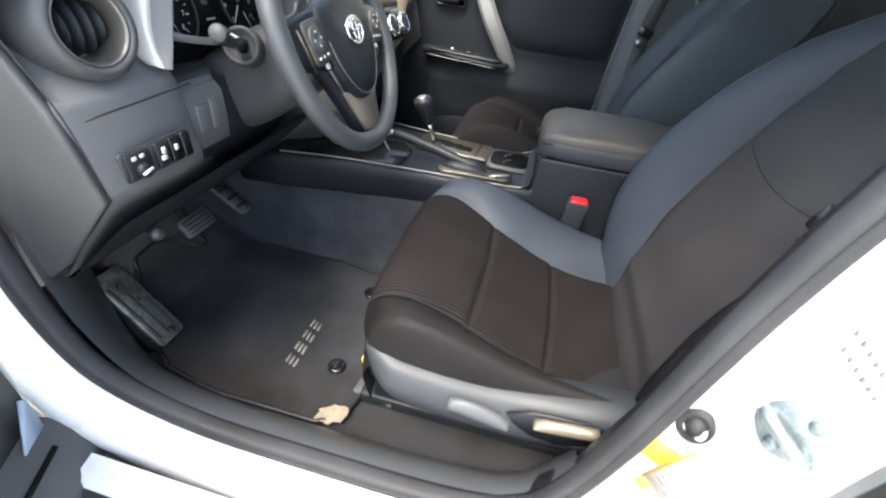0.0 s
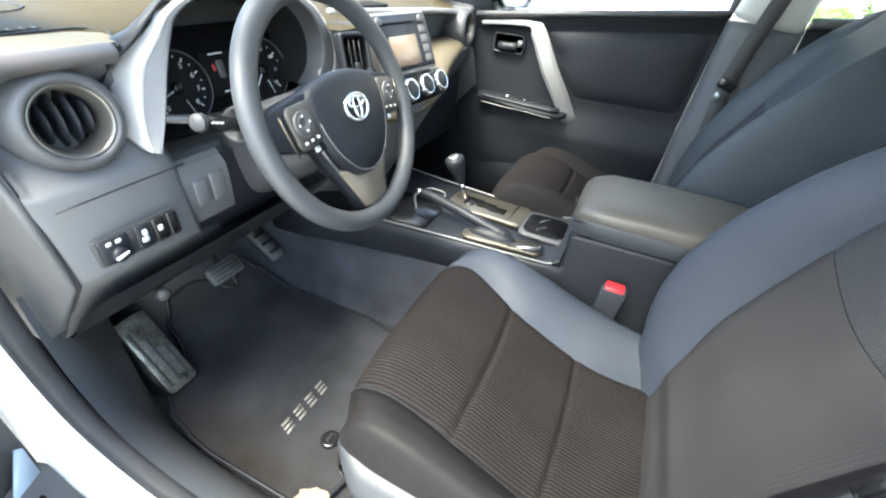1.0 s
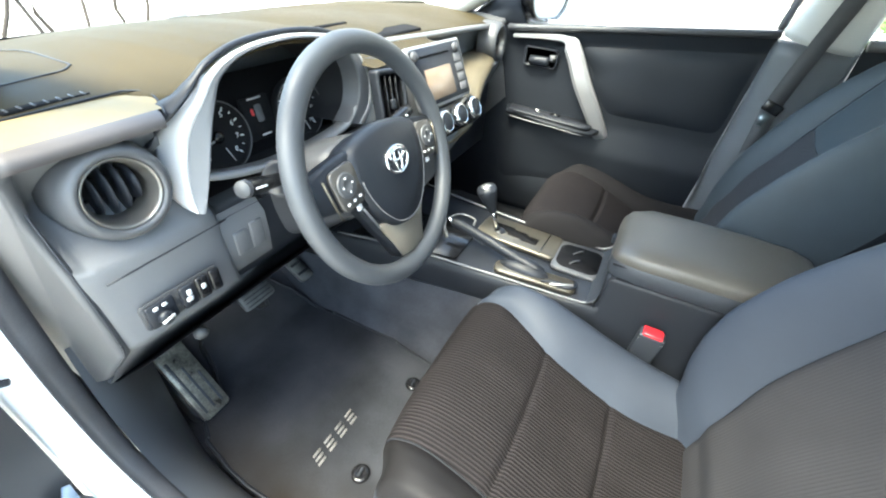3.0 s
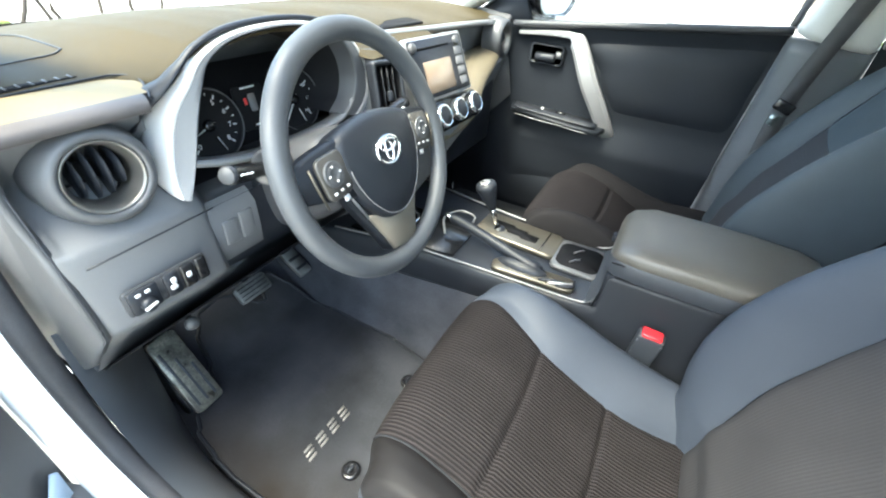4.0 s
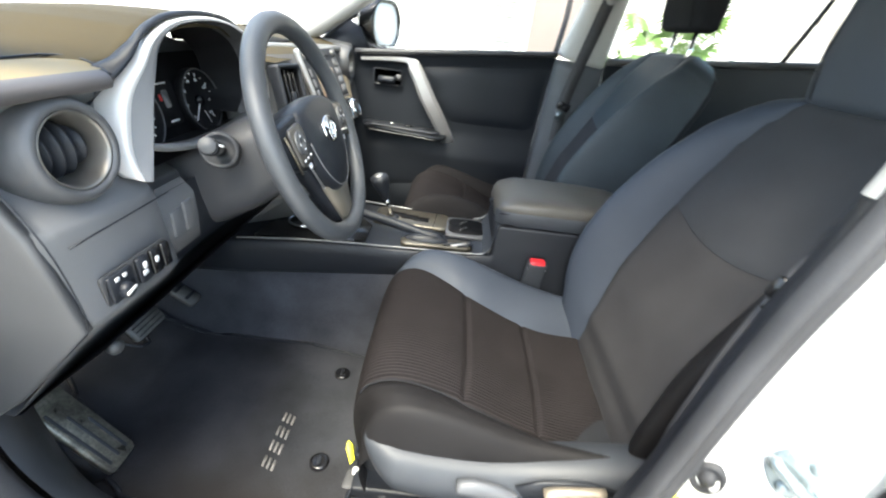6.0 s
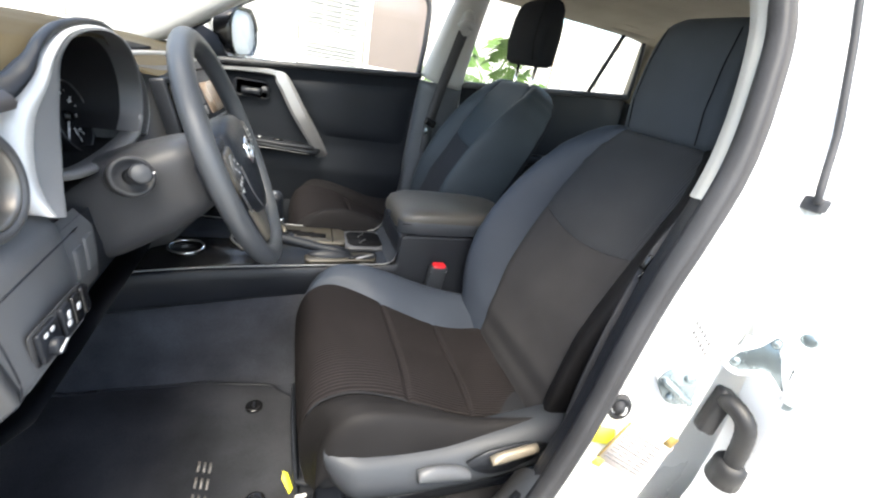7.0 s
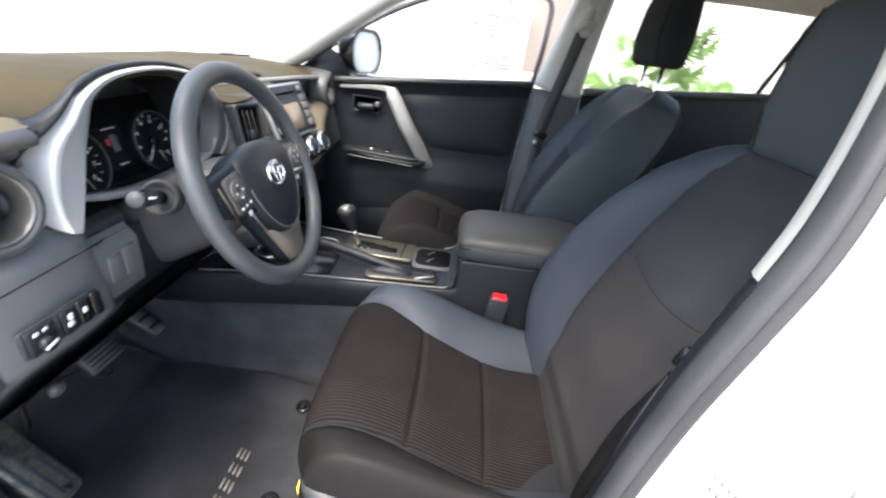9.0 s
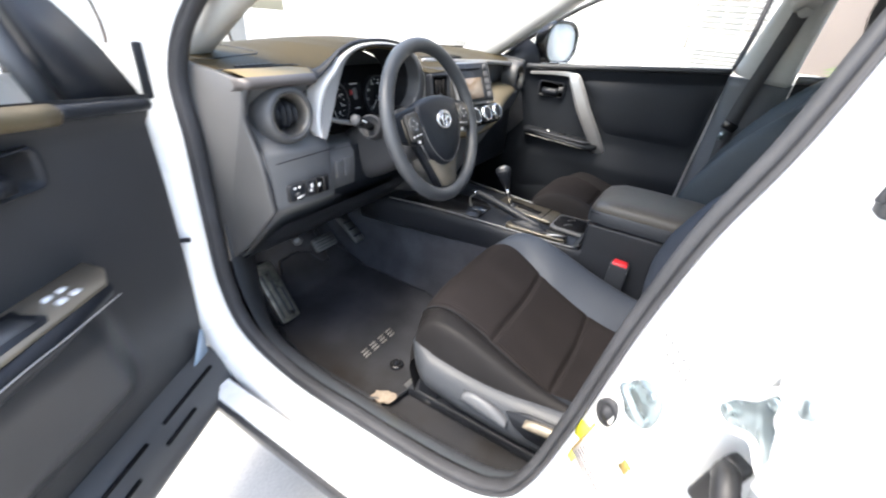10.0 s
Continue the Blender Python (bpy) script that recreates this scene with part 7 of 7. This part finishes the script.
part("brown_edge", plate(oblong(0.013, 0.020, 0.001), LM @ Matrix.Translation((0.026, 0.052, 0.0008)), 0.0008), AMBER, plac)
part("brown_edge", plate(oblong(0.013, 0.018, 0.001), LM @ Matrix.Translation((-0.028, -0.054, 0.0008)), 0.0008), YELLOW, plac)
rnd = random.Random(11)
for i in range(9):
    for j in range(4):
        part("print_bar", plate(oblong(0.010 + 0.006 * rnd.random(), 0.0028, 0.0005), LM @ Matrix.Translation((-0.022 + 0.0145 * j, 0.030 - 0.0080 * i, 0.0008)), 0.0006), GREY_PRINT, plac)
stamp = thing("stamped_code", "faint grey printed code, unreadable", "printed mark")
for i in range(2):
    for j in range(6):
        part("print_bar", plate(oblong(0.0035, 0.006, 0.0005), facing(pillar_at(0.006 + 0.006 * i + 0.011 * j, 1.038 - 0.016 * i - 0.0075 * j, 0.0), OUT), 0.0025), FAINT_PRINT, stamp)
hinge = thing("steel_hinge", "bare steel rear door hinge in the gap", "hinge")
HM = facing((0.690, -0.890, 0.998), (-0.80, -0.58, 0.14)) @ Matrix.Scale(0.80, 4)
leaf_line = spline([(-0.052, -0.030, 0), (-0.044, 0.000, 0), (-0.022, 0.022, 0), (-0.004, 0.052, 0), (0.012, 0.046, 0), (0.018, 0.022, 0), (0.052, 0.004, 0), (0.060, -0.022, 0), (0.040, -0.044, 0), (0.008, -0.022, 0), (-0.028, -0.040, 0)], 48, closed=True)
part("mounting_pad", block(-0.036, 0.045, -0.026, 0.024, -0.045, 0.002, 0.004, 2, HM), PAINT, hinge)
part("leaf", plate([(p.x, p.y) for p in leaf_line], HM, 0.006, 0.002), ZINC, hinge)
# white tube round the leaf, drawing the bright glints on its edges
part("leaf_glint_rim", tube([HM @ Vector((p.x * 0.97, p.y * 0.97, 0.007)) for p in leaf_line], 0.0042, 8, closed=True, up=HM.to_3x3() @ Vector((0, 0, 1))), PAINT, hinge, "white rim added to draw glints on the hinge leaf's edge")
part("knuckle", tube([HM @ Vector((0.052, -0.050, 0.012)), HM @ Vector((0.052, 0.010, 0.012))], 0.010, 12), PAINT, hinge)
for q in ((-0.038, -0.020), (0.002, 0.036)):
    part("bolt", lathe([(0.008, 0.004), (0.008, 0.010), (0.006, 0.012), (0.0001, 0.012)], HM @ Matrix.Translation((*q, 0)), 16), ZINC, hinge)
for at in ((0.700, -0.917, 1.052), (0.712, -0.929, 0.952)):
    part("bolt", lathe([(0.010, -0.004), (0.010, 0.002), (0.008, 0.004), (0.0001, 0.004)], facing(at, (-0.98, -0.15, 0.05)), 18), ZINC, hinge)
boot = thing("wiring_boot", "black rubber wiring boot to the rear door", "cable boot")
part("flange", block(-0.013, 0.013, -0.040, 0.040, -0.020, 0.006, 0.006, 2, facing((0.692, -0.872, 0.880), (-0.55, -0.82, 0.15)) @ Matrix.Rotation(radians(-8), 4, "Z")), BOOT_BLACK, boot)
part("boot", tube(spline([(0.694, -0.868, 0.905), (0.692, -0.888, 0.908), (0.694, -0.906, 0.900), (0.700, -0.913, 0.882), (0.710, -0.914, 0.852), (0.718, -0.913, 0.822), (0.722, -0.912, 0.806)], 24), [0.010, 0.012, 0.014, 0.015] + [0.0135, 0.0142] * 8 + [0.0135] * 4, 14), BOOT_BLACK, boot)
part("collar", tube([(0.721, -0.912, 0.815), (0.723, -0.911, 0.806), (0.728, -0.909, 0.770)], [0.017, 0.024, 0.026], 16), BOOT_BLACK, boot)

# seat belts
belt = thing("seat_belt", "grey passenger seat belt with its tongue", "seat belt")
bp_ = spline([(0.722, 0.600, 1.425), (0.700, 0.622, 1.30), (0.672, 0.642, 1.15), (0.655, 0.652, 1.04)], 16)
part("webbing", rings([[p + Vector((-0.024, 0, -0.004)), p + Vector((0.024, 0.006, 0.004)), p + Vector((0.024, 0.009, 0.004)), p + Vector((-0.024, 0.003, -0.004))] for p in bp_]), WEBBING, belt, "grey belt webbing")
part("webbing", rings([[p + Vector((-0.022, 0.004, 0)), p + Vector((0.022, 0.006, 0)), p + Vector((0.022, 0.009, 0)), p + Vector((-0.022, 0.007, 0))] for p in spline([(0.655, 0.655, 1.03), (0.660, 0.668, 0.80), (0.67, 0.672, 0.55)], 10)]), WEBBING, belt)
part("tongue", block(-0.026, 0.026, -0.006, 0.006, -0.012, 0.018, 0.004, 2, pose(0.655, 0.645, 1.040, 0, 20, 0)), GLOSS_BLACK, belt)
part("tongue_tip", plate([(-0.012, 0.0), (0.012, 0.0), (0.010, -0.035), (-0.010, -0.035)], pose(0.650, 0.640, 1.024, 90, 20, 0), 0.003), ZINC, belt, "metal belt tongue")
part("guide", tube(spline([(0.722 - 0.030, 0.588, 1.43), (0.722, 0.578, 1.45), (0.722 + 0.030, 0.590, 1.44)], 10), 0.016, 10), PILLAR, belt, "pale plastic belt guide")
part("guide_cover", lathe([(0.030, 0.0), (0.028, 0.016), (0.020, 0.024), (0.0001, 0.026)], facing((0.728, 0.605, 1.455), (0, -1, -0.1)) @ Matrix.Diagonal((1, 1.7, 1, 1)), 20), PILLAR, belt)
belt2 = thing("seat_belt", "driver's seat belt hanging by the middle pillar", "seat belt")
part("webbing", rings([[p + Vector((-0.020, 0.004, 0)), p + Vector((0.020, -0.010, 0)), p + Vector((0.020, -0.007, 0)), p + Vector((-0.020, 0.007, 0))] for p in spline([(0.800, -0.620, 1.42), (0.735, -0.680, 1.20), (0.640, -0.708, 1.06), (0.604, -0.712, 0.85), (0.60, -0.712, 0.60)], 24)]), WEBBING, belt2)
part("tongue", block(-0.020, 0.020, -0.006, 0.006, -0.014, 0.014, 0.004, 2, pose(0.618, -0.720, 1.056, 0, 20, 0)), GLOSS_BLACK, belt2)
part("tongue_tip", block(-0.009, 0.009, -0.002, 0.002, -0.018, 0.0, 0.001, 1, pose(0.611, -0.724, 1.045, 0, 40, 0)), GLOSS_BLACK, belt2)
part("guide", block(0.780, 0.820, -0.632, -0.605, 1.385, 1.45, 0.010, 3), PILLAR, belt2)

grab = thing("grab_handle", "beige grab handle folded under the roof", "grab handle")
part("bar", tube(spline([(1.33, 0.535, 1.615), (1.35, 0.515, 1.598), (1.45, 0.508, 1.588), (1.55, 0.515, 1.594), (1.57, 0.535, 1.608)], 20), 0.011, 10), HEADLINER, grab)
for x in (1.335, 1.565):
    part("foot", block(x - 0.018, x + 0.018, 0.515, 0.555, 1.590, 1.625, 0.008, 2), HEADLINER, grab)

# ---- outside ----
CONCRETE = material("pale_concrete", (0.46, 0.45, 0.43), 0.85, vary=0.18, scale=3.0, bump=0.6, grain=120)
STUCCO = material("white_stucco", (0.60, 0.58, 0.54), 0.9, vary=0.05, scale=2.0, bump=0.8, grain=60)
TAUPE = material("taupe_paint", (0.20, 0.165, 0.150), 0.8, vary=0.06, scale=3.0)
SHUTTER = material("grey_shutter_paint", (0.31, 0.305, 0.30), 0.6, vary=0.08, scale=4.0)
LEAF = material("palm_leaf", (0.075, 0.14, 0.025), 0.45, vary=0.35, scale=3.0)
BARK_AND_GAP = material("brown_stem_and_gap", (0.16, 0.11, 0.07), 0.9, vary=0.3, scale=9.0, bump=0.8)
LAWN = material("dry_lawn", (0.12, 0.14, 0.04), 0.95, vary=0.4, scale=1.5, bump=1.0, grain=40)
ground = part("ground", surface(lambda u, v: Vector((-80 + 160 * u, -80 + 160 * v, 0.0)), span(0, 1, 40), span(0, 1, 40)), CONCRETE)
tagged(ground, "pale stained concrete driveway", "driveway", kind="structure")

house = thing("house", "white stucco house with a taupe pillar and shuttered window", "house")
part("wall", block(-6.5, 3.3, 4.60, 4.95, 0.0, 3.2, 0.02), STUCCO, house)
part("roof", block(-6.9, 3.6, 4.2, 8.5, 3.2, 3.45, 0.03), TAUPE, house)
part("panel", block(1.00, 1.72, 4.55, 4.60, 1.10, 3.0, 0.01), TAUPE, house, "taupe painted panel")
for x0, x1, z0, z1 in ((0.94, 1.00, 1.04, 3.1), (1.72, 1.78, 1.04, 3.1), (1.00, 1.72, 1.04, 1.10)):
    part("panel_frame", block(x0, x1, 4.53, 4.60, z0, z1, 0.006), STUCCO, house)
win = part("window", block(0.18, 0.92, 4.545, 4.60, 1.00, 2.70, 0.01), STUCCO, house)
for c in range(3):
    for k in range(24):
        part("slat", block(0.25 + 0.205 * c, 0.435 + 0.205 * c, 4.525, 4.545, 1.40 + 0.052 * k, 1.436 + 0.052 * k, 0.003, 1), SHUTTER, win)
for k in range(5):
    part("slat", block(0.25, 0.845, 4.525, 4.545, 1.06 + 0.042 * k, 1.088 + 0.042 * k, 0.003, 1), SHUTTER, win)
part("mortar", block(-2.84, 0.17, 4.588, 4.60, 0.645, 2.245, 0.0, 1), SHUTTER, house, "grey mortar between wall blocks")
first = part("wall_block", block(0.006, 0.394, 4.572, 4.588, 0.005, 0.195, 0.004, 1), STUCCO, house)
for row in range(8):
    for k in range(8 - row % 2):
        ob = first if row == 0 and k == 0 else new("wall_block", first.data)
        ob.parent = house
        ob.location = (-2.835 + 0.2 * (row % 2) + 0.4 * k, 0, 0.645 + 0.2 * row)

fence = thing("fence", "tall white board fence behind the planting", "fence")
post = part("post", block(0, 0.10, 7.2, 7.3, 0, 2.6, 0.01), STUCCO, fence)
for k in range(34):
    b = part("board", block(3.2 + 0.31 * k, 3.47 + 0.31 * k, 7.25, 7.29, 0.05, 2.5, 0.006, 1), STUCCO, fence)
post.location = (3.1, 0, 0)
# sheet added behind the fence so the board gaps read as shade
part("backing", block(3.0, 13.8, 7.31, 7.33, 0.0, 2.45, 0.004), BARK_AND_GAP, fence, "brown sheet added behind the boards to draw shaded gaps")


def palm(at, height, count, size, seed, label):
    """A fan palm: a leaning stem and many fans of narrow leaflets on thin stalks."""
    rn = random.Random(seed)
    p = thing("palm_shrub", label, "palm", Matrix.Translation(at), group="palms beside the drive")
    part("stem", tube(spline([(0, 0, 0), (0.03, 0.02, height * 0.4), (-0.02, 0.05, height * 0.8)], 10), [0.06 - 0.003 * i for i in range(10)], 8), BARK_AND_GAP, p)
    for k in range(count):
        yaw, lift = rn.uniform(0, 2 * math.pi), rn.uniform(-0.25, 1.1)
        reach = size * rn.uniform(0.6, 1.15)
        root = Vector((0, 0, height * rn.uniform(0.45, 0.85)))
        d = Vector((math.cos(yaw) * math.cos(lift), math.sin(yaw) * math.cos(lift), math.sin(lift)))
        tip = root + d * reach + Vector((0, 0, -0.08 * reach))
        bm = tube([root, root.lerp(tip, 0.5) + Vector((0, 0, 0.05 * reach)), tip], 0.007, 5)
        side = d.cross(Vector((0, 0, 1))).normalized()
        up = side.cross(d)
        for j in range(15):
            a = radians(-95 + 190 * j / 14)
            q = (d * math.cos(a) + side * math.sin(a)).normalized()
            ln = size * (0.42 - 0.10 * abs(j - 7) / 7) * rn.uniform(0.85, 1.1)
            w = q.cross(up).normalized() * 0.018
            droop = Vector((0, 0, -0.25 * ln))
            m0, m1, e = tip + q * 0.02, tip + q * ln * 0.55 + up * 0.02, tip + q * ln + droop
            va = [bm.verts.new(c) for c in (m0, m1 + w, e, m1 - w)]
            vm = bm.verts.new(m1 + up * 0.010)
            bm.faces.new((va[0], va[1], vm))
            bm.faces.new((va[1], va[2], vm))
            bm.faces.new((va[2], va[3], vm))
            bm.faces.new((va[3], va[0], vm))
        part("frond", bm, LEAF, p, smooth=False)
    return p


palm((1.86, 2.75, 0.0), 1.36, 34, 0.66, 3, "green fan palm beside the driveway")
palm((3.2, 3.9, 0.0), 0.95, 22, 0.62, 8, "low green fan palm by the fence")
palm((1.75, 3.7, 0.0), 0.95, 16, 0.55, 21, "small green fan palm near the house pillar")

# in front of the car: a garden wall, a strip of lawn and a hedge
wall_f = part("garden_wall", block(-12.2, -12.0, -8.0, 6.0, 0.0, 1.7, 0.02), STUCCO)
tagged(wall_f, "low white garden wall across the drive", "garden wall")
lawn = part("lawn", block(-11.6, -8.8, -1.0, 2.2, 0.0, 0.06, 0.02), LAWN)
tagged(lawn, "strip of yellow-green lawn before the wall", "lawn", kind="stuff")
hedge_rn = random.Random(4)
hb_ = bmesh.new()
for k in range(900):
    c = Vector((-13.0 + hedge_rn.uniform(-0.5, 0.5), hedge_rn.uniform(-0.5, 2.2), 1.5 + hedge_rn.uniform(0, 1.0)))
    a, b2 = Vector([hedge_rn.uniform(-1, 1) for _ in range(3)]).normalized() * 0.12, Vector([hedge_rn.uniform(-1, 1) for _ in range(3)]).normalized() * 0.07
    hb_.faces.new([hb_.verts.new(q) for q in (c - a, c + b2, c + a, c - b2)])
hedge = part("hedge", hb_, LEAF, smooth=False)
tagged(hedge, "yellow-green hedge over the garden wall", "hedge", kind="stuff")
gate_post = part("gate_post", block(-8.3, -8.0, 4.45, 4.85, 0.0, 3.0, 0.01), SHUTTER)
tagged(gate_post, "grey painted gate post", "post")
DARK_STEM = material("dark_stem", (0.045, 0.035, 0.028), 0.9, vary=0.3, scale=9.0, bump=0.6)
shrub = thing("bare_shrub", "bare dark-branched shrub in front of the car", "shrub")
br = random.Random(9)
for k in range(7):
    y0 = 0.55 + 0.14 * k
    pts_ = [(-3.6 + br.uniform(-0.2, 0.2), y0, 0.0)]
    for i in range(6):
        q = pts_[-1]
        pts_.append((q[0] + br.uniform(-0.12, 0.12), q[1] + br.uniform(-0.16, 0.16), q[2] + 0.30))
    part("branch", tube(spline(pts_, 16), [0.020 - 0.0009 * i for i in range(16)], 6), DARK_STEM, shrub)
